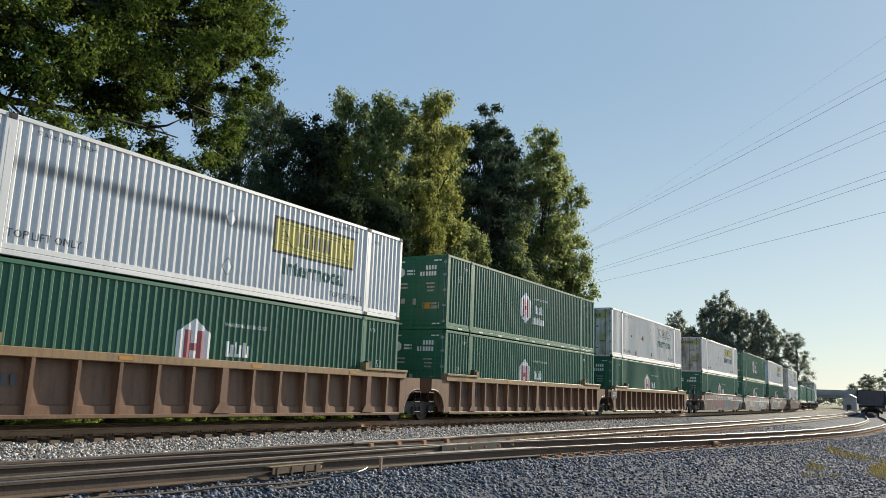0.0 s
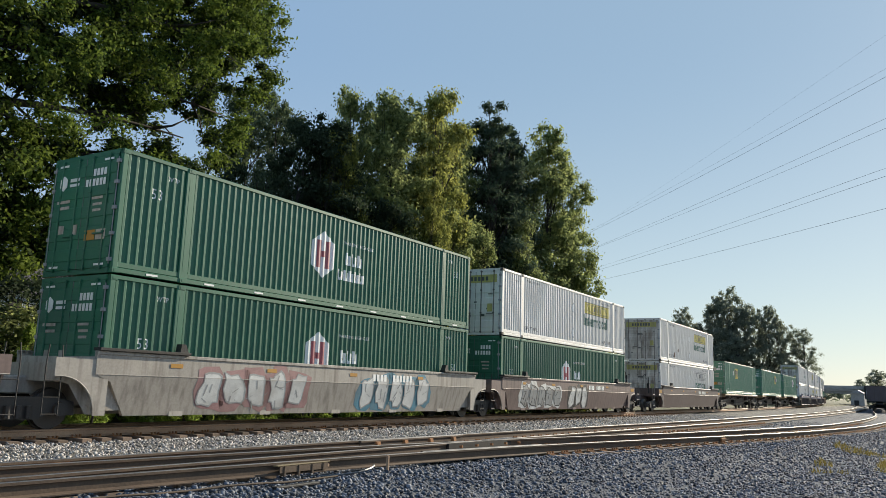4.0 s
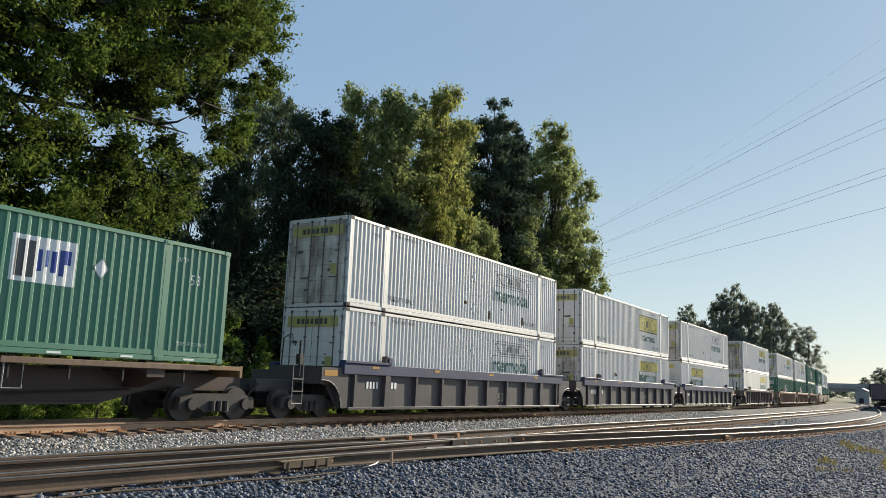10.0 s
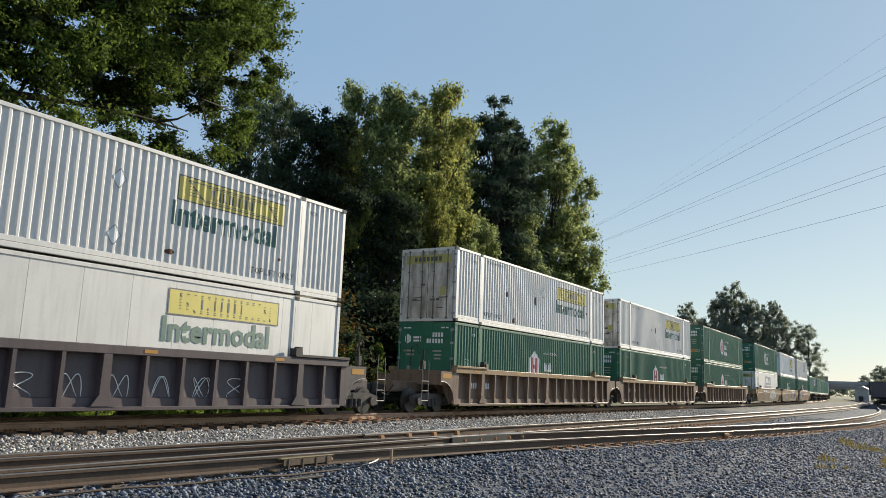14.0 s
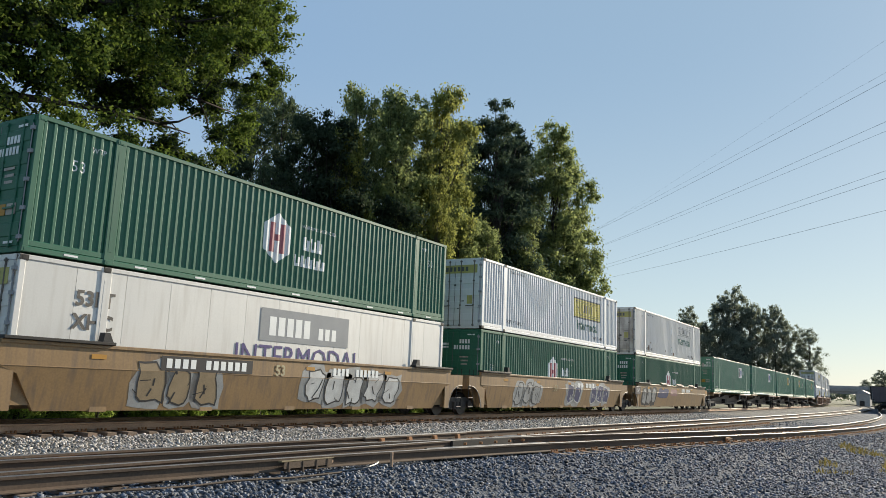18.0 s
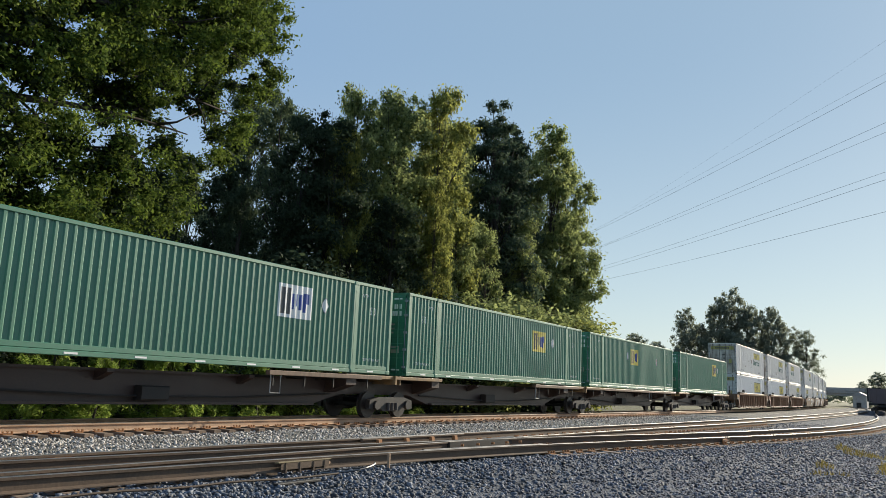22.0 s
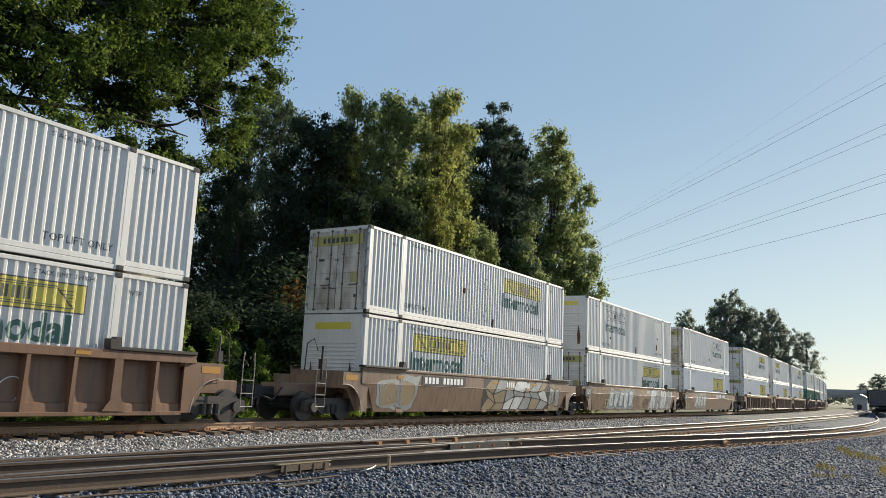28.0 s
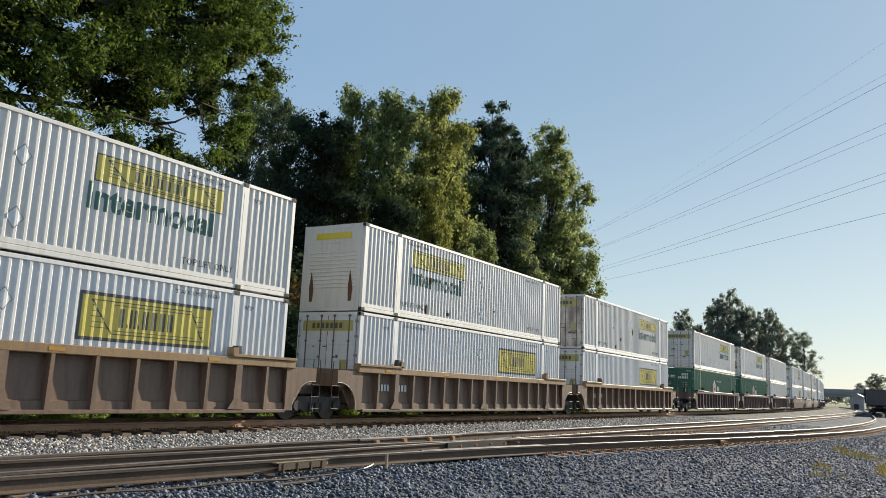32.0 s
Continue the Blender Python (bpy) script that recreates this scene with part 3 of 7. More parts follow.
def flat_shape(key, material, rings, y=-0.002):
    """Flat painted outlines in the plane of the wall's ribs, cut at every fold and set back with it."""
    def make():
        bm = bmesh.new()
        for ring in rings:
            bm.faces.new([bm.verts.new((x, 0, z)) for x, z in ring])
        lo, hi = min(v.co.x for v in bm.verts), max(v.co.x for v in bm.verts)
        for x in cuts(lo, hi)[1:-1]:
            bmesh.ops.bisect_plane(bm, geom=bm.verts[:] + bm.edges[:] + bm.faces[:], plane_co=(x, 0, 0), plane_no=(1, 0, 0))
        for v in bm.verts:
            v.co.y = dent(v.co.x) + y
        me = bpy.data.meshes.new("emblem")
        bm.to_mesh(me)
        bm.free()
        me.materials.append(material)
        return me
    return cached(("shape", key, material.name), make)


def snap(x):
    return round(x / PITCH) * PITCH


def crest(key, w, hgt, th, at):
    """Thin slanting frame with hatched wings and a row of dark bars for the name."""
    a, b, c = w * 0.84, w * 0.55, w * 0.62
    lo, hi = hgt * 0.16, hgt * 0.84
    lines = [stroke(-a, hi, c, hi, 0.02), stroke(-b, lo, a, lo, 0.02), stroke(-a, hi, -b, lo, 0.03), stroke(c, hi, a, lo, 0.03)]
    for k in range(1, 6):
        u = k / 6
        z = hi + (lo - hi) * u
        lines += [stroke(-a + 0.02, z, -a + (a - b) * u, z, 0.014), stroke(c + (a - c) * u, z, a - 0.02, z, 0.014)]
    lines += [stroke(-b * 0.98, hi - hgt * 0.07, c * 0.98, hi - hgt * 0.07, 0.014), stroke(-b * 0.95, lo + hgt * 0.07, c * 1.1, lo + hgt * 0.07, 0.014)]
    part("logo_swirl", flat_shape(("crest", key), BLACK, lines, -0.010), th, "thin dark hatched frame of the logo", pose(at[0], FACE, at[1]))
    x, rings = -w * 0.46, []
    for q in (0.13, 0.03, 0.16, 0.03, 0.165, 0.16, 0.175, 0.15):
        q *= w * 0.55
        z1 = hgt * (0.31 + (0.40 if q > 0.06 else 0.08))
        if q > 0.06:
            rings += [[(x, hgt * 0.31), (x + q * 0.36, hgt * 0.31), (x + q * 0.36, z1), (x, z1)], [(x + q * 0.64, hgt * 0.31), (x + q, hgt * 0.31), (x + q, z1), (x + q * 0.64, z1)]]
        else:
            rings.append([(x, hgt * 0.31), (x + q, hgt * 0.31), (x + q, z1), (x, z1)])
        x += q + w * 0.035
    part("logo_mark", flat_shape(("crestbars", key), BLACK, rings, -0.010), th, "dark bars of the logo", pose(at[0], FACE, at[1]))


def yellow_logo(th, x, big=False, letters=True, flat=False, z=1.86):
    """Yellow framed panel with a dark bar emblem, green lettering beneath."""
    x = snap(x)
    w, hgt = (1.88, 1.06) if big else (1.88, 0.64)
    at = pose(x, 0, z)
    part("logo_panel", patch(("yl", big), YELLOW, (-w, w, 0, hgt), flat=flat), th, "yellow logo panel", at)
    edge = 0.075 if big else 0.03
    part("logo_border", patch(("yb", big), BLACK, *frame_rects(-w, w, 0, hgt, edge), flat=flat, lift=0.006), th, "black border of the panel", at)
    crest(("y", big), w, hgt, th, (x, z))
    if letters:
        size = 0.66 if big else 0.82
        part("lettering", text_mesh("Intermodal", size, DKGREEN, not flat, 0.02 if big else 0.026), th, "green lettering", pose(x - (0 if big else PITCH), FACE, z - 0.56 - (0 if big else 0.06)))


def outline_logo(th, x, z=1.86, letters=True):
    x = snap(x)
    at = pose(x, 0, z)
    part("logo_border", patch("ob", BLACK, *frame_rects(-1.9, 1.9, 0, 0.62, 0.02)), th, "thin dark logo outline", at)
    crest("o", 1.9, 0.62, th, (x, z))
    if letters:
        part("lettering", text_mesh("Intermodal", 0.8, DKGREEN, True, 0.024), th, "green lettering", pose(x - PITCH, FACE, z - 0.62))


def hub_logo(th, x, z=0.75):
    """White six-sided emblem with red bars, and white bars for the name."""
    x = snap(x)
    hexa = [(0.62 * math.sin(math.pi / 3 * k), 0.72 * math.cos(math.pi / 3 * k)) for k in range(6)]
    at = pose(x, FACE, z + 0.72)
    part("emblem", flat_shape("hex", DECAL_WHITE, [hexa], -0.004), th, "white six-sided emblem", at)
    part("emblem_mark", flat_shape("hexbars", RED, [[(-0.3, -0.42), (-0.1, -0.42), (-0.1, 0.42), (-0.3, 0.42)], [(0.1, -0.42), (0.3, -0.42), (0.3, 0.42), (0.1, 0.42)], [(-0.1, -0.08), (0.1, -0.08), (0.1, 0.1), (-0.1, 0.1)]], -0.007), th, "dark red bars on the emblem", at)
    rows = []
    for z0, hgt, xs in ((0.50, 0.40, (0.42, 0.72, 1.02)), (0.0, 0.34, (0.06, 0.36, 0.62, 0.88, 1.14))):
        for q in xs:
            rows += [[(q, z0), (q + 0.09, z0), (q + 0.09, z0 + hgt), (q, z0 + hgt)], [(q + 0.15, z0), (q + 0.24, z0), (q + 0.24, z0 + hgt * 0.8), (q + 0.15, z0 + hgt * 0.8)], [(q + 0.09, z0), (q + 0.15, z0), (q + 0.15, z0 + 0.09), (q + 0.09, z0 + 0.09)]]
    part("name_mark", flat_shape("hubname", DECAL_WHITE, rows, -0.008), th, "white bars for the name", pose(snap(x + 0.76), FACE, z + 0.05))


def emp_logo(th, x, colour, z=1.45):
    x = snap(x)
    at = pose(x, 0, z)
    part("logo_panel", patch("ep", colour, (-0.7, 0.7, 0, 0.95)), th, "yellow logo panel" if colour is YELLOW else "white logo panel", at)
    part("logo_mark", patch("eb", BLACK, (-0.62, -0.44, 0.1, 0.85), (-0.36, -0.22, 0.1, 0.85), lift=0.007), th, at=at)
    part("logo_mark", patch("em", NAVY, (-0.14, -0.04, 0.25, 0.7), (0.02, 0.1, 0.35, 0.7), (0.16, 0.26, 0.25, 0.7), (0.34, 0.44, 0.2, 0.75), (0.44, 0.6, 0.45, 0.75), lift=0.007), th, at=at)


def placard(th, x, z, striped=False):
    x = snap(x)
    part("placard", flat_shape("dia", DECAL_WHITE, [[(0, -0.24), (0.2, 0), (0, 0.24), (-0.2, 0)]], -0.01), th, "white diamond placard", pose(x, FACE, z))
    part("placard_rim", flat_shape("diarim", GREY_PAINT, strip([(0, -0.24), (0.2, 0), (0, 0.24), (-0.2, 0)], 0.88, 0, 0), -0.012), th, "thin grey rim", pose(x, FACE, z))
    if striped:
        part("placard_stripe", flat_shape("diastripe", RED, [[(-w, q), (w, q), (w, q + 0.035), (-w, q + 0.035)] for q, w in ((-0.15, 0.06), (-0.07, 0.12), (0.02, 0.14), (0.1, 0.08))], -0.013), th, "red stripes of the placard", pose(x, FACE, z))


def container(paint, s, bottom, logos, end="doors", label="", worn=False, smooth_side=False):
    """One container, standing with its floor at height bottom; logos is a list of calls."""
    th = tagged(new("intermodal_container"), label, "container", group="containers of the freight train")
    m = build_container(paint, smooth_side)
    part("body", m["body"], th)
    if smooth_side:
        for k in range(13):
            part("side_panel", m["side"], th, at=pose(-7.41 + 1.235 * k, 0, 0))
    else:
        part("side_panel", m["side"], th, "corrugated side")
    part("top_rail", m["top"], th)
    part("bottom_rail", m["bottom"], th)
    for x in (-HALF + 0.07, HALF - 0.07):
        part("corner_post", m["corner"], th, at=pose(x, 0, 0))
        for z in (0.065, TALL - 0.065):
            part("corner_casting", m["cast"], th, at=pose(x + (0.02 if x < 0 else -0.02), -SIDE - 0.004, z))
    for x in (-6.096, 6.096):
        part("lift_post", m["lift"], th, at=pose(x, 0, 0))
        for z in (0.065, TALL - 0.065):
            part("corner_casting", m["cast"], th, at=pose(x, -SIDE - 0.012, z))
    part("end_frame", m["end"], th, at=pose(-HALF, 0, 0))
    ep = (WHITE_RUSTY if worn else paint)
    dark = paint in (GREEN, GREEN_LIGHT)
    mark = DECAL_WHITE if dark else BLACK
    if end == "doors":
        d = door_meshes(ep)
        for y in (-0.585, 0.585):
            door = part("door", d["leaf"], th, "rust-streaked door" if worn else "", pose(-HALF, y, 0))
            for r in (-0.32, 0.30):
                part("lock_rod", d["rod"], door, at=pose(-0.055, r, 0, 0, 0, 0 if r < 0 else 180))
            part("hinge", d["hinge"], door, at=pose(0, math.copysign(0.62, y), 0))
        part("door_seal", d["seal"], th, at=pose(-HALF, 0, 0))
        if not dark:
            f = Form()
            rnd = random.Random(int(s * 7))
            for k in range(7):
                y, z = rnd.uniform(-1.0, 0.6), rnd.choice((0.5, 0.8, 1.1, 1.4, 1.75))
                w, q = rnd.uniform(0.08, 0.26), rnd.uniform(0.03, 0.11)
                f.box(-HALF - 0.056, -HALF - 0.05, y, y + w, z, z + q)
            part("stencil_mark", f.mesh("stencil_mark", mark), th)
        if dark:
            here = -HALF - 0.058, -HALF - 0.05
            f = Form()
            y0 = -1.02 if paint is GREEN_LIGHT else -0.80
            for z, n in ((2.32, 4), (2.08, 6)):
                for k in range(n):
                    y = y0 + 0.13 * k if paint is GREEN else y0 + 0.085 * k
                    f.box(*here, y, y + (0.085 if paint is GREEN else 0.055), z, z + 0.17)
            part("number_mark", cached(("numbars", paint.name), lambda: f.mesh("number_mark", DECAL_WHITE)), th, "white bars of the number")
            if paint is GREEN_LIGHT:
                logo = part("door_logo", cached("emp_end", lambda: Form().box(*here, 0.36, 0.96, 2.08, 2.44).mesh("door_logo", DECAL_WHITE)), th, "white logo panel")
                part("logo_mark", cached("emp_end_bars", lambda: Form().box(-HALF - 0.064, -HALF - 0.059, 0.74, 0.9, 2.13, 2.39).box(-HALF - 0.064, -HALF - 0.059, 0.56, 0.68, 2.13, 2.30).box(-HALF - 0.064, -HALF - 0.059, 0.40, 0.5, 2.13, 2.39).mesh("logo_mark", BLACK)), logo)
                part("placard", cached("end_placard", lambda: Form().prism([(-0.16, 2.2), (0, 1.98), (0.16, 2.2), (0, 2.42)], 0, *here).mesh("placard", CAR["pale"])), th, "pale diamond placard", pose(0, -0.42, 0))
                part("lettering", text_mesh("53", 0.3, DECAL_WHITE, False), th, "white number 53", pose(-HALF - 0.056, 0.42, 1.22, 0, 0, -90))
            else:
                part("emblem", cached("end_emblem", lambda: Form().prism([(0.16 * math.sin(math.pi / 3 * k), 2.25 + 0.19 * math.cos(math.pi / 3 * k)) for k in range(6)], 0, *here).mesh("emblem", DECAL_WHITE)), th, "small white six-sided emblem", pose(0, 0.82, 0))
                part("name_mark", cached("end_name", lambda: Form().box(*here, 0.2, 0.56, 2.26, 2.34).box(*here, 0.2, 0.56, 2.14, 2.21).mesh("name_mark", DECAL_WHITE)), th)
            f2 = Form()
            for y, z, w, q in ((0.5, 1.75, 0.5, 0.07), (0.5, 1.6, 0.4, 0.07), (-0.75, 1.75, 0.4, 0.06), (-0.75, 1.6, 0.34, 0.06), (-0.72, 1.46, 0.3, 0.06), (-0.98, 0.78, 0.34, 0.24), (0.62, 1.0, 0.2, 0.2), (0.1, 0.95, 0.18, 0.24)):
                f2.box(*here, y, y + w, z, z + q)
            part("stencil_mark", cached("green_end_marks", lambda: f2.mesh("stencil_mark", CAR["pale"])), th, "small faded stickers")
            part("data_plate", cached("plate_y", lambda: Form().box(*here, -0.6, -0.22, 0.78, 1.02).mesh("data_plate", ORANGE_MARK)), th, "orange data plate")
            bar = cached("door_corner_mark", lambda: Form().box(*here, -0.17, 0.17, -0.025, 0.025).mesh("reflector", DECAL_WHITE))
            for y in (-0.86, 0.86):
                for z in (0.2, 2.68):
                    part("reflector", bar, th, "white reflective strip", pose(0, y, z))
        else:
            part("door_logo", cached("door_logo", lambda: Form().box(-HALF - 0.056, -HALF - 0.05, -1.05, 1.05, 2.28, 2.62).mesh("door_logo", YELLOW_FADED)), th, "faded yellow logo panel")
            f = Form()
            for k in range(7):
                f.box(-HALF - 0.062, -HALF - 0.057, -0.62 + 0.19 * k, -0.62 + 0.19 * k + 0.12, 2.36, 2.54)
            part("logo_mark", cached("door_bars", lambda: f.mesh("logo_mark", BLACK)), th)
            part("data_plate", cached("plate_y2", lambda: Form().box(-HALF - 0.058, -HALF - 0.05, -0.85, -0.6, 1.0, 1.35).mesh("data_plate", YELLOW_FADED)), th)
    else:
        wall = part("front_wall", louvre_mesh(paint), th, "ribbed front wall", pose(-HALF, 0, 0))
        rib = cached(("front_rib", paint.name), lambda: Form().prism([(0, -0.025), (0.07, -0.025), (0.045, -0.05), (0.025, -0.05)], 1, -SIDE + 0.3, SIDE - 0.3).mesh("rib", paint))
        for k in range(10):
            part("rib", rib, wall, at=pose(0, 0, 0.75 + k * 0.13))
        for y in (-0.9, 0.75):
            part("rust_patch", cached(("front_rust", y), lambda: Form().prism([(y, 0.32), (y + 0.13, 0.3), (y + 0.16, 0.8), (y + 0.1, 1.35), (y + 0.04, 1.1), (y - 0.03, 0.7)], 0, -HALF - 0.056, -HALF - 0.052).mesh("rust_patch", RUST)), th, "rust run down the front wall")
        part("door_logo", cached("front_logo", lambda: Form().box(-HALF - 0.045, -HALF - 0.035, -0.75, 0.75, 2.4, 2.62).mesh("front_logo", YELLOW if end == "louvre" else GREY_PAINT)), th, "small logo panel")
    if not smooth_side:
        if paint is not GREEN:
            size, reach = (0.13, 7.0) if dark else (0.24, 5.0)
            part("lettering", text_mesh("TOP LIFT ONLY", size, mark), th, at=pose(snap(-reach), FACE, 0.40))
            part("lettering", text_mesh("TOP LIFT ONLY", size, mark), th, at=pose(snap(reach), FACE, 0.40))
        if not dark:
            for x in (-4.8, 4.8):
                part("lettering", text_mesh("STACK LIMIT 3 HIGH", 0.15, mark), th, at=pose(snap(x), FACE, 2.6))
        for x in (-6.7, 6.6):
            part("lettering", text_mesh("WTP", 0.17, mark), th, at=pose(snap(x), FACE, 2.42))
        if dark:
            tall = paint is GREEN_LIGHT or bottom > 2
            for x in (-7.1, 7.0):
                part("lettering", text_mesh("53", 0.36, DECAL_WHITE), th, "white number 53", pose(snap(x), FACE, 1.9 if tall else 1.28))
            if paint is GREEN:
                part("lettering", text_mesh("WARNING HIGH CUBE", 0.15, DECAL_WHITE), th, "small white lettering", pose(snap(0.9), FACE, 2.05))
            dash = cached("rail_dash", lambda: Form().box(-0.16, 0.16, -SIDE - 0.004, -SIDE + 0.002, 0.05, 0.095).mesh("reflector", DECAL_WHITE))
            for k in range(9 if bottom > 1 else 0):
                part("reflector", dash, th, "pale reflective strip", pose(-7.0 + 1.75 * k, 0, 0))
    for call, *rest in logos:
        call(th, *rest)
    if worn and not smooth_side:
        rnd = random.Random(int(s * 13))
        for _ in range(rnd.choice((2, 3, 5))):
            part("rust_patch", rust_patch(rnd.randrange(4)), th, "dark rust patch", pose(snap(rnd.uniform(-5.5, 5.8)), FACE, rnd.choice((0.42, 0.55, 0.9, 1.5))))
    MOVING.append((th, s, bottom))
    return th


MOVING = []
RUST = mat("bare_rust", (0.13, 0.06, 0.03), 0.9, spread=0.35, scale=8, bump=0.3)


def soot_mat():
    """A thin smoky film, thickest along its middle line, broken up by noise."""
    m = bpy.data.materials.new("soot_film")
    m.use_nodes = True
    n, link = m.node_tree.nodes, m.node_tree.links.new
    b = n["Principled BSDF"]
    b.inputs["Base Color"].default_value, b.inputs["Roughness"].default_value = (0.05, 0.05, 0.055, 1), 0.7
    co, sep, wav, bell, mul = n.new("ShaderNodeTexCoord"), n.new("ShaderNodeSeparateXYZ"), n.new("ShaderNodeTexNoise"), n.new("ShaderNodeMapRange"), n.new("ShaderNodeMath")
    link(co.outputs["Generated"], sep.inputs[0])
    link(co.outputs["Object"], wav.inputs["Vector"])
    wav.inputs["Scale"].default_value, wav.inputs["Detail"].default_value = 0.9, 4
    off, size = n.new("ShaderNodeMath"), n.new("ShaderNodeMath")
    off.operation, size.operation, mul.operation = "SUBTRACT", "ABSOLUTE", "MULTIPLY"
    off.inputs[1].default_value = 0.5
    link(sep.outputs["Z"], off.inputs[0])
    link(off.outputs[0], size.inputs[0])
    bell.interpolation_type = "SMOOTHSTEP"
    bell.inputs["From Min"].default_value, bell.inputs["From Max"].default_value, bell.inputs["To Max"].default_value = 0.5, 0.0, 0.8
    link(size.outputs[0], bell.inputs["Value"])
    link(bell.outputs["Result"], mul.inputs[0])
    link(wav.outputs["Fac"], mul.inputs[1])
    link(mul.outputs[0], b.inputs["Alpha"])
    return m


SOOT = soot_mat()


def soot_band(th):
    part("soot_stain", patch("soot", SOOT, (-7.9, 2.0, 1.66, 2.16), lift=0.003), th, "grey band of soot")


def rust_patch(k):
    rnd = random.Random(90 + k)
    w, hgt = (0.05, 0.12, 0.08, 0.16)[k], (0.1, 0.28, 0.4, 0.16)[k]
    ring = [(w * math.cos(a) * rnd.uniform(0.5, 1.1), hgt * 0.5 * math.sin(a) * rnd.uniform(0.6, 1.1)) for a in (2 * math.pi * j / 11 for j in range(11))]
    return flat_shape(("rust", k), RUST, [ring], -0.006)


# ---------------------------------------------------------------- well cars, spine cars
def bogie_meshes():
    def make():
        frame_ring = [(-1.25, 0.30), (-1.1, 0.30), (-0.7, 0.36), (-0.45, 0.22), (0.45, 0.22), (0.7, 0.36), (1.1, 0.30), (1.25, 0.30), (1.22, 0.58), (0.75, 0.68), (-0.75, 0.68), (-1.22, 0.58)]
        sf = Form().prism([(z, x) for x, z in frame_ring], 1, -0.08, 0.08)
        for k in (-0.22, 0.0, 0.22):
            sf.rod([(k, -0.1, 0.25), (k, -0.1, 0.5)], 0.075, 8)
        for x in (-0.89, 0.89):
            sf.disc(x, -0.17, -0.07, 0.42, 0.15, 12)
        wheel = Form().disc(0, -0.065, 0.065, 0, 0.42, 24).disc(0, -0.09, 0.09, 0, 0.13, 12).disc(0, 0.05, 0.085, 0, 0.455, 24)
        bolster = Form().box(-0.2, 0.2, -1.0, 1.0, 0.38, 0.62).rod([(-0.89, -0.75, 0.42), (-0.89, 0.75, 0.42)], 0.08, 8).rod([(0.89, -0.75, 0.42), (0.89, 0.75, 0.42)], 0.08, 8)
        return dict(sf=sf.mesh("side_frame", BOGIE_STEEL), wheel=wheel.mesh("wheel", WHEEL_STEEL, False), bolster=bolster.mesh("bolster", STEEL_DARK))
    return cached("bogie", make)


def bogie(th, x):
    m = bogie_meshes()
    b = part("bogie", m["bolster"], th, "dark steel four-wheel bogie", pose(x, 0, 0))
    for y in (-1.02, 1.02):
        part("side_frame", m["sf"], b, at=pose(0, y, 0, 0, 0, 0 if y < 0 else 180))
    for dx in (-0.89, 0.89):
        for y in (-0.72, 0.72):
            part("wheel", m["wheel"], b, at=pose(dx, y, 0.42, 0, 0, 0 if y < 0 else 180))


def rail_form(width=0.42):
    """Upright handrail with rungs, standing at the car's end."""
    f = Form()
    f.rod([(0, 0, 0.42), (0, 0, 1.5), (0.03, 0, 1.85)], 0.013, 6).rod([(width - 0.03, 0, 1.85), (width, 0, 1.5), (width, 0, 0.42)], 0.013, 6)
    for z in (0.44, 0.78, 1.12):
        f.rod([(0, 0, z), (width, 0, z)], 0.013, 6)
    return f


def car_end(th, paint, sign, lead, reach):
    """Platform over the bogie at one end; lead: the free end of a set, with handrails and coupler."""
    key = ("end", paint.name, lead, round(reach, 1))

    def make():
        f = Form()
        f.prism([(-1.38, 1.0), (1.38, 1.0), (1.45, 1.25), (1.45, 1.38), (-1.45, 1.38), (-1.45, 1.25)], 0, 8.15, min(reach, 9.2))
        f.box(8.1, reach + 0.2, -0.4, 0.4, 0.72, 1.1, 0.03)
        f.box(8.15, 8.35, -1.45, 1.45, 0.5, 1.55)
        for y in (-1.4, 1.28):
            f.prism([(y, 0.32), (y + 0.12, 0.32), (y + 0.12, 1.3), (y, 1.3)], 0, 8.1, 8.3)
            f.add([(8.25, y, 1.3), (9.2, y, 1.3), (9.2, y, 1.05), (8.8, y, 0.95), (8.35, y, 0.32), (8.25, y, 0.32)], [(0, 1, 2, 3, 4, 5)])
        return f.mesh("end_platform", paint)
    rot = pose(0, 0, 0, 0, 0, 0 if sign > 0 else 180)
    part("end_platform", cached(key, make), th, at=rot)
    if lead:
        part("coupler", cached("coupler", lambda: Form().box(0, 0.9, -0.14, 0.14, 0.72, 0.98, 0.03).box(0.75, 1.05, -0.2, 0.2, 0.66, 1.02, 0.04).rod([(0.2, 0.45, 0.95), (0.6, 0.5, 0.6), (1.1, 0.4, 0.75)], 0.03).mesh("coupler", STEEL_DARK)), th, at=rot @ pose(reach, 0, 0))
        rail = cached("handrail", lambda: rail_form().mesh("handrail", mat("worn_handrail", (0.30, 0.27, 0.235), 0.6, bump=0.1)))
        y = -1.42
        part("brake_stand", cached("brake_stand", lambda: Form().rod([(0, -0.9, 1.2), (0, -0.9, 2.25)], 0.035, 8).box(-0.09, 0.09, -0.98, -0.82, 1.55, 1.85, 0.02).rod([(0.1, -0.8, 2.1), (0.25, -0.75, 2.45), (0.5, -0.7, 2.3), (0.55, -0.7, 1.5)], 0.02, 6).mesh("brake_stand", STEEL_DARK)), th, "dark brake stand with looped hose", rot @ pose(9.6, 0, 0) @ Matrix.Diagonal((1, sign, 1, 1)))
        part("handrail", rail, th, "thin steel end ladder with rungs", pose(sign * (reach - 0.4) - 0.21, y, 0))
    else:
        rail = cached("ladder", lambda: rail_form(0.35).mesh("ladder", STEEL_DARK))
        part("ladder", rail, th, "dark steel ladder", pose(sign * (reach - 0.45) - 0.17, -1.46, -0.1))


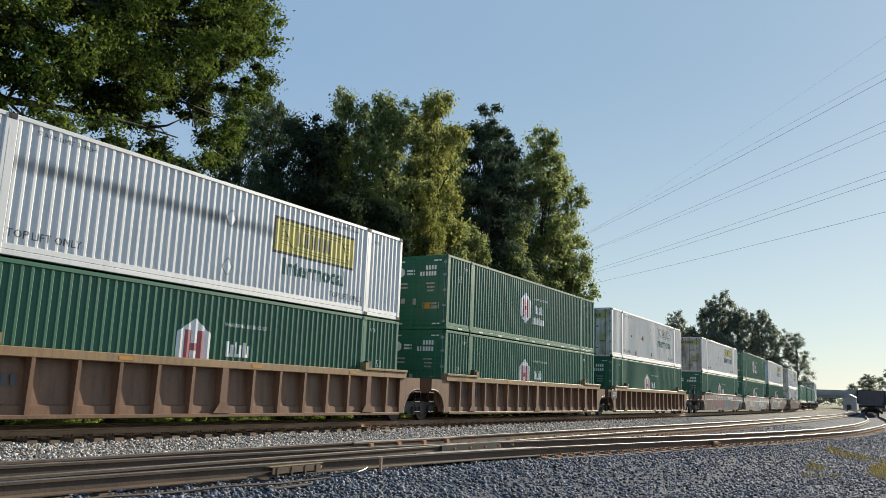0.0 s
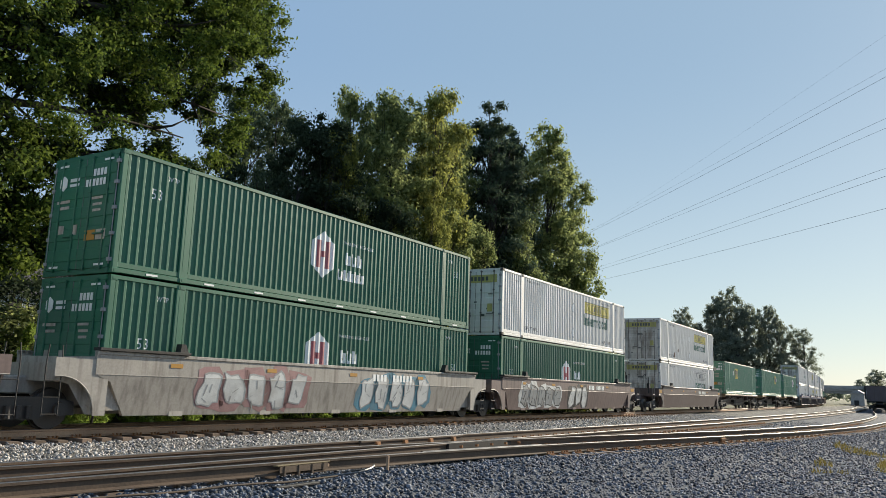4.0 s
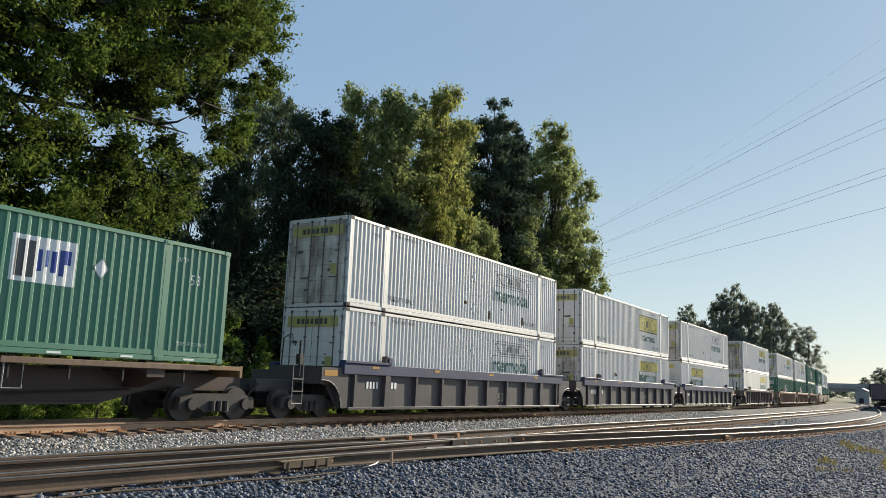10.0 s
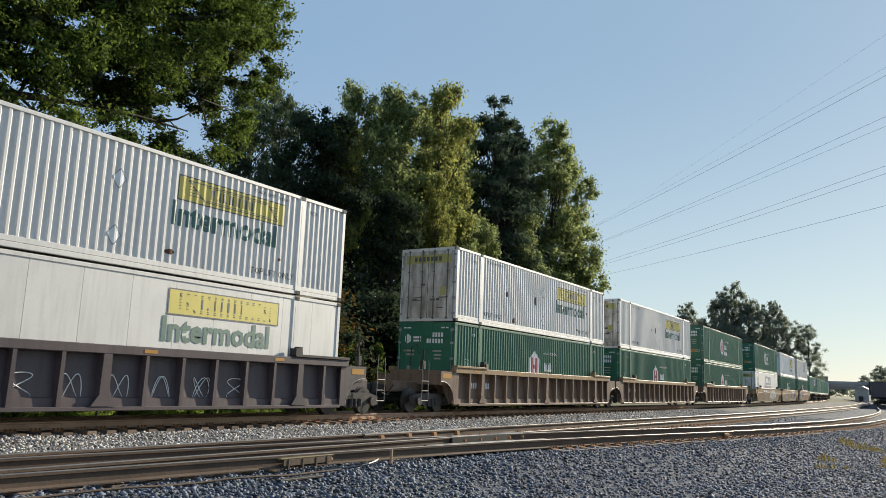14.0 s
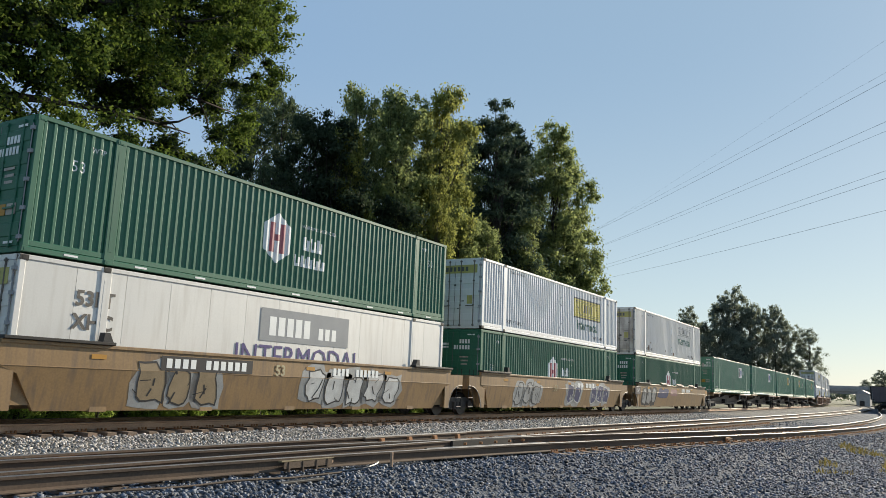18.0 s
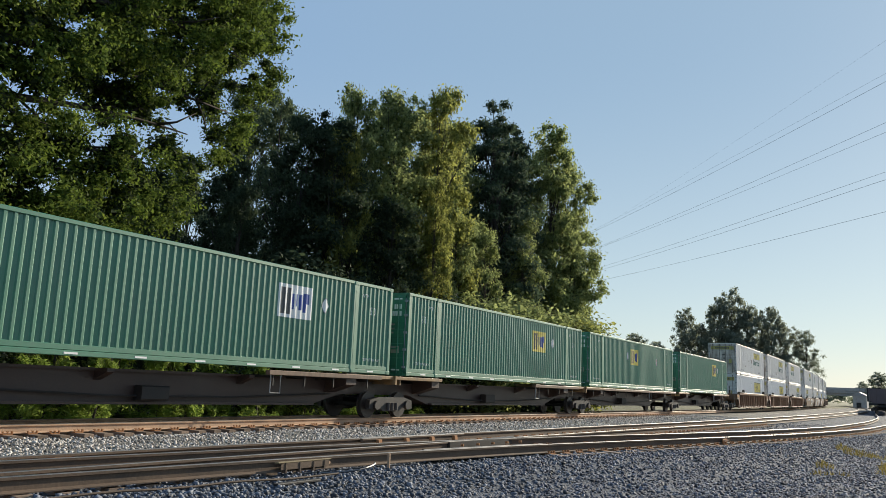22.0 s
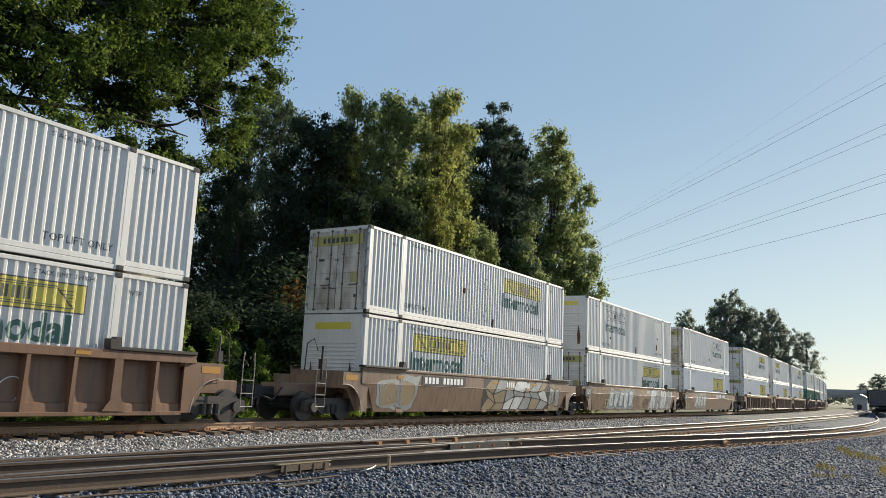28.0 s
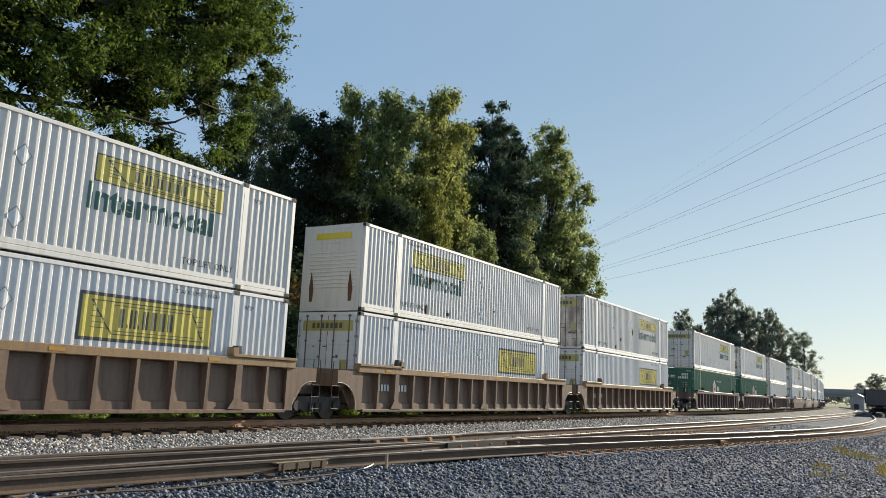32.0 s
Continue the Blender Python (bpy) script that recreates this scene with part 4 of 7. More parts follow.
def ribbed_car(paint, edge=None, deep=False):
    key = ("ribbed", paint.name, edge.name if edge else "", deep)

    def make():
        sill = Form()
        for y in (-1.56, 1.32):
            sill.box(-8.3, 8.3, y, y + 0.24, 1.32 if deep else 1.46, 1.66, 0.015)
        low = Form()
        for y in (-1.54, 1.32):
            low.box(-8.0, 8.0, y, y + 0.22, 0.24, 0.33, 0.012)
        sheet = Form()
        back = ((0.3, 0.10), (0.50, 0.11), (0.53, 0.16), (1.0, 0.20), (1.47, 0.23)) if not deep else ((0.3, 0.12), (1.4, 0.12))
        for sgn in (1, -1):
            ring = [(sgn * (-1.535 + d), z) for z, d in back] + [(sgn * (-1.535 + d + 0.02), z) for z, d in back[::-1]]
            sheet.prism(ring, 0, -8.05, 8.05)
        if not deep:
            for z in (1.405, 1.34):
                sheet.box(-8.0, 8.0, -1.335, -1.29, z, z + 0.022)
        post = Form()
        post.add([(-0.05, -1.55, 1.47), (0.05, -1.55, 1.47), (0.05, -1.25, 1.47), (-0.05, -1.25, 1.47), (-0.06, -1.535, 0.32), (0.06, -1.535, 0.32), (0.06, -1.37, 0.32), (-0.06, -1.37, 0.32)],
                 [(0, 1, 2, 3), (4, 7, 6, 5), (0, 4, 5, 1), (2, 6, 7, 3), (1, 5, 6, 2), (0, 3, 7, 4)])
        foot = Form().add([(-0.15, -1.556, 0.34), (0.15, -1.556, 0.34), (0.05, -1.556, 0.62), (-0.05, -1.556, 0.62), (-0.15, -1.54, 0.34), (0.15, -1.54, 0.34), (0.05, -1.54, 0.62), (-0.05, -1.54, 0.62)],
                          [(0, 1, 2, 3), (7, 6, 5, 4), (0, 4, 5, 1), (1, 5, 6, 2), (2, 6, 7, 3), (3, 7, 4, 0)])
        floor_f = Form()
        for x in (-6, -3, 0, 3, 6):
            floor_f.box(x - 0.2, x + 0.2, -1.36, 1.36, 0.26, 0.42)
        floor_f.box(-8.2, 8.2, -0.15, 0.15, 0.27, 0.40)
        lip = Form().box(-8.3, -5.9, -1.6, -1.36, 1.66, 1.74, 0.012).box(-6.05, -5.88, -1.6, -1.36, 1.7, 1.9)
        return dict(sill=sill.mesh("top_sill", edge or paint), low=low.mesh("bottom_sill", paint), sheet=sheet.mesh("side_sheet", paint), post=post.mesh("side_post", paint), floor=floor_f.mesh("cross_beam", paint), lip=lip.mesh("deck_plate", edge or STEEL_DARK), foot=foot.mesh("post_foot", paint))
    return cached(key, make)


def smooth_car(paint):
    def make():
        out = Form()
        rows = ((1.66, 8.35), (1.17, 8.35), (1.02, 7.95), (0.28, 7.45))
        for s in (1, -1):
            vs = []
            for dy in (0.0, 0.1):
                for z, x in rows:
                    vs += [(-x, s * (-1.52 + 0.2 * max(0.0, 1.17 - z) + dy), z), (x, s * (-1.52 + 0.2 * max(0.0, 1.17 - z) + dy), z)]
            fs = []
            for i in range(3):
                fs += [(2 * i, 2 * i + 2, 2 * i + 3, 2 * i + 1), (8 + 2 * i, 8 + 2 * i + 1, 8 + 2 * i + 3, 8 + 2 * i + 2), (2 * i, 8 + 2 * i, 10 + 2 * i, 2 * i + 2), (2 * i + 1, 2 * i + 3, 11 + 2 * i, 9 + 2 * i)]
            out.add(vs, fs + [(0, 1, 9, 8), (6, 14, 15, 7)])
        cap = Form()
        for y in (-1.55, 1.42):
            cap.box(-8.35, 8.35, y, y + 0.13, 1.60, 1.68, 0.012)
        for x in (-8.25, 7.3):
            cap.box(x, x + 0.95, -1.345, -1.315, 0.4, 1.5)
        crease = Form().box(-8.3, 8.3, -1.528, -1.44, 1.165, 1.185, 0.006)
        lip = Form().box(-8.35, -5.9, -1.62, -1.36, 1.68, 1.75, 0.012)
        floor_f = Form()
        for x in (-6, -3, 0, 3, 6):
            floor_f.box(x - 0.2, x + 0.2, -1.36, 1.36, 0.26, 0.42)
        floor_f.box(-8.2, 8.2, -0.15, 0.15, 0.27, 0.40)
        return dict(out=out.mesh("side_wall", paint), cap=cap.mesh("top_sill", paint), crease=crease.mesh("side_crease", paint), lip=lip.mesh("deck_plate", STEEL_DARK), floor=floor_f.mesh("cross_beam", paint))
    return cached(("smooth", paint.name), make)


def slant_y(z):
    return -1.52 + 0.2 * max(0.0, 1.17 - z)


def on_slant(name, rings, material, lift):
    """Painted outlines on the sloping side of a smooth well car."""
    me = bpy.data.meshes.new(name)
    bm = bmesh.new()
    for ring in rings:
        bm.faces.new([bm.verts.new((x, 0, z)) for x, z in ring])
    bmesh.ops.bisect_plane(bm, geom=bm.verts[:] + bm.edges[:] + bm.faces[:], plane_co=(0, 0, 1.17), plane_no=(0, 0, 1))
    for v in bm.verts:
        v.co.y = slant_y(v.co.z) - lift
    bm.to_mesh(me)
    bm.free()
    me.materials.append(material)
    return me


SPRAY = dict(
    tan=mat("tan_spray_paint", (0.30, 0.22, 0.13), 0.7, spread=0.25, bump=0.1),
    white=mat("white_spray_paint", (0.62, 0.62, 0.60), 0.7, spread=0.2, bump=0.1, dirt=(0.2, 0.15, 0.12), dirt_amount=0.5),
    blue=mat("blue_spray_paint", (0.07, 0.22, 0.30), 0.7, spread=0.3, bump=0.1, dirt=(0.2, 0.15, 0.12), dirt_amount=0.5),
    navy=mat("navy_spray_paint", (0.035, 0.045, 0.12), 0.7, spread=0.3, bump=0.1),
    pink=mat("pink_spray_paint", (0.34, 0.19, 0.185), 0.7, spread=0.3, bump=0.1, dirt=(0.2, 0.15, 0.12), dirt_amount=0.5),
    black=mat("black_spray_paint", (0.03, 0.028, 0.03), 0.7, spread=0.3, bump=0.1),
    silver=mat("silver_spray_paint", (0.33, 0.335, 0.33), 0.6, spread=0.25, bump=0.1, dirt=(0.2, 0.15, 0.12), dirt_amount=0.5))


def blob(rnd, x, z, w, hgt):
    """A swelling, leaning letter-like outline."""
    n, lean = 14, rnd.uniform(-0.25, 0.25)
    ring = []
    for k in range(n):
        a = 2 * math.pi * k / n
        r = 1 + rnd.uniform(-0.22, 0.16)
        dx, dz = math.copysign(abs(math.cos(a)) ** 0.6, math.cos(a)) * w / 2 * r, math.copysign(abs(math.sin(a)) ** 0.6, math.sin(a)) * hgt / 2 * r
        zz = min(1.58, max(0.31, z + dz))
        ring.append((x + dx + lean * (zz - z), zz))
    return ring


def strip(ring, shrink, cx, cz):
    """The outline of a ring as a band of quads."""
    inner = [(cx + (x - cx) * shrink, cz + (z - cz) * shrink) for x, z in ring]
    k = len(ring)
    return [[ring[i], ring[(i + 1) % k], inner[(i + 1) % k], inner[i]] for i in range(k)]


def stroke(x0, z0, x1, z1, w):
    d = math.hypot(x1 - x0, z1 - z0)
    nx, nz = -(z1 - z0) / d * w / 2, (x1 - x0) / d * w / 2
    return [(x0 + nx, z0 + nz), (x1 + nx, z1 + nz), (x1 - nx, z1 - nz), (x0 - nx, z0 - nz)]


def graffiti(th, seed, x0, x1, colours):
    """Sprayed swelling letters: a cloudy field, pale fills, dark outlines and strokes."""
    rnd = random.Random(seed)
    n = max(2, int((x1 - x0) / 0.8))
    field, inner, lines = [], [], []
    for k in range(n):
        x = x0 + (k + 0.5) * (x1 - x0) / n
        z, w, hgt = rnd.uniform(0.84, 0.96), (x1 - x0) / n, rnd.uniform(0.95, 1.15)
        field.append(blob(rnd, x, z, w * 1.3, hgt * 1.12))
        ring = blob(rnd, x, z, w * rnd.uniform(0.78, 0.95), hgt * 0.88)
        inner.append(ring)
        lines += strip(ring, 0.9, x, z)
        for _ in range(rnd.choice((1, 2, 2, 3))):
            a, c = x + rnd.uniform(-0.22, 0.22) * w, z + rnd.uniform(-0.3, 0.3) * hgt
            lines.append(stroke(a, c, a + rnd.uniform(-0.2, 0.2) * w, c + rnd.choice((-1, 1)) * rnd.uniform(0.15, 0.3) * hgt, 0.045))
        for _ in range(2):
            a, c = x + rnd.uniform(-0.5, 0.5) * w, z + rnd.uniform(-0.4, 0.4) * hgt
            lines.append(stroke(a, c, a + 0.3 * rnd.uniform(-1, 1), c + 0.12 * rnd.uniform(-1, 1), 0.02))
    lines = [[(x, min(1.6, max(0.3, z))) for x, z in q] for q in lines]
    part("graffiti_field", on_slant("graffiti_field", field, SPRAY[colours[2]], 0.004), th, colours[2] + " sprayed ground of graffiti")
    for ring in inner:
        part("graffiti_letter", on_slant("graffiti_letter", [ring], SPRAY[colours[1]], 0.007), th, colours[1] + " sprayed letter of graffiti")
    part("graffiti_outline", on_slant("graffiti_outline", lines, SPRAY[colours[0]], 0.010), th, colours[0] + " sprayed outline of graffiti")


def block_piece(th, seed, x0, x1, letters, tall=1.22):
    """A sprayed field of tall pale block letters that touch, with dark joints, notches and small rings."""
    rnd = random.Random(seed)
    z0, z1 = 0.34, 0.34 + tall
    part("graffiti_field", on_slant("graffiti_field", [[(x0 - 0.1, z0 - 0.02), (x1 + 0.08, z0), (x1 + 0.12, z1 - 0.05), (x0, z1)]], SPRAY["white"], 0.004), th, "white sprayed ground of graffiti")
    w = (x1 - x0) / letters
    for k in range(letters):
        a, b = x0 + w * k, x0 + w * (k + 1)
        lean = rnd.uniform(-0.12, 0.12)
        ring = [(a + 0.05, z0 + 0.03), (a + w * 0.36, z0 + 0.03), (a + w * 0.42, z0 + tall * 0.34), (a + w * 0.58, z0 + tall * 0.34), (b - w * 0.34, z0 + 0.04), (b - 0.05, z0 + 0.04),
                (b - 0.04 + lean, z1 - 0.06), (b - w * 0.32 + lean, z1 - 0.05), (a + w * 0.55, z1 - tall * 0.3), (a + w * 0.4 + lean, z1 - 0.05), (a + 0.04 + lean, z1 - 0.04)]
        part("graffiti_letter", on_slant("graffiti_letter", [ring], SPRAY["silver" if k % 2 else "white"], 0.007), th, "pale sprayed block letter of graffiti")
        lines = [stroke(*ring[j], *ring[(j + 1) % len(ring)], 0.035) for j in range(len(ring))]
        for _ in range(3):
            cx, cz, r = rnd.uniform(a + 0.15, b - 0.15), rnd.uniform(z0 + 0.15, z1 - 0.15), rnd.uniform(0.04, 0.075)
            pts = [(cx + r * math.cos(q), cz + r * 1.2 * math.sin(q)) for q in (2 * math.pi * j / 10 for j in range(10))]
            lines += strip(pts, 0.72, cx, cz)
        part("graffiti_outline", on_slant("graffiti_outline", lines, SPRAY["black"], 0.010), th, "black sprayed outline of graffiti")


def stone_wall(th, seed, x0, x1):
    """Sprayed wall of pale and tan stones with black joints."""
    rnd = random.Random(seed)
    n = int((x1 - x0) / 0.75)
    rows = (0.33, 0.72, 1.14, 1.56)
    grid = [[(x0 + (x1 - x0) * (k + (0.5 if j % 2 else 0) * 0.8) / n + rnd.uniform(-0.24, 0.24), min(1.56, max(0.33, z + (0 if j in (0, 3) else rnd.uniform(-0.19, 0.19))))) for k in range(n + 1)] for j, z in enumerate(rows)]
    part("graffiti_field", on_slant("graffiti_field", [[(x0 - 0.1, 0.32), (x1 + 0.5, 0.32), (x1 + 0.3, 1.57), (x0 - 0.2, 1.57)]], SPRAY["black"], 0.004), th, "black sprayed joints of graffiti")
    fills = dict(white=[], silver=[], tan=[])
    for j in range(3):
        for k in range(n):
            q = [grid[j][k], grid[j][k + 1], grid[j + 1][k + 1], grid[j + 1][k]]
            cx, cz = sum(p[0] for p in q) / 4, sum(p[1] for p in q) / 4
            ring = [(cx + (x - cx) * 0.88, cz + (z - cz) * 0.9) for x, z in q]
            mid = [((ring[i][0] + ring[(i + 1) % 4][0]) / 2 * 1.0, (ring[i][1] + ring[(i + 1) % 4][1]) / 2) for i in range(4)]
            cut = rnd.uniform(0.3, 0.6)
            ring = [p for i in range(4) for p in ((ring[i][0] + (mid[i][0] - ring[i][0]) * cut * 0.5, ring[i][1] + (mid[i][1] - ring[i][1]) * cut * 0.5), mid[i], (ring[(i + 1) % 4][0] + (mid[i][0] - ring[(i + 1) % 4][0]) * cut * 0.5, ring[(i + 1) % 4][1] + (mid[i][1] - ring[(i + 1) % 4][1]) * cut * 0.5))]
            fills[rnd.choice(("white", "silver", "silver", "tan", "tan"))].append(ring)
    for key, rings in fills.items():
        for ring in rings:
            part("graffiti_stone", on_slant("graffiti_stone", [ring], SPRAY[key], 0.007), th, key + " sprayed stone of graffiti")


def paint_patch(th, seed, x0, x1, z, hgt, key):
    """A ragged patch of paint over old graffiti."""
    rnd = random.Random(seed)
    ring = blob(rnd, (x0 + x1) / 2, z, x1 - x0, hgt)
    part("paint_patch", on_slant("paint_patch", [ring], SPRAY[key], 0.005), th, key + " patch of paint")


def side_flaps(th, places):
    """Tan steel flaps hinged on the top sill."""
    flap = cached("side_flap", lambda: Form().prism([(-1.60, 1.69), (-1.40, 1.80), (-1.38, 1.83), (-1.41, 1.83), (-1.62, 1.72)], 0, -0.7, 0.7).mesh("side_flap", CAR["sand"]))
    for x in places:
        part("side_flap", flap, th, "pale tan steel flap", pose(x, 0, 0))


def mark_bars(y, x0, z0, hgt, widths, material, gap=0.07):
    f = Form()
    x = x0
    for w in widths:
        if w > 0:
            f.box(x, x + w, y - 0.005, y, z0, z0 + hgt)
        x += abs(w) + gap
    return f.mesh("stencil_mark", material)


def well_car(style, paint_key, s, left, right, lead_l, lead_r, extra=(), edge=None, label="", sign_125=False, shift=0.0):
    """One unit; left and right: distance from its middle to the bogies' middles or the coupler ends."""
    paint = CAR[paint_key]
    th = tagged(new("well_car" if style != "spine" else "spine_car"), label, "freight car", group="cars of the freight train")
    if style == "ribbed":
        deep = paint_key == "grey"
        m = ribbed_car(paint, edge, deep)
        part("top_sill", m["sill"], th)
        part("bottom_sill", m["low"], th)
        part("side_sheet", m["sheet"], th)
        part("deck_plate", m["lip"], th)
        part("deck_plate", m["lip"], th, at=pose(0, 0, 0) @ Matrix.Diagonal((-1, 1, 1, 1)))
        part("cross_beam", m["floor"], th)
        if deep:
            for k in range(10):
                part("side_post", m["post"], th, at=pose(-7.7 + k * 15.4 / 9, 0, 0) @ Matrix.Diagonal((2.6 if k in (1, 8) else 1.0, 1, 1, 1)))
        else:
            for k in range(-7, 8):
                wide = k in (-6, 0, 6)
                post = part("side_post", m["post"], th, at=pose(1.03 * k, -0.004 if wide else 0, 0) @ Matrix.Diagonal((2.1 if wide else 0.85, 1, 1, 1)))
                if wide:
                    part("post_foot", m["foot"], post)
        if deep:
            part("lettering", text_mesh("53", 0.5, mat("beige_stencil", (0.40, 0.34, 0.26), 0.6, bump=0.05), False, 0.01), th, "faded beige number 53", pose(2.2, -1.422, 0.5))
        part("stencil_mark", cached(("mk1", paint_key), lambda: mark_bars(-1.425 if paint_key == "grey" else -1.36, -7.0, 0.9, 0.22, (0.1, 0.1, 0.1, 0.1, -0.4, 0.12, 0.12, 0.12), DECAL_WHITE if paint_key != "rust" else BLACK)), th, "faded bars of writing")
        for x in (-6.9, -3.2, 0.9, 5.1):
            part("reflector", cached(("mk2", paint_key), lambda: mark_bars(-1.562, 0, 1.52, 0.08, (0.36,), ORANGE_MARK)), th, "orange reflective patch", pose(x, 0, 0))
    elif style == "smooth":
        m = smooth_car(paint)
        part("side_wall", m["out"], th)
        part("top_sill", m["cap"], th)
        part("side_crease", m["crease"], th)
        part("deck_plate", m["lip"], th)
        part("deck_plate", m["lip"], th, at=pose(0, 0, 0) @ Matrix.Diagonal((-1, 1, 1, 1)))
        part("cross_beam", m["floor"], th)
        for x in (-6.4, -3.2, 0.4, 4.2):
            part("reflector", cached(("mk3",), lambda: on_slant("reflector", [[(0, 1.38), (0.36, 1.38), (0.36, 1.48), (0, 1.48)]], ORANGE_MARK, 0.012)), th, "orange reflective patch", pose(x, 0, 0))
        part("stencil_mark", cached(("mk4",), lambda: on_slant("stencil_mark", [[(x, 1.26), (x + 0.13, 1.26), (x + 0.13, 1.48), (x, 1.48)] for x in (1.6, 1.8, 2.0, 2.2, 2.7, 2.9, 3.1, 3.3, 3.5, 3.7)], DECAL_WHITE, 0.012)), th, "white bars of writing")
    else:
        def spine_mesh():
            f = Form().prism([(0.74, -left), (0.74, -6.6), (0.40, -5.2), (0.40, 5.2), (0.74, 6.6), (0.74, right), (1.16, right), (1.16, -left)], 1, -0.42, 0.42)
            f.box(-5.2, 5.2, -0.58, 0.58, 0.40, 0.46).box(-6.2, 6.2, -0.58, 0.58, 1.16, 1.22)
            for x in (-6.1, 6.1):
                f.prism([(-1.28, 1.05), (-0.3, 0.75), (0.3, 0.75), (1.28, 1.05), (1.28, 1.40), (-1.28, 1.40)], 0, x - 0.25, x + 0.25)
            for x in (-2.2, 2.2):
                f.prism([(-0.9, 1.14), (-0.3, 0.9), (0.3, 0.9), (0.9, 1.14), (0.9, 1.22), (-0.9, 1.22)], 0, x - 0.1, x + 0.1)
            return f.mesh("centre_sill", paint)
        part("centre_sill", spine_mesh(), th, "deep dark centre sill")
        full = label.endswith("full-length side deck")
        runner = cached(("runner", full), lambda: Form().box(-8.6 if full else 2.4, 8.6 if full else 7.6, -1.36, -1.2, 1.24, 1.37, 0.012).mesh("side_runner", CAR["taupe"]))
        part("side_runner", runner, th, "rusty weathered side deck")
        hanger = cached("runner_hanger", lambda: Form().box(-0.03, 0.03, -1.30, -0.4, 1.16, 1.24).box(-0.02, 0.02, -1.31, -1.27, 0.95, 1.24).mesh("hanger", STEEL_DARK))
        for x in ((-7.5, -5.9, -3.9, -2.0, 0.2, 2.2, 3.9, 5.9, 7.5) if full else (2.6, 3.9, 5.2, 6.9)):
            part("hanger", hanger, th, at=pose(x, 0, 0))
        part("step", cached("spine_step", lambda: Form().rod([(0, 0, 1.24), (0, 0, 0.75), (0.4, 0, 0.75), (0.4, 0, 1.24)], 0.018, 6).mesh("step", STEEL)), th, "steel step", pose(2.5, -1.3, 0))
        plat = cached("spine_platform", lambda: Form().box(-1.5, 1.5, -1.38, 1.3, 1.27, 1.38, 0.012).box(-1.5, -1.42, -1.38, 1.3, 1.1, 1.4).mesh("end_platform", CAR["tan"]))
        part("end_platform", plat, th, "weathered tan end platform", pose(-7.3, 0, 0))
        part("end_platform", plat, th, "weathered tan end platform", pose(7.3, 0, 0, 0, 0, 180))
        part("brake_pipe", cached("brake", lambda: Form().rod([(-6, -0.5, 0.75), (-2, -0.55, 0.6), (2, -0.55, 0.6), (6, -0.5, 0.75)], 0.03).box(-1.2, -0.4, -0.75, -0.45, 0.5, 0.85, 0.03).mesh("brake_pipe", STEEL_DARK)), th)
    if style != "spine":
        curve = [(0.30 + 0.82 * math.sin(a), 9.12 - 0.82 * math.cos(a)) for a in (math.pi / 2 * k / 8 for k in range(9))]
        panel = cached(("end_panel", paint_key), lambda: Form().prism([(0.30, 8.02), *curve, (1.12, 9.27), (1.5, 9.27), (1.5, 8.02)], 1, -1.5, -1.46).mesh("end_panel", paint))
        flange = cached(("arch_rim", paint_key), lambda: Form().rod([(x, -1.49, z) for z, x in curve] + [(9.27, -1.49, 1.12)], 0.018, 5).mesh("arch_rim", CAR["pale"]))
        turn = pose(0, 0, 0) @ Matrix.Diagonal((-1, 1, 1, 1))
        for sign, lead, reach in ((-1, lead_l, left), (1, lead_r, right)):
            here = pose(0, 0, 0) if sign > 0 else turn
            sheet = part("end_panel", panel, th, "arched steel end sheet", here)
            part("arch_rim", flange, sheet, "worn pale rim of the wheel arch")
            part("guide_block", cached("guide_block", lambda: Form().prism([(1.68, 5.9), (1.68, 6.2), (1.95, 6.16), (1.95, 6.04)], 1, -1.57, -1.38).mesh("guide_block", BOGIE_STEEL)), th, "dark container guide block", here)
            if lead:
                part("reflector", cached("end_mark", lambda: Form().box(-0.3, 0.3, -1.506, -1.5, 1.25, 1.42).mesh("reflector", ORANGE_MARK)), th, "orange reflective patch", pose(sign * 8.85, 0, 0))
    if sign_125:
        part("sign_plate", cached("sign_plate", lambda: Form().box(-9.0, -8.0, -1.585, -1.56, 1.02, 1.5, 0.006).mesh("sign_plate", CAR["slate"])), th)
        part("lettering", text_mesh("125T", 0.3, DECAL_WHITE, False), th, "white lettering", pose(-8.5, -1.585, 1.15))
    if style != "spine":
        car_end(th, paint, -1, lead_l, left)
        car_end(th, paint, 1, lead_r, right)
    bogie(th, -(left - (1.35 if lead_l else 0)) + shift)
    if lead_r:
        bogie(th, right - 1.35)
    for call, *rest in extra:
        call(th, *rest)
    MOVING.append((th, s, 0.0))
    return th


def chalk(th, seed, places):
    """Small chalk doodles on the panels between the posts."""
    rnd = random.Random(seed)
    for x in places:
        f = Form()
        pts = []
        (a, b), c = rnd.choice(((1, 1), (1, 2), (2, 1), (1, 1), (2, 3))), rnd.uniform(0, 0.9)
        for k in range(40):
            u = k / 39 * 2 * math.pi
            pts.append((x + 0.26 * math.sin(a * u + c), -1.365, 0.75 + 0.26 * math.cos(b * u)))
        f.rod(pts, 0.012, 4)
        part("chalk_drawing", f.mesh("chalk_drawing", DECAL_WHITE), th, "white chalk doodle")


BEIGE = mat("beige_lettering", (0.42, 0.36, 0.22), 0.6, bump=0.05)


def big_53(th, x=-5.5, size=0.72, z=0.42):
    part("lettering", text_mesh("53", size, BEIGE, False, 0.01), th, "beige number 53", pose(x, slant_y(z) - 0.014, z, 11.3 if z < 1.1 else 0, 0, 0))


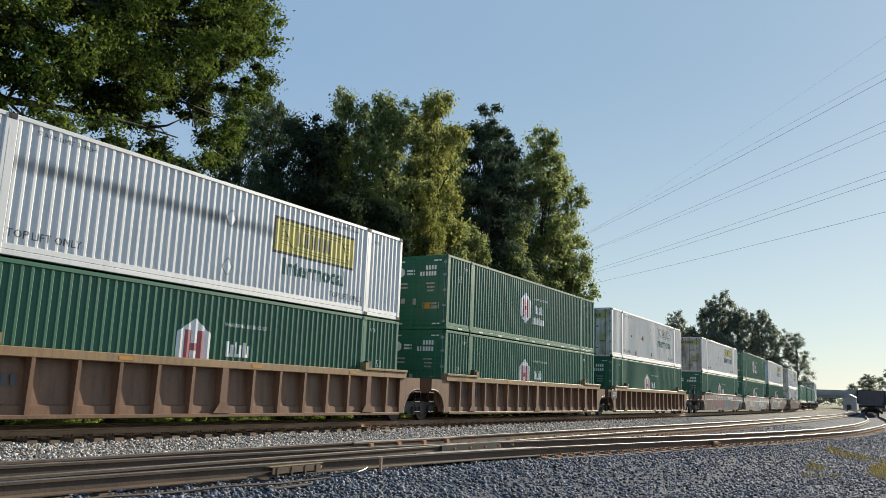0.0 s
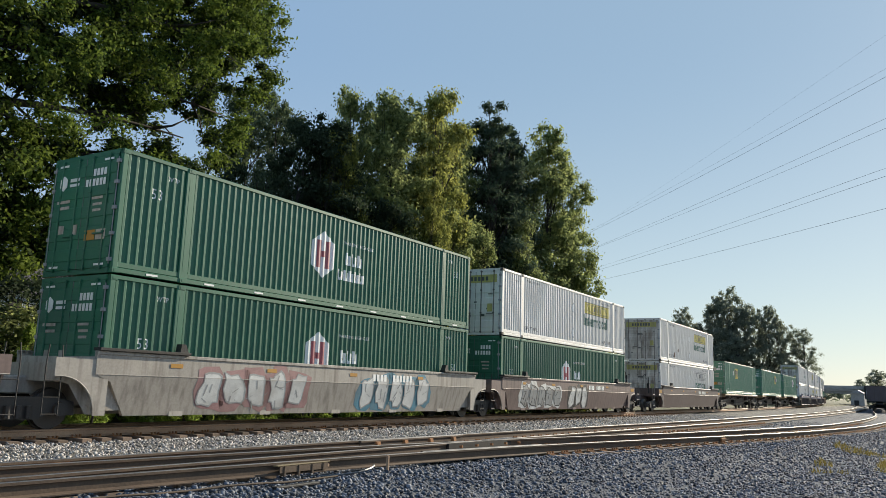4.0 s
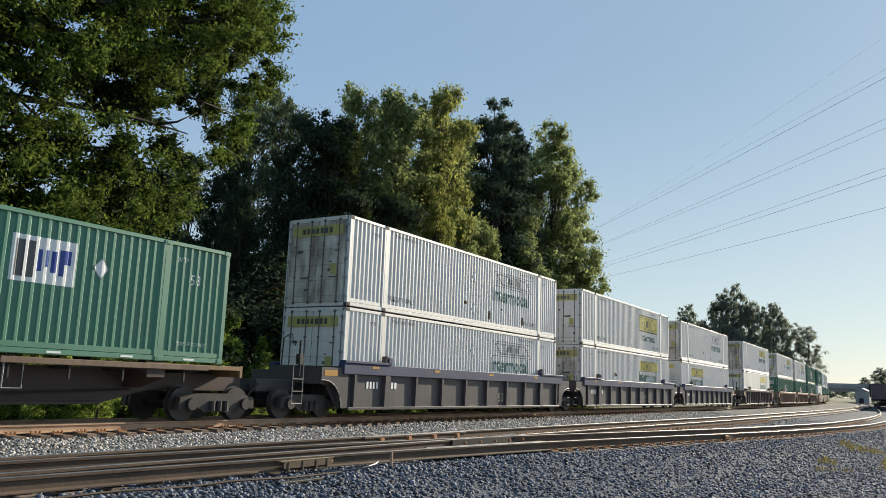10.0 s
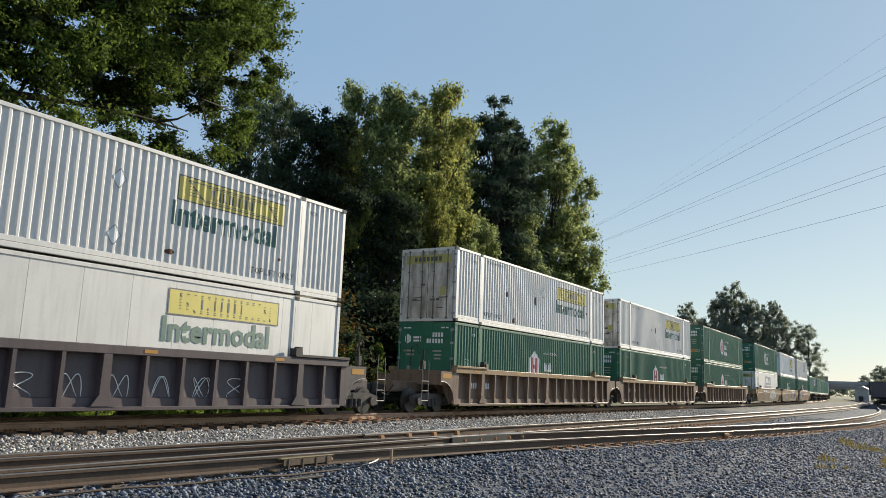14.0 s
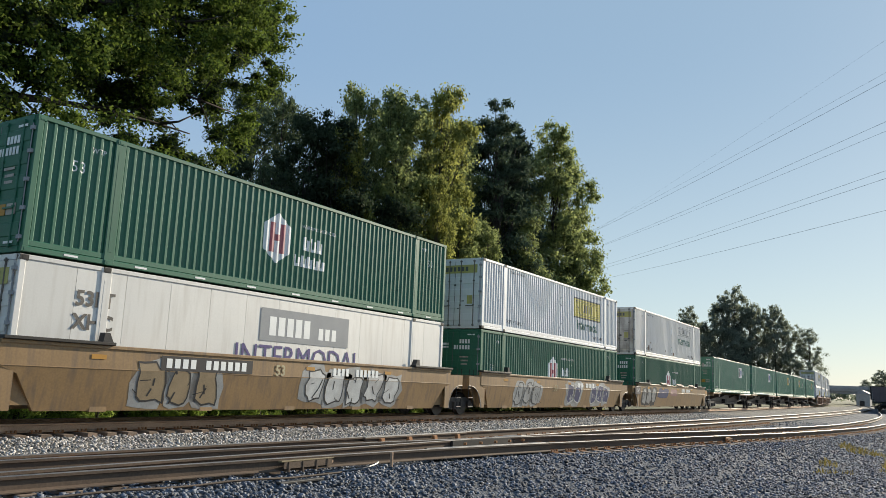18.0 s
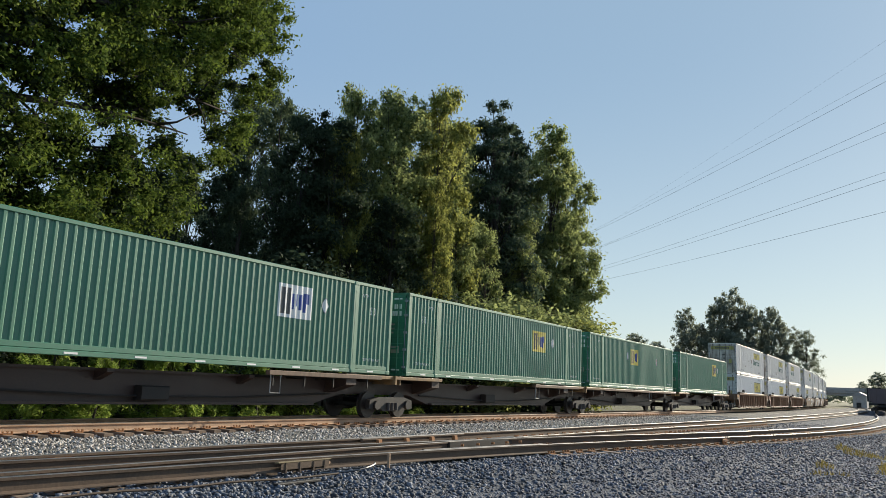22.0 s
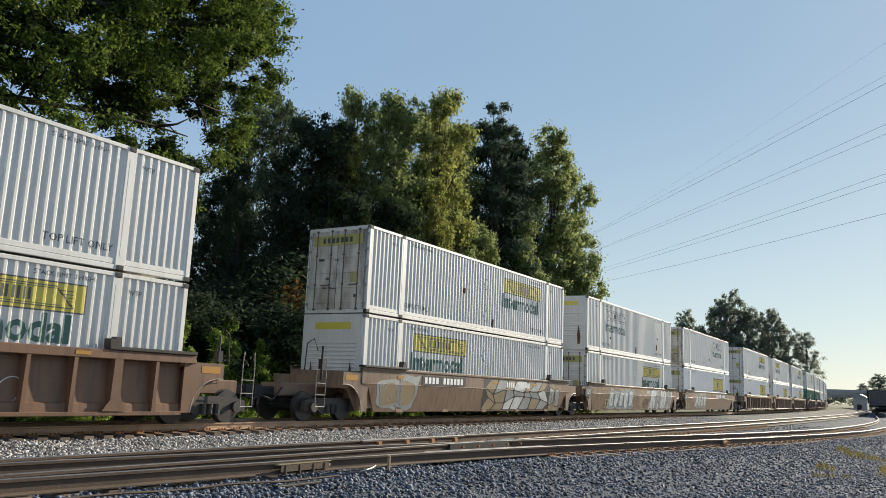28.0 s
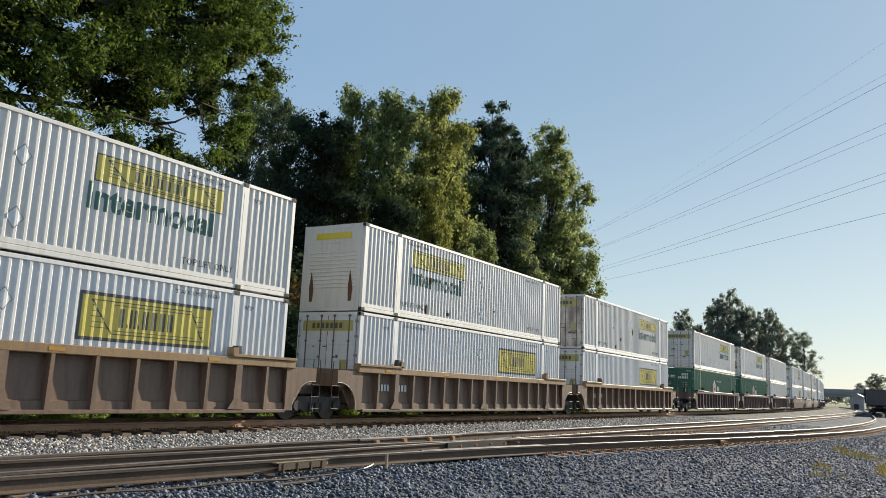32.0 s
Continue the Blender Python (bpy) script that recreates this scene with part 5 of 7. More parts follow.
def number_board(th, x0, x1, z=1.2):
    """Black painted board with white bars for the car's mark and number."""
    board = part("number_board", on_slant("number_board", [[(x0, z), (x1, z), (x1, z + 0.34), (x0, z + 0.34)]], SPRAY["black"], 0.013), th, "black number board")
    w = (x1 - x0 - 0.3) / 11
    rings = [[(x0 + 0.15 + w * k, z + 0.06), (x0 + 0.15 + w * (k + 0.68), z + 0.06), (x0 + 0.15 + w * (k + 0.68), z + 0.28), (x0 + 0.15 + w * k, z + 0.28)] for k in range(11) if k != 4]
    part("number_mark", on_slant("number_mark", rings, DECAL_WHITE, 0.017), board, "white bars of the number")


# ---------------------------------------------------------------- the freight train, unit by unit
LOW, SPINE = 0.50, 1.42
HIGH = LOW + TALL + 0.04


def jw(x, s, z, kind="yellow", end="doors", worn=False, cool=False, soot=False):
    """White container; kind tells its logo."""
    logos = [(placard, 0.0, 1.98), (placard, 0.0, 0.68)]
    if kind == "yellow":
        logos.append((yellow_logo, x, True, True, False, 1.36) if cool else (yellow_logo, x))
        label = "white corrugated container with yellow logo and green lettering"
    elif kind == "big":
        logos.append((yellow_logo, x, True, True, False, 1.4))
        label = "white corrugated container with bordered yellow logo and green lettering"
    elif kind == "box":
        logos.append((yellow_logo, x, True, False, False, 1.3))
        label = "white corrugated container with large yellow logo panel"
    elif kind == "faded":
        logos.append((outline_logo, x))
        label = "weathered white corrugated container with faded outlined logo"
    else:
        label = "plain white corrugated container"
    if soot:
        logos.append((soot_band,))
        label += ", soot band"
    if end != "doors":
        label += ", ribbed front wall"
    container(WHITE_COOL if kind == "box" or cool else WHITE, s, z, logos, end, label, worn)


def hub(s, z, upper=False, x=-0.88):
    container(GREEN, s, z, [(hub_logo, x, 0.85 if upper else 0.72)], "doors", "dark green corrugated container with white and red emblem")


def emp(s, x, colour, z=SPINE):
    container(GREEN_LIGHT, s, z, [(emp_logo, x, colour), (placard, x + (-1.45 if x < 0 else 1.35), 1.95)] + ([(placard, 4.25, 1.85, True)] if x == -0.4 else []), "doors", "green corrugated container with small square logo panel")


def van(s, z):
    container(WHITE, s, z, [(yellow_logo, 3.5, False, True, True, 1.98)], "doors", "smooth white panelled container with yellow logo panel", smooth_side=True)


PURPLE = mat("dark_purple_lettering", (0.07, 0.05, 0.19), 0.5, spread=0.1, bump=0.03)


def prime(th):
    part("logo_block", patch("prime", GREY_PAINT, (-1.9, 1.9, 0, 0.9), flat=True, lift=0.006), th, "grey logo block", pose(0.6, 0, 1.62))
    part("logo_mark", patch("primebars", DECAL_WHITE, *[(q, q + 0.26, 0.16, 0.68) for q in (-1.55, -1.2, -0.85, -0.5, -0.15)], *[(q, q + 0.2, 0.16, 0.5) for q in (0.5, 0.8, 1.1)], flat=True, lift=0.009), th, "white bars of the logo", pose(0.6, 0, 1.62))
    part("lettering", text_mesh("INTERMODAL", 0.86, PURPLE, False), th, "dark purple lettering", pose(0.5, FACE - 0.004, 0.92))
    part("lettering", text_mesh("53FT", 0.46, ROD_STEEL, False, 0.012), th, "dark grey lettering", pose(-6.3, FACE - 0.004, 2.0))
    part("lettering", text_mesh("XHC", 0.46, ROD_STEEL, False, 0.012), th, "dark grey lettering", pose(-6.3, FACE - 0.004, 1.5))


AT = {-1: -5, 0: 14.47, 1: 33.8, 2: 52.95, 3: 76.06, 4: 95.52, 5: 114.54, 6: 138.24, 7: 159.14, 8: 179.78, 9: 199.0, 10: 220.02, 11: 239.48, 12: 258.87, 13: 282.11, 14: 305.15, 15: 323.9, 16: 344.25, 17: 367.35, 18: 386.4, 19: 405.9, 20: 426.68, 21: 444.2, 22: 461.35, 23: 478.7, 24: 496.85, 25: 517.68, 26: 536.9, 27: 556.98, 28: 580.32, 29: 599.71, 30: 619.2, 31: 642.56, 32: 662.09, 33: 681.42, 34: 705.1, 35: 724.5, 36: 743.9, 37: 767.2, 38: 786.6, 39: 806.0, 40: 829.3, 41: 848.7, 42: 868.1, 43: 891.4, 44: 910.8, 45: 930.2}

# style, paint, units of one articulated set
SETS = [("ribbed", "rust", (-1, 0, 1, 2), "tan"), ("smooth", "mauve", (3, 4, 5), None), ("smooth", "brown", (6,), None), ("spine", "spine", (7,), None), ("spine", "spine", (8, 9), None),
        ("ribbed", "grey", (10, 11, 12), "navy"), ("ribbed", "slate", (13,), None), ("ribbed", "taupe", (14, 15, 16), "tan"), ("smooth", "tan", (17, 18, 19), None),
        ("spine", "spine", (20, 21, 22, 23, 24), None), ("ribbed", "rust", (25, 26, 27), None), ("smooth", "sand", (28, 29, 30), None), ("ribbed", "taupe", (31, 32, 33), "tan"),
        ("ribbed", "brown", (34, 35, 36), None), ("smooth", "mauve", (37, 38, 39), None), ("ribbed", "grey", (40, 41, 42), "navy"), ("ribbed", "rust", (43, 44, 45), None)]
WORDS = dict(rust="rust-brown", mauve="mauve-brown", brown="dark brown", spine="dark brown", grey="blue-grey", slate="dark grey", taupe="grey-brown", sand="sandy-brown", tan="tan")
PAINT_AT = {4: "pale", 27: "rust"}
ART = {3: [(graffiti, 3, -5.2, 0.5, ("black", "pink", "silver")), (graffiti, 33, 0.6, 2.5, ("navy", "blue", "silver")), (graffiti, 34, 5.4, 7.0, ("silver", "blue", "silver")), (big_53, -7.6)],
       4: [(graffiti, 4, -5.5, -1.5, ("silver", "white", "pink")), (graffiti, 44, 1.0, 5.0, ("silver", "white", "blue"))],
       5: [(graffiti, 5, -6.5, -2.0, ("black", "silver", "white")), (graffiti, 55, -1.0, 1.5, ("silver", "white", "black"))],
       13: [(chalk, 13, (-1.8, -0.7, 0.45, 1.6, 2.8, 3.9))], 27: [(chalk, 27, (-0.7, 2.4, 3.9))],
       17: [(graffiti, 17, -5.2, -2.7, ("black", "tan", "silver")), (graffiti, 177, 0.4, 5.1, ("black", "white", "silver")), (number_board, -4.6, -1.7), (big_53, -0.65, 0.4, 1.2)],
       18: [(graffiti, 18, -5.3, -2.7, ("black", "silver", "silver")), (graffiti, 188, 0.3, 2.2, ("white", "navy", "silver")), (graffiti, 189, 3.5, 6.2, ("white", "navy", "silver")), (big_53, -1.1, 0.4, 1.05)],
       19: [(graffiti, 19, -7.4, -4.5, ("black", "silver", "black")), (paint_patch, 191, -4.1, -1.8, 1.15, 0.7, "navy"), (paint_patch, 192, -1.2, 0.4, 1.2, 0.5, "pink"), (side_flaps, (-2.7, 1.1, 4.3))],
       28: [(number_board, -4.9, -1.85), (graffiti, 28, -7.4, -5.2, ("silver", "tan", "silver")), (stone_wall, 28, -0.2, 5.7), (graffiti, 288, 6.0, 7.3, ("black", "silver", "tan"))],
       29: [(graffiti, 29, -5.2, -1.0, ("blue", "white", "silver")), (paint_patch, 291, 0.2, 2.3, 0.95, 1.1, "tan"), (paint_patch, 292, 1.0, 2.4, 0.7, 0.6, "pink"), (block_piece, 299, 2.5, 7.2, 4), (big_53,)],
       30: [(graffiti, 30, -5.4, -2.0, ("black", "white", "silver")), (paint_patch, 301, -6.6, -5.4, 1.1, 0.5, "pink"), (number_board, 2.5, 5.1), (big_53, -7.3, 0.5)],
       38: [(graffiti, 38, -4.0, 3.6, ("black", "white", "blue"))]}

for style, paint_key, units, edge in SETS:
    for n, i in enumerate(units):
        lead_l, lead_r = n == 0, n == len(units) - 1
        left = (AT[i] - AT[units[n - 1]]) / 2 if not lead_l else (10.6 if style != "spine" else 9.6)
        right = (AT[units[n + 1]] - AT[i]) / 2 if not lead_r else (10.6 if style != "spine" else 9.6)
        side = dict(ribbed="ribbed steel side", smooth="smooth steel side", spine="open skeletal frame")[style]
        label = WORDS[paint_key] + (" spine car with " if style == "spine" else " double-stack well car with ") + side
        if i in (7, 23):
            label += " and full-length side deck"
        if i in ART:
            label += " and graffiti"
        well_car(style, PAINT_AT.get(i, paint_key), AT[i], left, right, lead_l, lead_r, ART.get(i, ()), CAR[edge] if edge else None, label, i in (2, 19, 29, 30), -1.6 if i == 9 else 0.0)

for i in (-1, 0, 3, 5, 14, 15, 18, 34, 35):
    jw(3.5, AT[i], HIGH, "yellow", worn=i in (3, 14, 15), cool=i in (0, 18), soot=i == 0)
    hub(AT[i], LOW)
for i in (1, 4, 16, 43, 44):
    hub(AT[i], HIGH, True, -1.1 if i == 16 else -0.88)
    hub(AT[i], LOW, False, -1.1 if i == 16 else -0.88)
for i in (2, 19):
    jw(3.5, AT[i], HIGH, "faded", worn=True)
    hub(AT[i], LOW)
jw(3.5, AT[6], HIGH, "yellow", worn=True), jw(3.5, AT[6], LOW, "faded", worn=True)
emp(AT[7], -2.7, YELLOW), emp(AT[8], 2.9, YELLOW), emp(AT[9], 3.0, DECAL_WHITE)
jw(3.5, AT[10], HIGH, "faded", worn=True), jw(3.5, AT[10], LOW, "faded")
jw(3.5, AT[11], HIGH, "big"), jw(3.5, AT[11], LOW, "yellow", worn=True)
jw(3.5, AT[12], HIGH, "faded", worn=True), jw(-3.4, AT[12], LOW, "yellow", "louvre")
jw(3.5, AT[13], HIGH, "yellow", worn=True), van(AT[13], LOW)
hub(AT[17], HIGH, True)
container(WHITE, AT[17], LOW, [(prime,)], "doors", "smooth white panelled container with grey logo block", smooth_side=True)
emp(AT[20], 3.2, DECAL_WHITE), emp(AT[21], 3.2, DECAL_WHITE), emp(AT[22], 2.95, YELLOW), emp(AT[23], -0.4, YELLOW), emp(AT[24], 3.1, YELLOW)
jw(3.5, AT[25], HIGH, "yellow", worn=True), jw(3.5, AT[25], LOW, "box")
jw(3.5, AT[26], HIGH, "yellow", worn=True), jw(3.5, AT[26], LOW, "box", worn=True)
jw(-3.4, AT[27], HIGH, "yellow"), jw(3.5, AT[27], LOW, "yellow")
jw(3.5, AT[28], HIGH, "yellow", worn=True), jw(-3.4, AT[28], LOW, "yellow", "louvre")
jw(-3.4, AT[29], HIGH, "faded", "louvre", worn=True), jw(3.5, AT[29], LOW, "yellow")
jw(3.5, AT[30], HIGH, "faded", worn=True), jw(3.5, AT[30], LOW, "box")
jw(3.5, AT[31], HIGH, "yellow"), jw(3.5, AT[31], LOW, "box")
jw(-3.4, AT[32], HIGH, "yellow", "louvre", worn=True), jw(3.5, AT[32], LOW, "box")
jw(3.5, AT[33], HIGH, "yellow", worn=True), jw(3.5, AT[33], LOW, "box")
for i in (36, 37, 38, 39, 40, 41, 42, 45):
    jw(3.5, AT[i], HIGH, "yellow" if i % 2 else "plain")
    jw(3.5, AT[i], LOW, "box" if i % 3 else "plain")


def run(t):
    """How far the train has come at t seconds."""
    return 19.051 * t + 0.023816 * t * t


def motions():
    for th, s, z in MOVING:
        rows = []
        for k in range(17):
            t = 2.0 * k
            x, y, a = on_line(s - run(t))
            rows.append((t, pose(x, y, z, 0, 0, math.degrees(a))))
        walk(th, rows)


# ---------------------------------------------------------------- trees
def raw_mesh(name, verts, quads, material):
    """A mesh from arrays of vertices (n, 3) and quads (m, 4)."""
    me = bpy.data.meshes.new(name)
    me.vertices.add(len(verts))
    me.vertices.foreach_set("co", np.ascontiguousarray(verts, dtype=np.float32).ravel())
    me.loops.add(quads.size)
    me.loops.foreach_set("vertex_index", np.ascontiguousarray(quads, dtype=np.int32).ravel())
    me.polygons.add(len(quads))
    me.polygons.foreach_set("loop_start", np.arange(0, quads.size, quads.shape[1], dtype=np.int32))
    me.update(calc_edges=True)
    me.materials.append(material)
    return me


def leaves(rng, centres, radii, per, size, material, droop=0.0, slim=0.55, squash=0.75):
    """Many small leaves in uneven clumps."""
    n = len(centres) * per
    c = np.repeat(np.asarray(centres), per, axis=0)
    r = np.repeat(np.asarray(radii), per)
    d = rng.normal(size=(n, 3))
    d /= np.linalg.norm(d, axis=1)[:, None]
    rad = np.minimum(np.abs(rng.normal(size=n)), 1.8) * 0.5 + 0.18 * rng.uniform(0, 1, n)
    p = c + d * (r * rad)[:, None] * (1, 1, squash)
    p[:, 2] -= droop * rng.uniform(0, 1, n) * r
    face = d * 0.5 + rng.normal(size=(n, 3)) * 0.6 + (0, 0, 0.5)
    face /= np.linalg.norm(face, axis=1)[:, None]
    a = np.cross(face, rng.normal(size=(n, 3)))
    a /= np.linalg.norm(a, axis=1)[:, None] + 1e-9
    b = np.cross(face, a)
    ln = (size * rng.uniform(0.6, 1.3, n))[:, None]
    v = np.stack([p - a * ln, p + b * ln * slim + face * ln * 0.18, p + a * ln, p - b * ln * slim + face * ln * 0.18], axis=1).reshape(-1, 3)
    return raw_mesh("crown", v, np.arange(4 * n).reshape(-1, 4), material)


def wood(rng, height, girth, tips, lean=(0, 0), first=0.3):
    """Tapered trunk with limbs that reach to the clumps."""
    f = Form()
    trunk = [Vector((lean[0] * u * u * height + 0.15 * math.sin(3 * u + height), lean[1] * u * u * height + 0.15 * math.cos(2.3 * u), height * u)) for u in (0, 0.04, 0.15, 0.3, 0.5, 0.7, 0.88, 1.0)]
    f.rod(trunk, [girth * k for k in (1.5, 1.1, 0.95, 0.8, 0.6, 0.38, 0.18, 0.05)], 8)
    for tip in tips:
        tip = Vector(tip)
        u = min(0.95, max(first, (tip.z / height) * rng.uniform(0.55, 0.85)))
        k = u * height
        i = max(j for j in range(len(trunk) - 1) if trunk[j].z <= k)
        w = (k - trunk[i].z) / (trunk[i + 1].z - trunk[i].z)
        start = trunk[i].lerp(trunk[i + 1], w)
        mid = start.lerp(tip, 0.5) + Vector((rng.uniform(-0.3, 0.3), rng.uniform(-0.3, 0.3), rng.uniform(-0.2, 0.5)))
        g = girth * (0.12 + 0.25 * (1 - u))
        f.rod([start, start.lerp(mid, 0.5) + Vector((0, 0, 0.1)), mid, mid.lerp(tip, 0.6), tip], [g, g * 0.8, g * 0.6, g * 0.35, g * 0.12], 5)
    return f.mesh("trunk", BARK, True)


def broad_tree(seed, height, spread, base=0.22, clumps=60, fine=1.0, lobes=22):
    """Crown clumps on billowing lobes, the lobes on an uneven egg shape."""
    rng = np.random.default_rng(seed)
    heads = []
    for k in range(lobes):
        u = (k + rng.uniform(0, 1)) / lobes
        wide = spread * math.sqrt(max(0.03, 1 - ((u - 0.40) / 0.62) ** 2)) * 0.72
        a = k * 2.4 + rng.uniform(-0.5, 0.5)
        r = wide * rng.uniform(0.35, 1.0)
        heads.append((r * math.cos(a), r * math.sin(a), height * (base + (0.93 - base) * u), spread * rng.uniform(0.28, 0.5) * (1 - 0.35 * u)))
    cs, rs = [], []
    for k in range(clumps):
        x, y, z, q = heads[k % lobes]
        d = rng.normal(size=3)
        d = d / np.linalg.norm(d) * q * rng.uniform(0.45, 1.08)
        cs.append((x + d[0], y + d[1], min(height, max(0.6, z + d[2] * 0.85))))
        rs.append(rng.uniform(0.6, 1.2) * (0.5 + spread * 0.24) * fine)
    return cs, rs, rng


def pine_tree(seed, height, spread, clumps=50):
    rng = np.random.default_rng(seed)
    cs, rs = [], []
    for k in range(clumps):
        u = 0.30 + 0.66 * rng.uniform(0, 1) ** 0.9
        u += 0.012 * math.sin(u * 80)          # loose whorls of limbs
        a = rng.uniform(0, 2 * math.pi)
        r = spread * max(0.03, 1.06 - u) ** 0.7 * math.sqrt(rng.uniform(0.03, 1.0))
        cs.append((r * math.cos(a), r * math.sin(a), height * u))
        rs.append(rng.uniform(0.8, 1.3) * (1.35 - 0.75 * u))
    return cs, rs, rng


SHAPES = {}


def shape(kind):
    """Trunk and crown meshes of a kind of tree, built once, about 10 m high (scaled for each)."""
    if kind in SHAPES:
        return SHAPES[kind]
    style, seed, leaf = kind
    if style == "broad":
        cs, rs, rng = broad_tree(seed, 20.0, 5.6, 0.10, 270, 0.6)
        SHAPES[kind] = (wood(rng, 18.5, 0.28, cs[::5]), leaves(rng, cs, rs, 105, 0.14, leaf))
    elif style == "slim":
        cs, rs, rng = broad_tree(seed, 20.0, 4.3, 0.06, 260, 0.6, 26)
        SHAPES[kind] = (wood(rng, 19, 0.2, cs[::5]), leaves(rng, cs, rs, 108, 0.13, leaf))
    elif style == "airy":
        cs, rs, rng = broad_tree(seed, 20.0, 7.6, 0.02, 520, 0.46, 26)
        keep = [i for i in range(len(cs)) if noise.noise((cs[i][0] * 0.3, cs[i][1] * 0.3, cs[i][2] * 0.3 + seed)) > -0.42]
        cs, rs = [cs[i] for i in keep], [rs[i] for i in keep]
        SHAPES[kind] = (wood(rng, 18.5, 0.24, cs[::4]), leaves(rng, cs, rs, 44, 0.23, leaf))
    elif style == "pine":
        cs, rs, rng = pine_tree(seed, 20.0, 4.8, 170)
        SHAPES[kind] = (wood(rng, 20.0, 0.26, cs[::2]), leaves(rng, cs, rs, 150, 0.16, leaf, slim=0.3, squash=0.55))
    elif style == "bush":
        cs, rs, rng = broad_tree(seed, 5.0, 2.4, 0.05, 44)
        SHAPES[kind] = (wood(rng, 4.2, 0.08, cs[::3], first=0.1), leaves(rng, cs, rs, 260, 0.085, leaf))
    else:
        rng = np.random.default_rng(seed)
        cs, rs = [], []
        for k in range(34):
            u = rng.uniform(0.08, 1.0)
            a = rng.uniform(0, 2 * math.pi)
            r = 0.85 * (1.05 - u) * rng.uniform(0.4, 1.1)
            cs.append((r * math.cos(a), r * math.sin(a), 3.2 * u))
            rs.append(0.26 * (1.2 - 0.7 * u))
        SHAPES[kind] = (wood(rng, 3.2, 0.05, cs[::2], first=0.05), leaves(rng, cs, rs, 110, 0.13, leaf, slim=0.16, squash=1.2))
    return SHAPES[kind]


TALL_OF = dict(airy=20.3, broad=20.5, slim=20.5, pine=20.8, bush=5.4, young=3.5)
TREE_WORDS = dict(airy="airy broadleaf tree", broad="tall broadleaf tree", slim="slim tall broadleaf tree", pine="tall dark pine tree", bush="dense shrub", young="young bright green pine")


def plant(style, seed, leaf, x, y, top, wide=1.0, label="", group="trees beside the railway", foot=None):
    trunk, crown = shape((style, seed, leaf))
    z = (ground_z(x, y) if foot is None else foot) - 0.1
    k = (top - z) / TALL_OF[style]
    th = tagged(new("tree" if style not in ("bush",) else "shrub"), label or TREE_WORDS[style] + " in the wood behind the tracks", "tree" if style != "bush" else "shrub", group)
    th.matrix_basis = pose(x, y, z, 0, 0, (seed * 67 + x * 31) % 360) @ Matrix.Diagonal((k * wide, k * wide, k, 1))
    part("trunk", trunk, th)
    part("crown", crown, th)
    return th


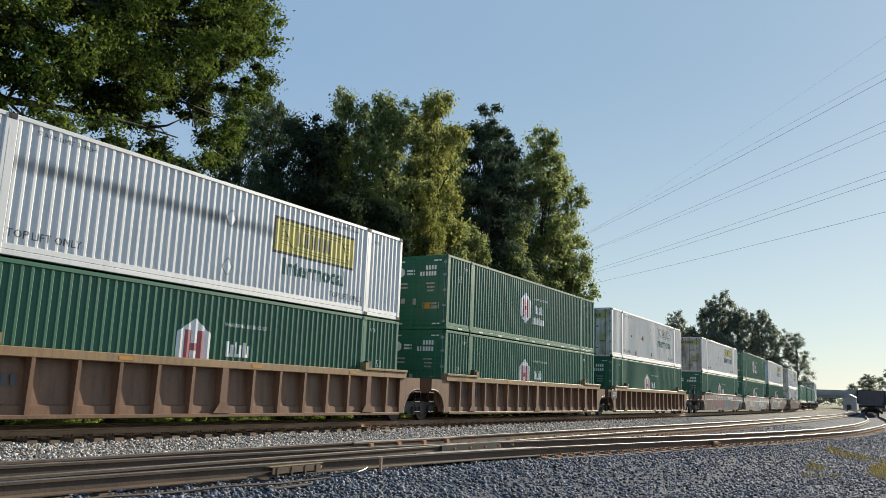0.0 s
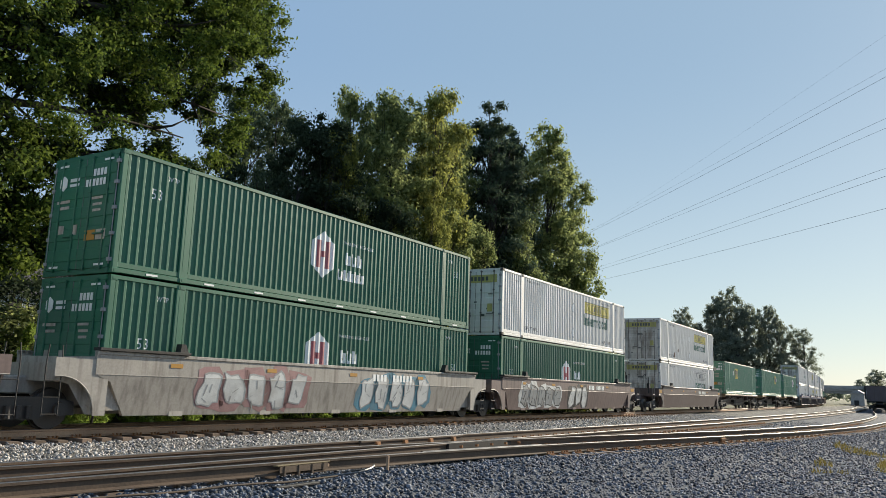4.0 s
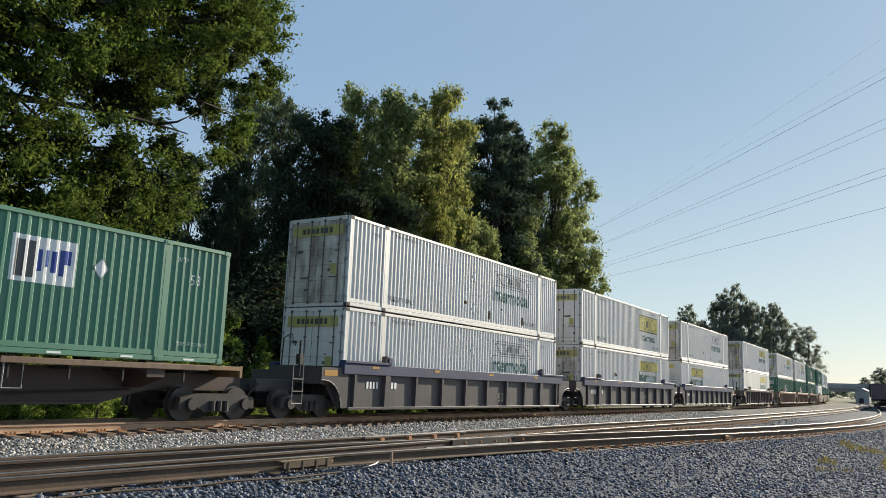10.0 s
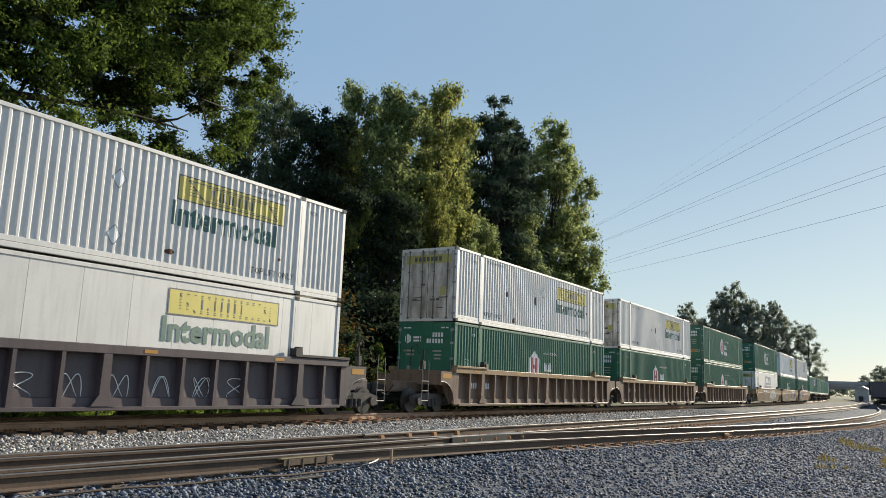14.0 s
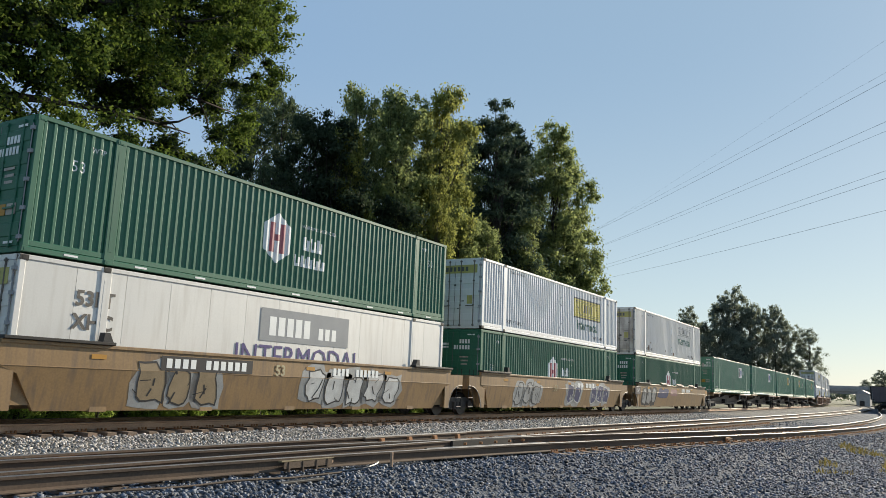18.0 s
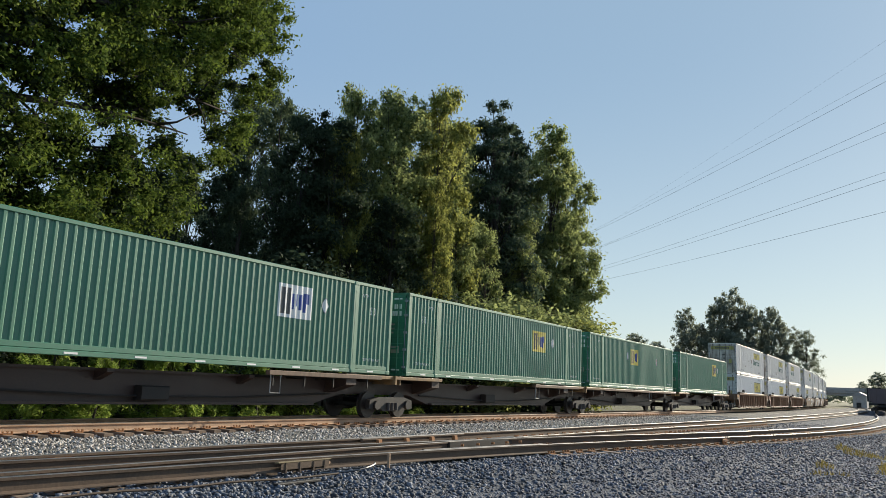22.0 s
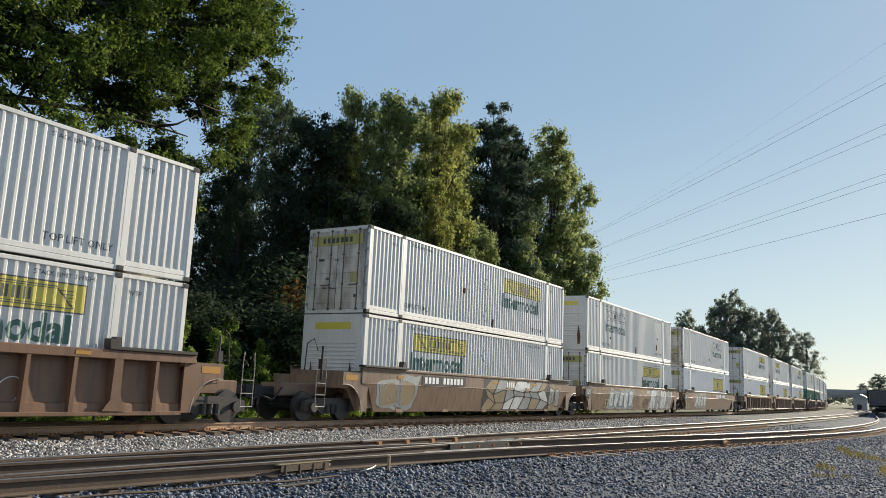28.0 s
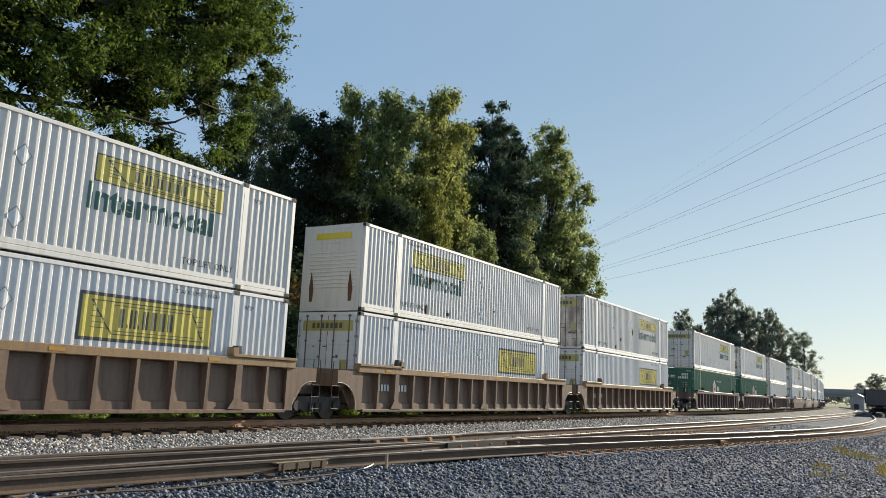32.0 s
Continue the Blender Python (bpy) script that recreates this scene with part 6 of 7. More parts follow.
# the great oak whose limbs reach in over the wood's edge
def great_oak():
    rng = np.random.default_rng(5)
    base = Vector((8.5, 24.5, ground_z(8.5, 24.5) - 0.1))
    cs, rs = [], []
    reach = lambda z: 3.0 + 13.0 * smooth(2.0, 11, z) * (1 - 0.1 * smooth(15, 24, z))
    for k in range(3300):
        z = rng.uniform(2.2, 24.0)
        dx = rng.uniform(-7, 1) if rng.uniform() < 0.08 else rng.uniform(0, 1) ** 0.9 * reach(z)
        dy = rng.normal() * 2.0
        y = 24.5 + dy
        r, zr = (8.5 + dx) / y, (z - 0.7) * 23 / y
        if r > 1.02 or zr < spline(((0.2, 2.6), (0.5, 3.9), (0.7, 5.8), (0.76, 6.4), (0.815, 7.2), (0.84, 8.8), (0.86, 9.3), (0.89, 9.5), (0.925, 10.5), (0.95, 12.4), (1.05, 13.9)), r):
            continue
        if 0.762 < r < 0.862 and 9.55 - 11 * max(0, r - 0.775) < zr < 10.85:
            continue
        if 0.865 < r < 0.915 and 11.2 < zr < 12.5:
            continue
        if r > 0.5 and (noise.noise((dx * 0.36, z * 0.42, 2.0)) < -0.3 or noise.noise((dx * 0.9, z * 1.1, dy * 0.5)) < -0.3):
            continue
        cs.append((dx, dy, z))
        rs.append(rng.uniform(0.4, 0.85))
    th = tagged(new("tree", None), "large oak with dark limbs and sunlit green leaves", "tree", "trees beside the railway")
    th.matrix_basis = Matrix.Translation(base)
    f = Form()
    f.rod([(0, 0, 0), (0.1, 0, 3), (0.3, 0.1, 8), (0.5, 0, 13), (0.6, 0.2, 19), (0.4, 0, 23)], [0.62, 0.5, 0.45, 0.36, 0.22, 0.08], 10)
    for z, l, up in ((6.5, 7, 0.5), (9.0, 10.5, 1.6), (10.2, 11, 1.8), (11.8, 12.5, 2.0), (13.5, 12, 2.6), (15.5, 11, 3.4), (17.5, 10, 4.0)):
        pts, g = [], 0.2
        y = rng.uniform(-1.5, 1.5)
        for k in range(9):
            u = k / 8
            pts.append((0.3 + l * u, y * u + 0.25 * math.sin(5 * u + z), z + up * u ** 1.3 + 0.35 * math.sin(4 * u + l) - 0.8 * u * u))
        f.rod(pts, [g * (1.02 - 0.9 * k / 8) for k in range(9)], 6)
        for k in (2, 3, 4, 5, 6, 7):
            p = Vector(pts[k])
            for _ in range(2):
                q = p + Vector((rng.uniform(0.5, 2.2), rng.uniform(-1.6, 1.6), rng.uniform(-1.3, 1.7)))
                m = p.lerp(q, 0.5) + Vector((0, 0, rng.uniform(-0.2, 0.35)))
                f.rod([p, m, q], [g * 0.32, g * 0.2, g * 0.06], 4)
    part("trunk", f.mesh("trunk", BARK, True), th, "dark trunk and spreading limbs")
    part("crown", leaves(rng, cs, rs, 230, 0.074, LEAF_OAK), th, "sunlit green leaves")
    # the crown's inner shade is painted: larger leaves in a shaded colour
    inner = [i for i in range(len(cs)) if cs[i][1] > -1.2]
    part("crown", leaves(rng, [cs[i] for i in inner], [rs[i] * 0.8 for i in inner], 60, 0.15, LEAF_DEEP_SHADE), th, "inner leaves with the shade of the crown in their colour")


great_oak()
# trees in the shaded depth of the wood carry shade in their leaf colour
for style, seed, leaf, x, y, top, wide in (
        ("broad", 1, LEAF_SHADE, 38.0, 40.0, 21.6, 0.70), ("broad", 7, LEAF_DEEP_SHADE, 30.0, 33.0, 13.6, 0.75), ("broad", 2, LEAF_SHADE, 36.6, 36.0, 20.4, 0.66), ("broad", 2, LEAF_DEEP_SHADE, 35.2, 32.4, 17.6, 0.72), ("slim", 3, LEAF_DEEP_SHADE, 36.0, 31.0, 18.2, 0.95),
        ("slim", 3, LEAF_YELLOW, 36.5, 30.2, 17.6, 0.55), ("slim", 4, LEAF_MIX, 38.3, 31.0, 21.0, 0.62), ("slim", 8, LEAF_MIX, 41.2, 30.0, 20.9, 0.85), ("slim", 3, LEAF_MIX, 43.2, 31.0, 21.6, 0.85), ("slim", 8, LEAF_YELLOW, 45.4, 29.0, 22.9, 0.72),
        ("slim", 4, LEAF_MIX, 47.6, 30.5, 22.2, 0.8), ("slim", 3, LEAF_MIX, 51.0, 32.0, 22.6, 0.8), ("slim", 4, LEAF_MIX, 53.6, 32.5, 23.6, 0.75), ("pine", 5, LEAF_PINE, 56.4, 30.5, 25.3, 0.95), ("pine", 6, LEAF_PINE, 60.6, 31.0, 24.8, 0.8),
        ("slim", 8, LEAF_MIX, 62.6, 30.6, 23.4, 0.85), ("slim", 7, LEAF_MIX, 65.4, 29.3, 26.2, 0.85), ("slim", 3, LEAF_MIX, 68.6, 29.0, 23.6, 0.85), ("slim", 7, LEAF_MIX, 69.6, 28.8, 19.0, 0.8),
        ("slim", 8, LEAF_MIX, 50.0, 27.6, 13.5, 0.75), ("slim", 8, LEAF_YELLOW, 42.6, 27.3, 15.0, 0.55), ("slim", 4, LEAF_MIX, 46.2, 27.8, 13.0, 0.8), ("slim", 4, LEAF_DEEP_SHADE, 39.0, 28.2, 13.0, 1.0), ("slim", 7, LEAF_MIX, 57.5, 28.0, 15.5, 0.8), ("slim", 7, LEAF_YELLOW, 62.4, 27.6, 11.5, 0.7), ("slim", 3, LEAF_MIX, 66.5, 27.6, 14.5, 0.8),
        ("broad", 1, LEAF_DEEP_SHADE, 28.8, 37, 13.0, 0.9), ("broad", 2, LEAF_DEEP_SHADE, 17.6, 38, 13.5, 1.0),
        ("broad", 7, LEAF_DEEP_SHADE, 24.0, 33, 9.5, 0.9), ("broad", 7, LEAF_DEEP_SHADE, 29.0, 31.0, 11.5, 0.7), ("broad", 2, LEAF_SHADE, 57.5, 35, 21.0, 0.8), ("broad", 1, LEAF_SHADE, 64.0, 33, 21.5, 0.7), ("broad", 1, LEAF_SHADE, 71.0, 34, 21.5, 0.7), ("broad", 2, LEAF_SHADE, 45.0, 36, 18.0, 0.9),
        ("broad", 7, LEAF_SHADE, 52.0, 44, 22.0, 1.0), ("broad", 1, LEAF_SHADE, 66.0, 44, 24.0, 0.9), ("broad", 2, LEAF_SHADE, 80.0, 44, 22.0, 0.9), ("broad", 7, LEAF_SHADE, 38.0, 46, 17.0, 1.0), ("broad", 1, LEAF_SHADE, 22.0, 48, 15.0, 1.1),
        ("broad", 2, LEAF_DEEP_SHADE, 29.0, 74, 17.0, 1.3), ("broad", 7, LEAF_DEEP_SHADE, 37.0, 76, 19.0, 1.3), ("broad", 1, LEAF_DEEP_SHADE, 45.0, 76, 19.0, 1.3), ("broad", 2, LEAF_DEEP_SHADE, 53.0, 75, 18.0, 1.3), ("broad", 7, LEAF_DEEP_SHADE, 28.5, 44, 11.0, 0.8)):
    plant(style, seed, leaf, x, y, top * 1.055, wide * 0.97)
# several shrubs have the same shade in their leaf colour
for k, (x, y, top, leaf) in enumerate((
        (27.5, 25.6, 5.6, LEAF_DEEP_SHADE), (30.2, 27.0, 6.4, LEAF_ORANGE), (35.0, 26.5, 6.8, LEAF_DEEP_SHADE), (39.5, 26.0, 7.2, LEAF_DEEP_SHADE), (42.0, 25.5, 6.5, LEAF_YELLOW), (45.8, 25.2, 7.6, LEAF_MIX),
        (49.0, 25.5, 6.6, LEAF_DEEP_SHADE), (53.0, 26.2, 8.5, LEAF_MIX), (57.0, 25.6, 8.0, LEAF_MIX), (61.0, 25.6, 8.0, LEAF_YELLOW), (65.0, 26.5, 8.5, LEAF_MIX), (66.2, 27.4, 7.0, LEAF_MIX), (67.2, 28.4, 8.0, LEAF_YELLOW),
        (23.5, 27.5, 5.0, LEAF_DEEP_SHADE), (20.0, 28.5, 4.5, LEAF_DEEP_SHADE), (16.5, 28.0, 4.2, LEAF_MIX), (13.0, 28.0, 4.0, LEAF_DEEP_SHADE), (18.0, 31.0, 6.0, LEAF_DEEP_SHADE), (28.0, 29.5, 7.0, LEAF_DEEP_SHADE), (33.0, 29.5, 8.5, LEAF_DEEP_SHADE), (12.0, 31.0, 6.0, LEAF_DEEP_SHADE))):
    plant("bush", 20 + k % 3, leaf, x, y, top, 1.25, "dense shrub with orange autumn leaves at the wood's edge" if leaf is LEAF_ORANGE else "dense green shrub at the wood's edge", "shrubs beside the railway")
for k, (x, y, top) in enumerate(((14.6, 24.6, 2.9), (15.8, 25.0, 3.3), (17.2, 24.4, 2.8), (18.4, 25.2, 3.8), (19.6, 24.6, 3.0), (21.0, 25.4, 4.1), (22.3, 24.7, 3.3), (23.6, 25.3, 4.3), (25.0, 24.8, 3.1), (26.4, 25.3, 3.9), (28.0, 24.5, 3.5), (30.5, 24.6, 3.9), (33.0, 24.4, 3.2), (36.0, 24.8, 3.6), (16.4, 23.6, 2.2), (20.3, 23.7, 2.4), (24.2, 23.8, 2.6))):
    plant("young", 30 + k % 3, LEAF_YOUNG, x, y, top, 1.0, "young bright green pine beside the railway", "young pines")
# distant trees beyond the bend, their leaf colour paled for haze
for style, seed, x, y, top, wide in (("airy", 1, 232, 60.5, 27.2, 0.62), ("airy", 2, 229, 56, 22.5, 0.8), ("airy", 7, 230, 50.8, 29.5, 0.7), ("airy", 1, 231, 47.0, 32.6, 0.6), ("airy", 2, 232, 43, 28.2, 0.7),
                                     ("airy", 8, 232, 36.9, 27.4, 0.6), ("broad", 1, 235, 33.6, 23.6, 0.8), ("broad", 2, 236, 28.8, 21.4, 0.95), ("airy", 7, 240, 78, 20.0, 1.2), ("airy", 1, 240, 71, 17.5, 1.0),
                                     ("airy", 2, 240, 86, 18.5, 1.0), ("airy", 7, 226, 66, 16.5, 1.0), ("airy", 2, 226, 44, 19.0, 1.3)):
    plant(style, seed, LEAF_HAZED, x, y, top, wide, "distant broadleaf tree beyond the bend of the track", "distant trees")


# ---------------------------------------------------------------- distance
# trees by the overpass, with haze in their leaf colour too
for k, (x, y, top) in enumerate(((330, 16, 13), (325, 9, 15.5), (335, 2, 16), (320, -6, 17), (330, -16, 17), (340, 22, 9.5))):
    plant("airy", (1, 2, 7)[k % 3], LEAF_HAZED, x, y, top, 1.1, "distant broadleaf tree beside the overpass", "distant trees")


def far_woods():
    """A low wooded skyline, far beyond the overpass, haze put into its leaf colour."""
    rng = np.random.default_rng(77)
    cs, rs = [], []
    for k in range(420):
        u = k / 420
        y = -150 + 420 * u
        x = 520 + 40 * math.sin(u * 9) + rng.uniform(-15, 15)
        top = 8 + 4 * math.sin(u * 23) + 2.5 * math.sin(u * 57)
        cs.append((x, y, rng.uniform(0.3, 1.0) * top))
        rs.append(rng.uniform(2.5, 4.5))
    ob = new("far_woods", leaves(rng, cs, rs, 60, 0.9, LEAF_HAZED))
    tagged(ob, "low wooded skyline far beyond the overpass", "woods", kind="stuff")


far_woods()


def overpass():
    th = tagged(new("overpass"), "grey concrete road overpass crossing the tracks far off", "bridge")
    part("deck", Form().prism([(-60, 4.6), (75, 4.6), (75, 5.6), (-60, 5.6)], 0, 330, 340).mesh("deck", CONCRETE), th)
    part("parapet", Form().box(329.7, 330.0, -60, 75, 5.4, 6.6).mesh("parapet", CONCRETE), th)
    part("parapet", Form().box(340.0, 340.3, -60, 75, 5.4, 6.6).mesh("parapet", CONCRETE), th)
    girder = Form().box(330.4, 330.9, -60, 75, 3.7, 4.6).mesh("girder", CONCRETE)
    for dx in (0.2, 3.0, 5.8, 8.4):
        part("girder", girder, th, at=pose(dx, 0, 0))
    pier = Form().box(334.4, 335.6, -0.5, 0.5, -1.0, 3.8, 0.1).mesh("pier", CONCRETE)
    for y in (12, 38, 55):
        part("pier", pier, th, at=pose(0, y, 0))
    part("abutment", Form().box(331, 340, -60, 4, -1.0, 4.6).mesh("abutment", CONCRETE), th)
    part("abutment", Form().box(331, 340, 58, 75, -1.0, 4.6).mesh("abutment", CONCRETE), th)


overpass()


def house():
    """A pale clapboard house on its lawn, seen between the leaves."""
    th = tagged(new("house"), "pale clapboard house behind the trees, grey roof", "house")
    x0, x1, y, z = 33.5, 42.5, 62.0, ground_z(38, 62)
    part("wall", Form().box(x0, x1, y, y + 8, z, z + 5.6).mesh("wall", mat("house_siding", (0.62, 0.66, 0.72), 0.7, spread=0.08, scale=0.6, bump=0.1)), th)
    board = Form().box(x0, x1, y - 0.03, y, 0, 0.03).mesh("board", DECAL_WHITE)
    for k in range(18):
        part("board", board, th, at=pose(0, 0, z + 0.3 + 0.3 * k))
    part("roof", Form().prism([(y - 0.5, z + 5.5), (y + 8.5, z + 5.5), (y + 4, z + 8.2)], 0, x0 - 0.4, x1 + 0.4).mesh("roof", CAR["slate"]), th, "grey shingle roof")
    for k, zz in ((1.2, 0.9), (4.2, 0.9), (7.0, 0.9), (1.2, 3.6), (4.2, 3.6), (7.0, 3.6)):
        win = part("window", Form().box(x0 + k, x0 + k + 1.0, y - 0.05, y - 0.02, z + zz, z + zz + 1.4).mesh("window", STEEL_DARK), th, "dark window")
        part("frame", Form().box(x0 + k - 0.08, x0 + k + 1.08, y - 0.07, y - 0.03, z + zz - 0.1, z + zz).mesh("frame", DECAL_WHITE), win)


house()


def shed(x, y, w, d, hgt, material, label):
    th = tagged(new("trackside_shed"), label, "building")
    z = -0.8
    part("wall", Form().box(x, x + d, y, y + w, z, z + hgt).mesh("wall", material), th)
    part("roof", Form().prism([(y - 0.3, z + hgt), (y + w + 0.3, z + hgt), (y + w / 2, z + hgt + 1.0)], 0, x - 0.3, x + d + 0.3).mesh("roof", GREY_PAINT), th)
    part("door", Form().box(x - 0.06, x, y + w * 0.4, y + w * 0.4 + 1.2, z, z + 2.1).mesh("door", STEEL_DARK), th)


shed(250, 15.5, 3.4, 8, 4.0, CONCRETE, "grey trackside shed with a grey roof beyond the bend")


def parked_hopper(x):
    """A dark open hopper wagon standing on the curved track."""
    y = y_third(x)
    a = math.atan2(y_third(x + 1) - y_third(x - 1), 2)
    th = tagged(new("hopper_wagon"), "dark open hopper wagon parked on the curved track", "freight car", "parked wagons")
    th.matrix_basis = pose(x, y, 0, 0, 0, math.degrees(a))
    body = Form().prism([(-1.3, 1.5), (-0.8, 1.0), (0.8, 1.0), (1.3, 1.5), (1.45, 3.0), (-1.45, 3.0)], 0, -6.2, 6.2)
    part("body", cached("hopper_body", lambda: body.mesh("body", CAR["slate"])), th)
    part("sill", cached("hopper_sill", lambda: Form().box(-7, 7, -0.4, 0.4, 0.8, 1.15).box(-7, -6.0, -1.4, 1.4, 1.0, 1.2).box(6.0, 7, -1.4, 1.4, 1.0, 1.2).mesh("sill", STEEL_DARK)), th)
    rib = cached("hopper_rib", lambda: Form().box(-0.06, 0.06, -1.58, 1.58, 1.4, 3.05).mesh("rib", STEEL_DARK))
    for k in range(9):
        part("rib", rib, th, at=pose(-6.1 + k * 1.525, 0, 0))
    part("ladder", cached("hopper_ladder", lambda: rail_form(0.45).mesh("ladder", STEEL)), th, at=pose(-6.9, 1.35, 0.6))
    for dx in (-5.2, 5.2):
        bogie(th, dx)


for x in (118, 133, 148, 163, 178):
    parked_hopper(x)

# ---------------------------------------------------------------- overhead wires
CABLE = mat("dark_cable", (0.05, 0.05, 0.055), 0.6, spread=0.1, bump=0.0)


def wire(high_near, high_far, sag, thick, shift):
    """A slack cable from beyond the wood across the tracks."""
    a, b = Vector((78.6 + shift, 29.7, high_far)), Vector((44.0 + shift, 1.15, high_near))
    pts = []
    for k in range(41):
        u = -0.35 + 2.6 * k / 40
        p = a.lerp(b, u)
        pts.append(p - Vector((0, 0, sag * 4 * 0.25 * max(0, u * (1 - u)))))
    f = Form().rod(pts, thick, 5)
    tagged(new("power_line", f.mesh("power_line", CABLE)), "thin dark overhead power line cable", "cable", "overhead cables")


for hn, hf, sag, thick, shift in ((19.6, 18.3, 0.6, 0.003, 0.0), (17.95, 18.6, 0.5, 0.005, 0.2), (17.45, 18.3, 0.7, 0.009, 0.0), (15.4, 16.5, 0.6, 0.008, 0.3), (14.8, 16.3, 0.6, 0.007, 0.0), (12.75, 14.15, 0.5, 0.008, 0.0), (12.4, 13.9, 0.5, 0.009, 0.2), (10.7, 12.75, 0.4, 0.009, 0.0)):
    wire(hn, hf, sag, thick, shift)


# ---------------------------------------------------------------- turnout fittings
frog_x = 15.8
turnout = tagged(new("turnout_frog"), "worn steel turnout frog between the rails", "railway fitting")
fy = y_second(frog_x) - GAUGE
part("casting", Form().prism([(14.3, -0.05), (15.6, -0.14), (17.3, -0.22), (17.3, 0.24), (15.6, 0.15), (14.3, 0.06)], 2, -0.175, -0.012).mesh("casting", STEEL_DARK), turnout, at=pose(0, fy, 0, 0, 0, 0))
part("point", Form().prism([(15.6, -0.02), (17.4, -0.17), (17.4, 0.17), (15.6, 0.02)], 2, -0.1, 0.001).mesh("point", RAIL_TOP), turnout, "polished point", pose(0, fy, 0))
for dx in (14.6, 15.2, 15.8, 16.4, 17.0):
    part("bolt", cached("frog_bolt", lambda: Form().rod([(0, 0, 0), (0, -0.06, 0)], 0.03, 6).mesh("bolt", PLATE)), turnout, at=pose(dx, fy - 0.12 - 0.07 * (dx - 14.3), -0.07))


def guard(x0, x1, line, side, label):
    th = tagged(new("guard_rail"), label, "railway fitting", "guard rails")
    me = rail_mesh("bar", line, [x0 + (x1 - x0) * k / 10 for k in range(11)], side, RAIL_DARK)
    part("bar", me, th)
    for k in range(4):
        x = x0 + (x1 - x0) * (k + 0.5) / 4
        part("brace", cached("brace", lambda: Form().prism([(-0.06, -0.175), (0.06, -0.175), (0.03, -0.03), (-0.03, -0.03)], 0, -0.06, 0.06).mesh("brace", PLATE)), th, at=pose(x, line(x) + side + (0.09 if side < 0 else -0.09), 0))


guard(13.2, 17.2, y_second, GAUGE - 0.13, "short guard rail inside the second track")
guard(12.2, 16.0, y_third, -GAUGE + 0.13, "short guard rail inside the turnout track")


def joint(x, line, side):
    th = tagged(new("rail_joint"), "rusty bolted joint bar on the rail", "railway fitting", "rail joints")
    y = line(x) + side
    part("bar", Form().box(x - 0.46, x + 0.46, y - 0.05, y - 0.012, -0.15, -0.045, 0.012).mesh("bar", PLATE), th)
    bolt = cached("joint_bolt", lambda: Form().rod([(0, -0.05, 0), (0, -0.085, 0)], 0.024, 6).mesh("bolt", RAIL_SIDE))
    for k in range(6):
        part("bolt", bolt, th, at=pose(x - 0.38 + 0.152 * k, y, -0.095))


joint(9.3, y_third, -GAUGE)
joint(6.4, y_second, GAUGE)
joint(24.5, y_third, -GAUGE)


def lubricator():
    """The bracket clamped beside the near rail."""
    x = 8.55
    y = y_third(x) - GAUGE - 0.14
    th = tagged(new("rail_bracket"), "ochre steel bracket clamped beside the near rail", "railway fitting")
    part("top_bar", Form().box(x, x + 1.15, y - 0.03, y + 0.06, -0.05, -0.03, 0.006).mesh("top_bar", mat("ochre_steel", (0.17, 0.125, 0.06), 0.7, spread=0.25, bump=0.2)), th, "ochre top bar")
    part("front_plate", Form().box(x + 0.05, x + 1.1, y - 0.03, y - 0.015, -0.14, -0.05).mesh("front_plate", RAIL_DARK), th)
    for dx in (0.15, 0.45, 0.75, 1.0):
        part("lug", cached("lug", lambda: Form().box(-0.02, 0.02, -0.04, 0.04, -0.19, -0.05, 0.006).mesh("lug", RAIL_DARK)), th, at=pose(x + dx, y, 0))


lubricator()


def rods():
    th = tagged(new("switch_rod"), "long rusty steel rod lying beside the near rail", "rod")
    pts = []
    for k in range(13):
        x = 3.6 + 5.6 * k / 12
        y = y_third(x) - GAUGE - 0.42 - 0.25 * k / 12
        pts.append((x, y, -0.185 + 0.012 * math.sin(k * 1.7)))
    part("bar", Form().rod(pts, 0.016, 6).mesh("bar", RAIL_DARK), th)
    x, y, z = pts[-2]
    part("lever", Form().box(x - 0.9, x - 0.05, y - 0.18, y - 0.08, -0.235, -0.2, 0.008).mesh("lever", STEEL_DARK), th, "flat dark lever")
    cable = tagged(new("bond_cable"), "loose looped bonding cable by the rail", "cable")
    pts = [(9.2 + 1.9 * u, y_third(9.2 + 1.9 * u) - GAUGE - 0.3 - 0.35 * math.sin(u * 5), -0.20 + 0.10 * math.sin(u * math.pi) ** 2) for u in (k / 16 for k in range(17))]
    part("lead", Form().rod(pts, 0.014, 5).mesh("lead", BLACK), cable)


rods()
# low marker post by the near rail
mk = tagged(new("marker_stake"), "short rusty stake in the ballast", "stake")
part("post", Form().box(-0.02, 0.02, -0.02, 0.02, -0.4, 0.02, 0.004).mesh("post", RAIL_SIDE), mk, at=pose(10.7, 7.55, 0))


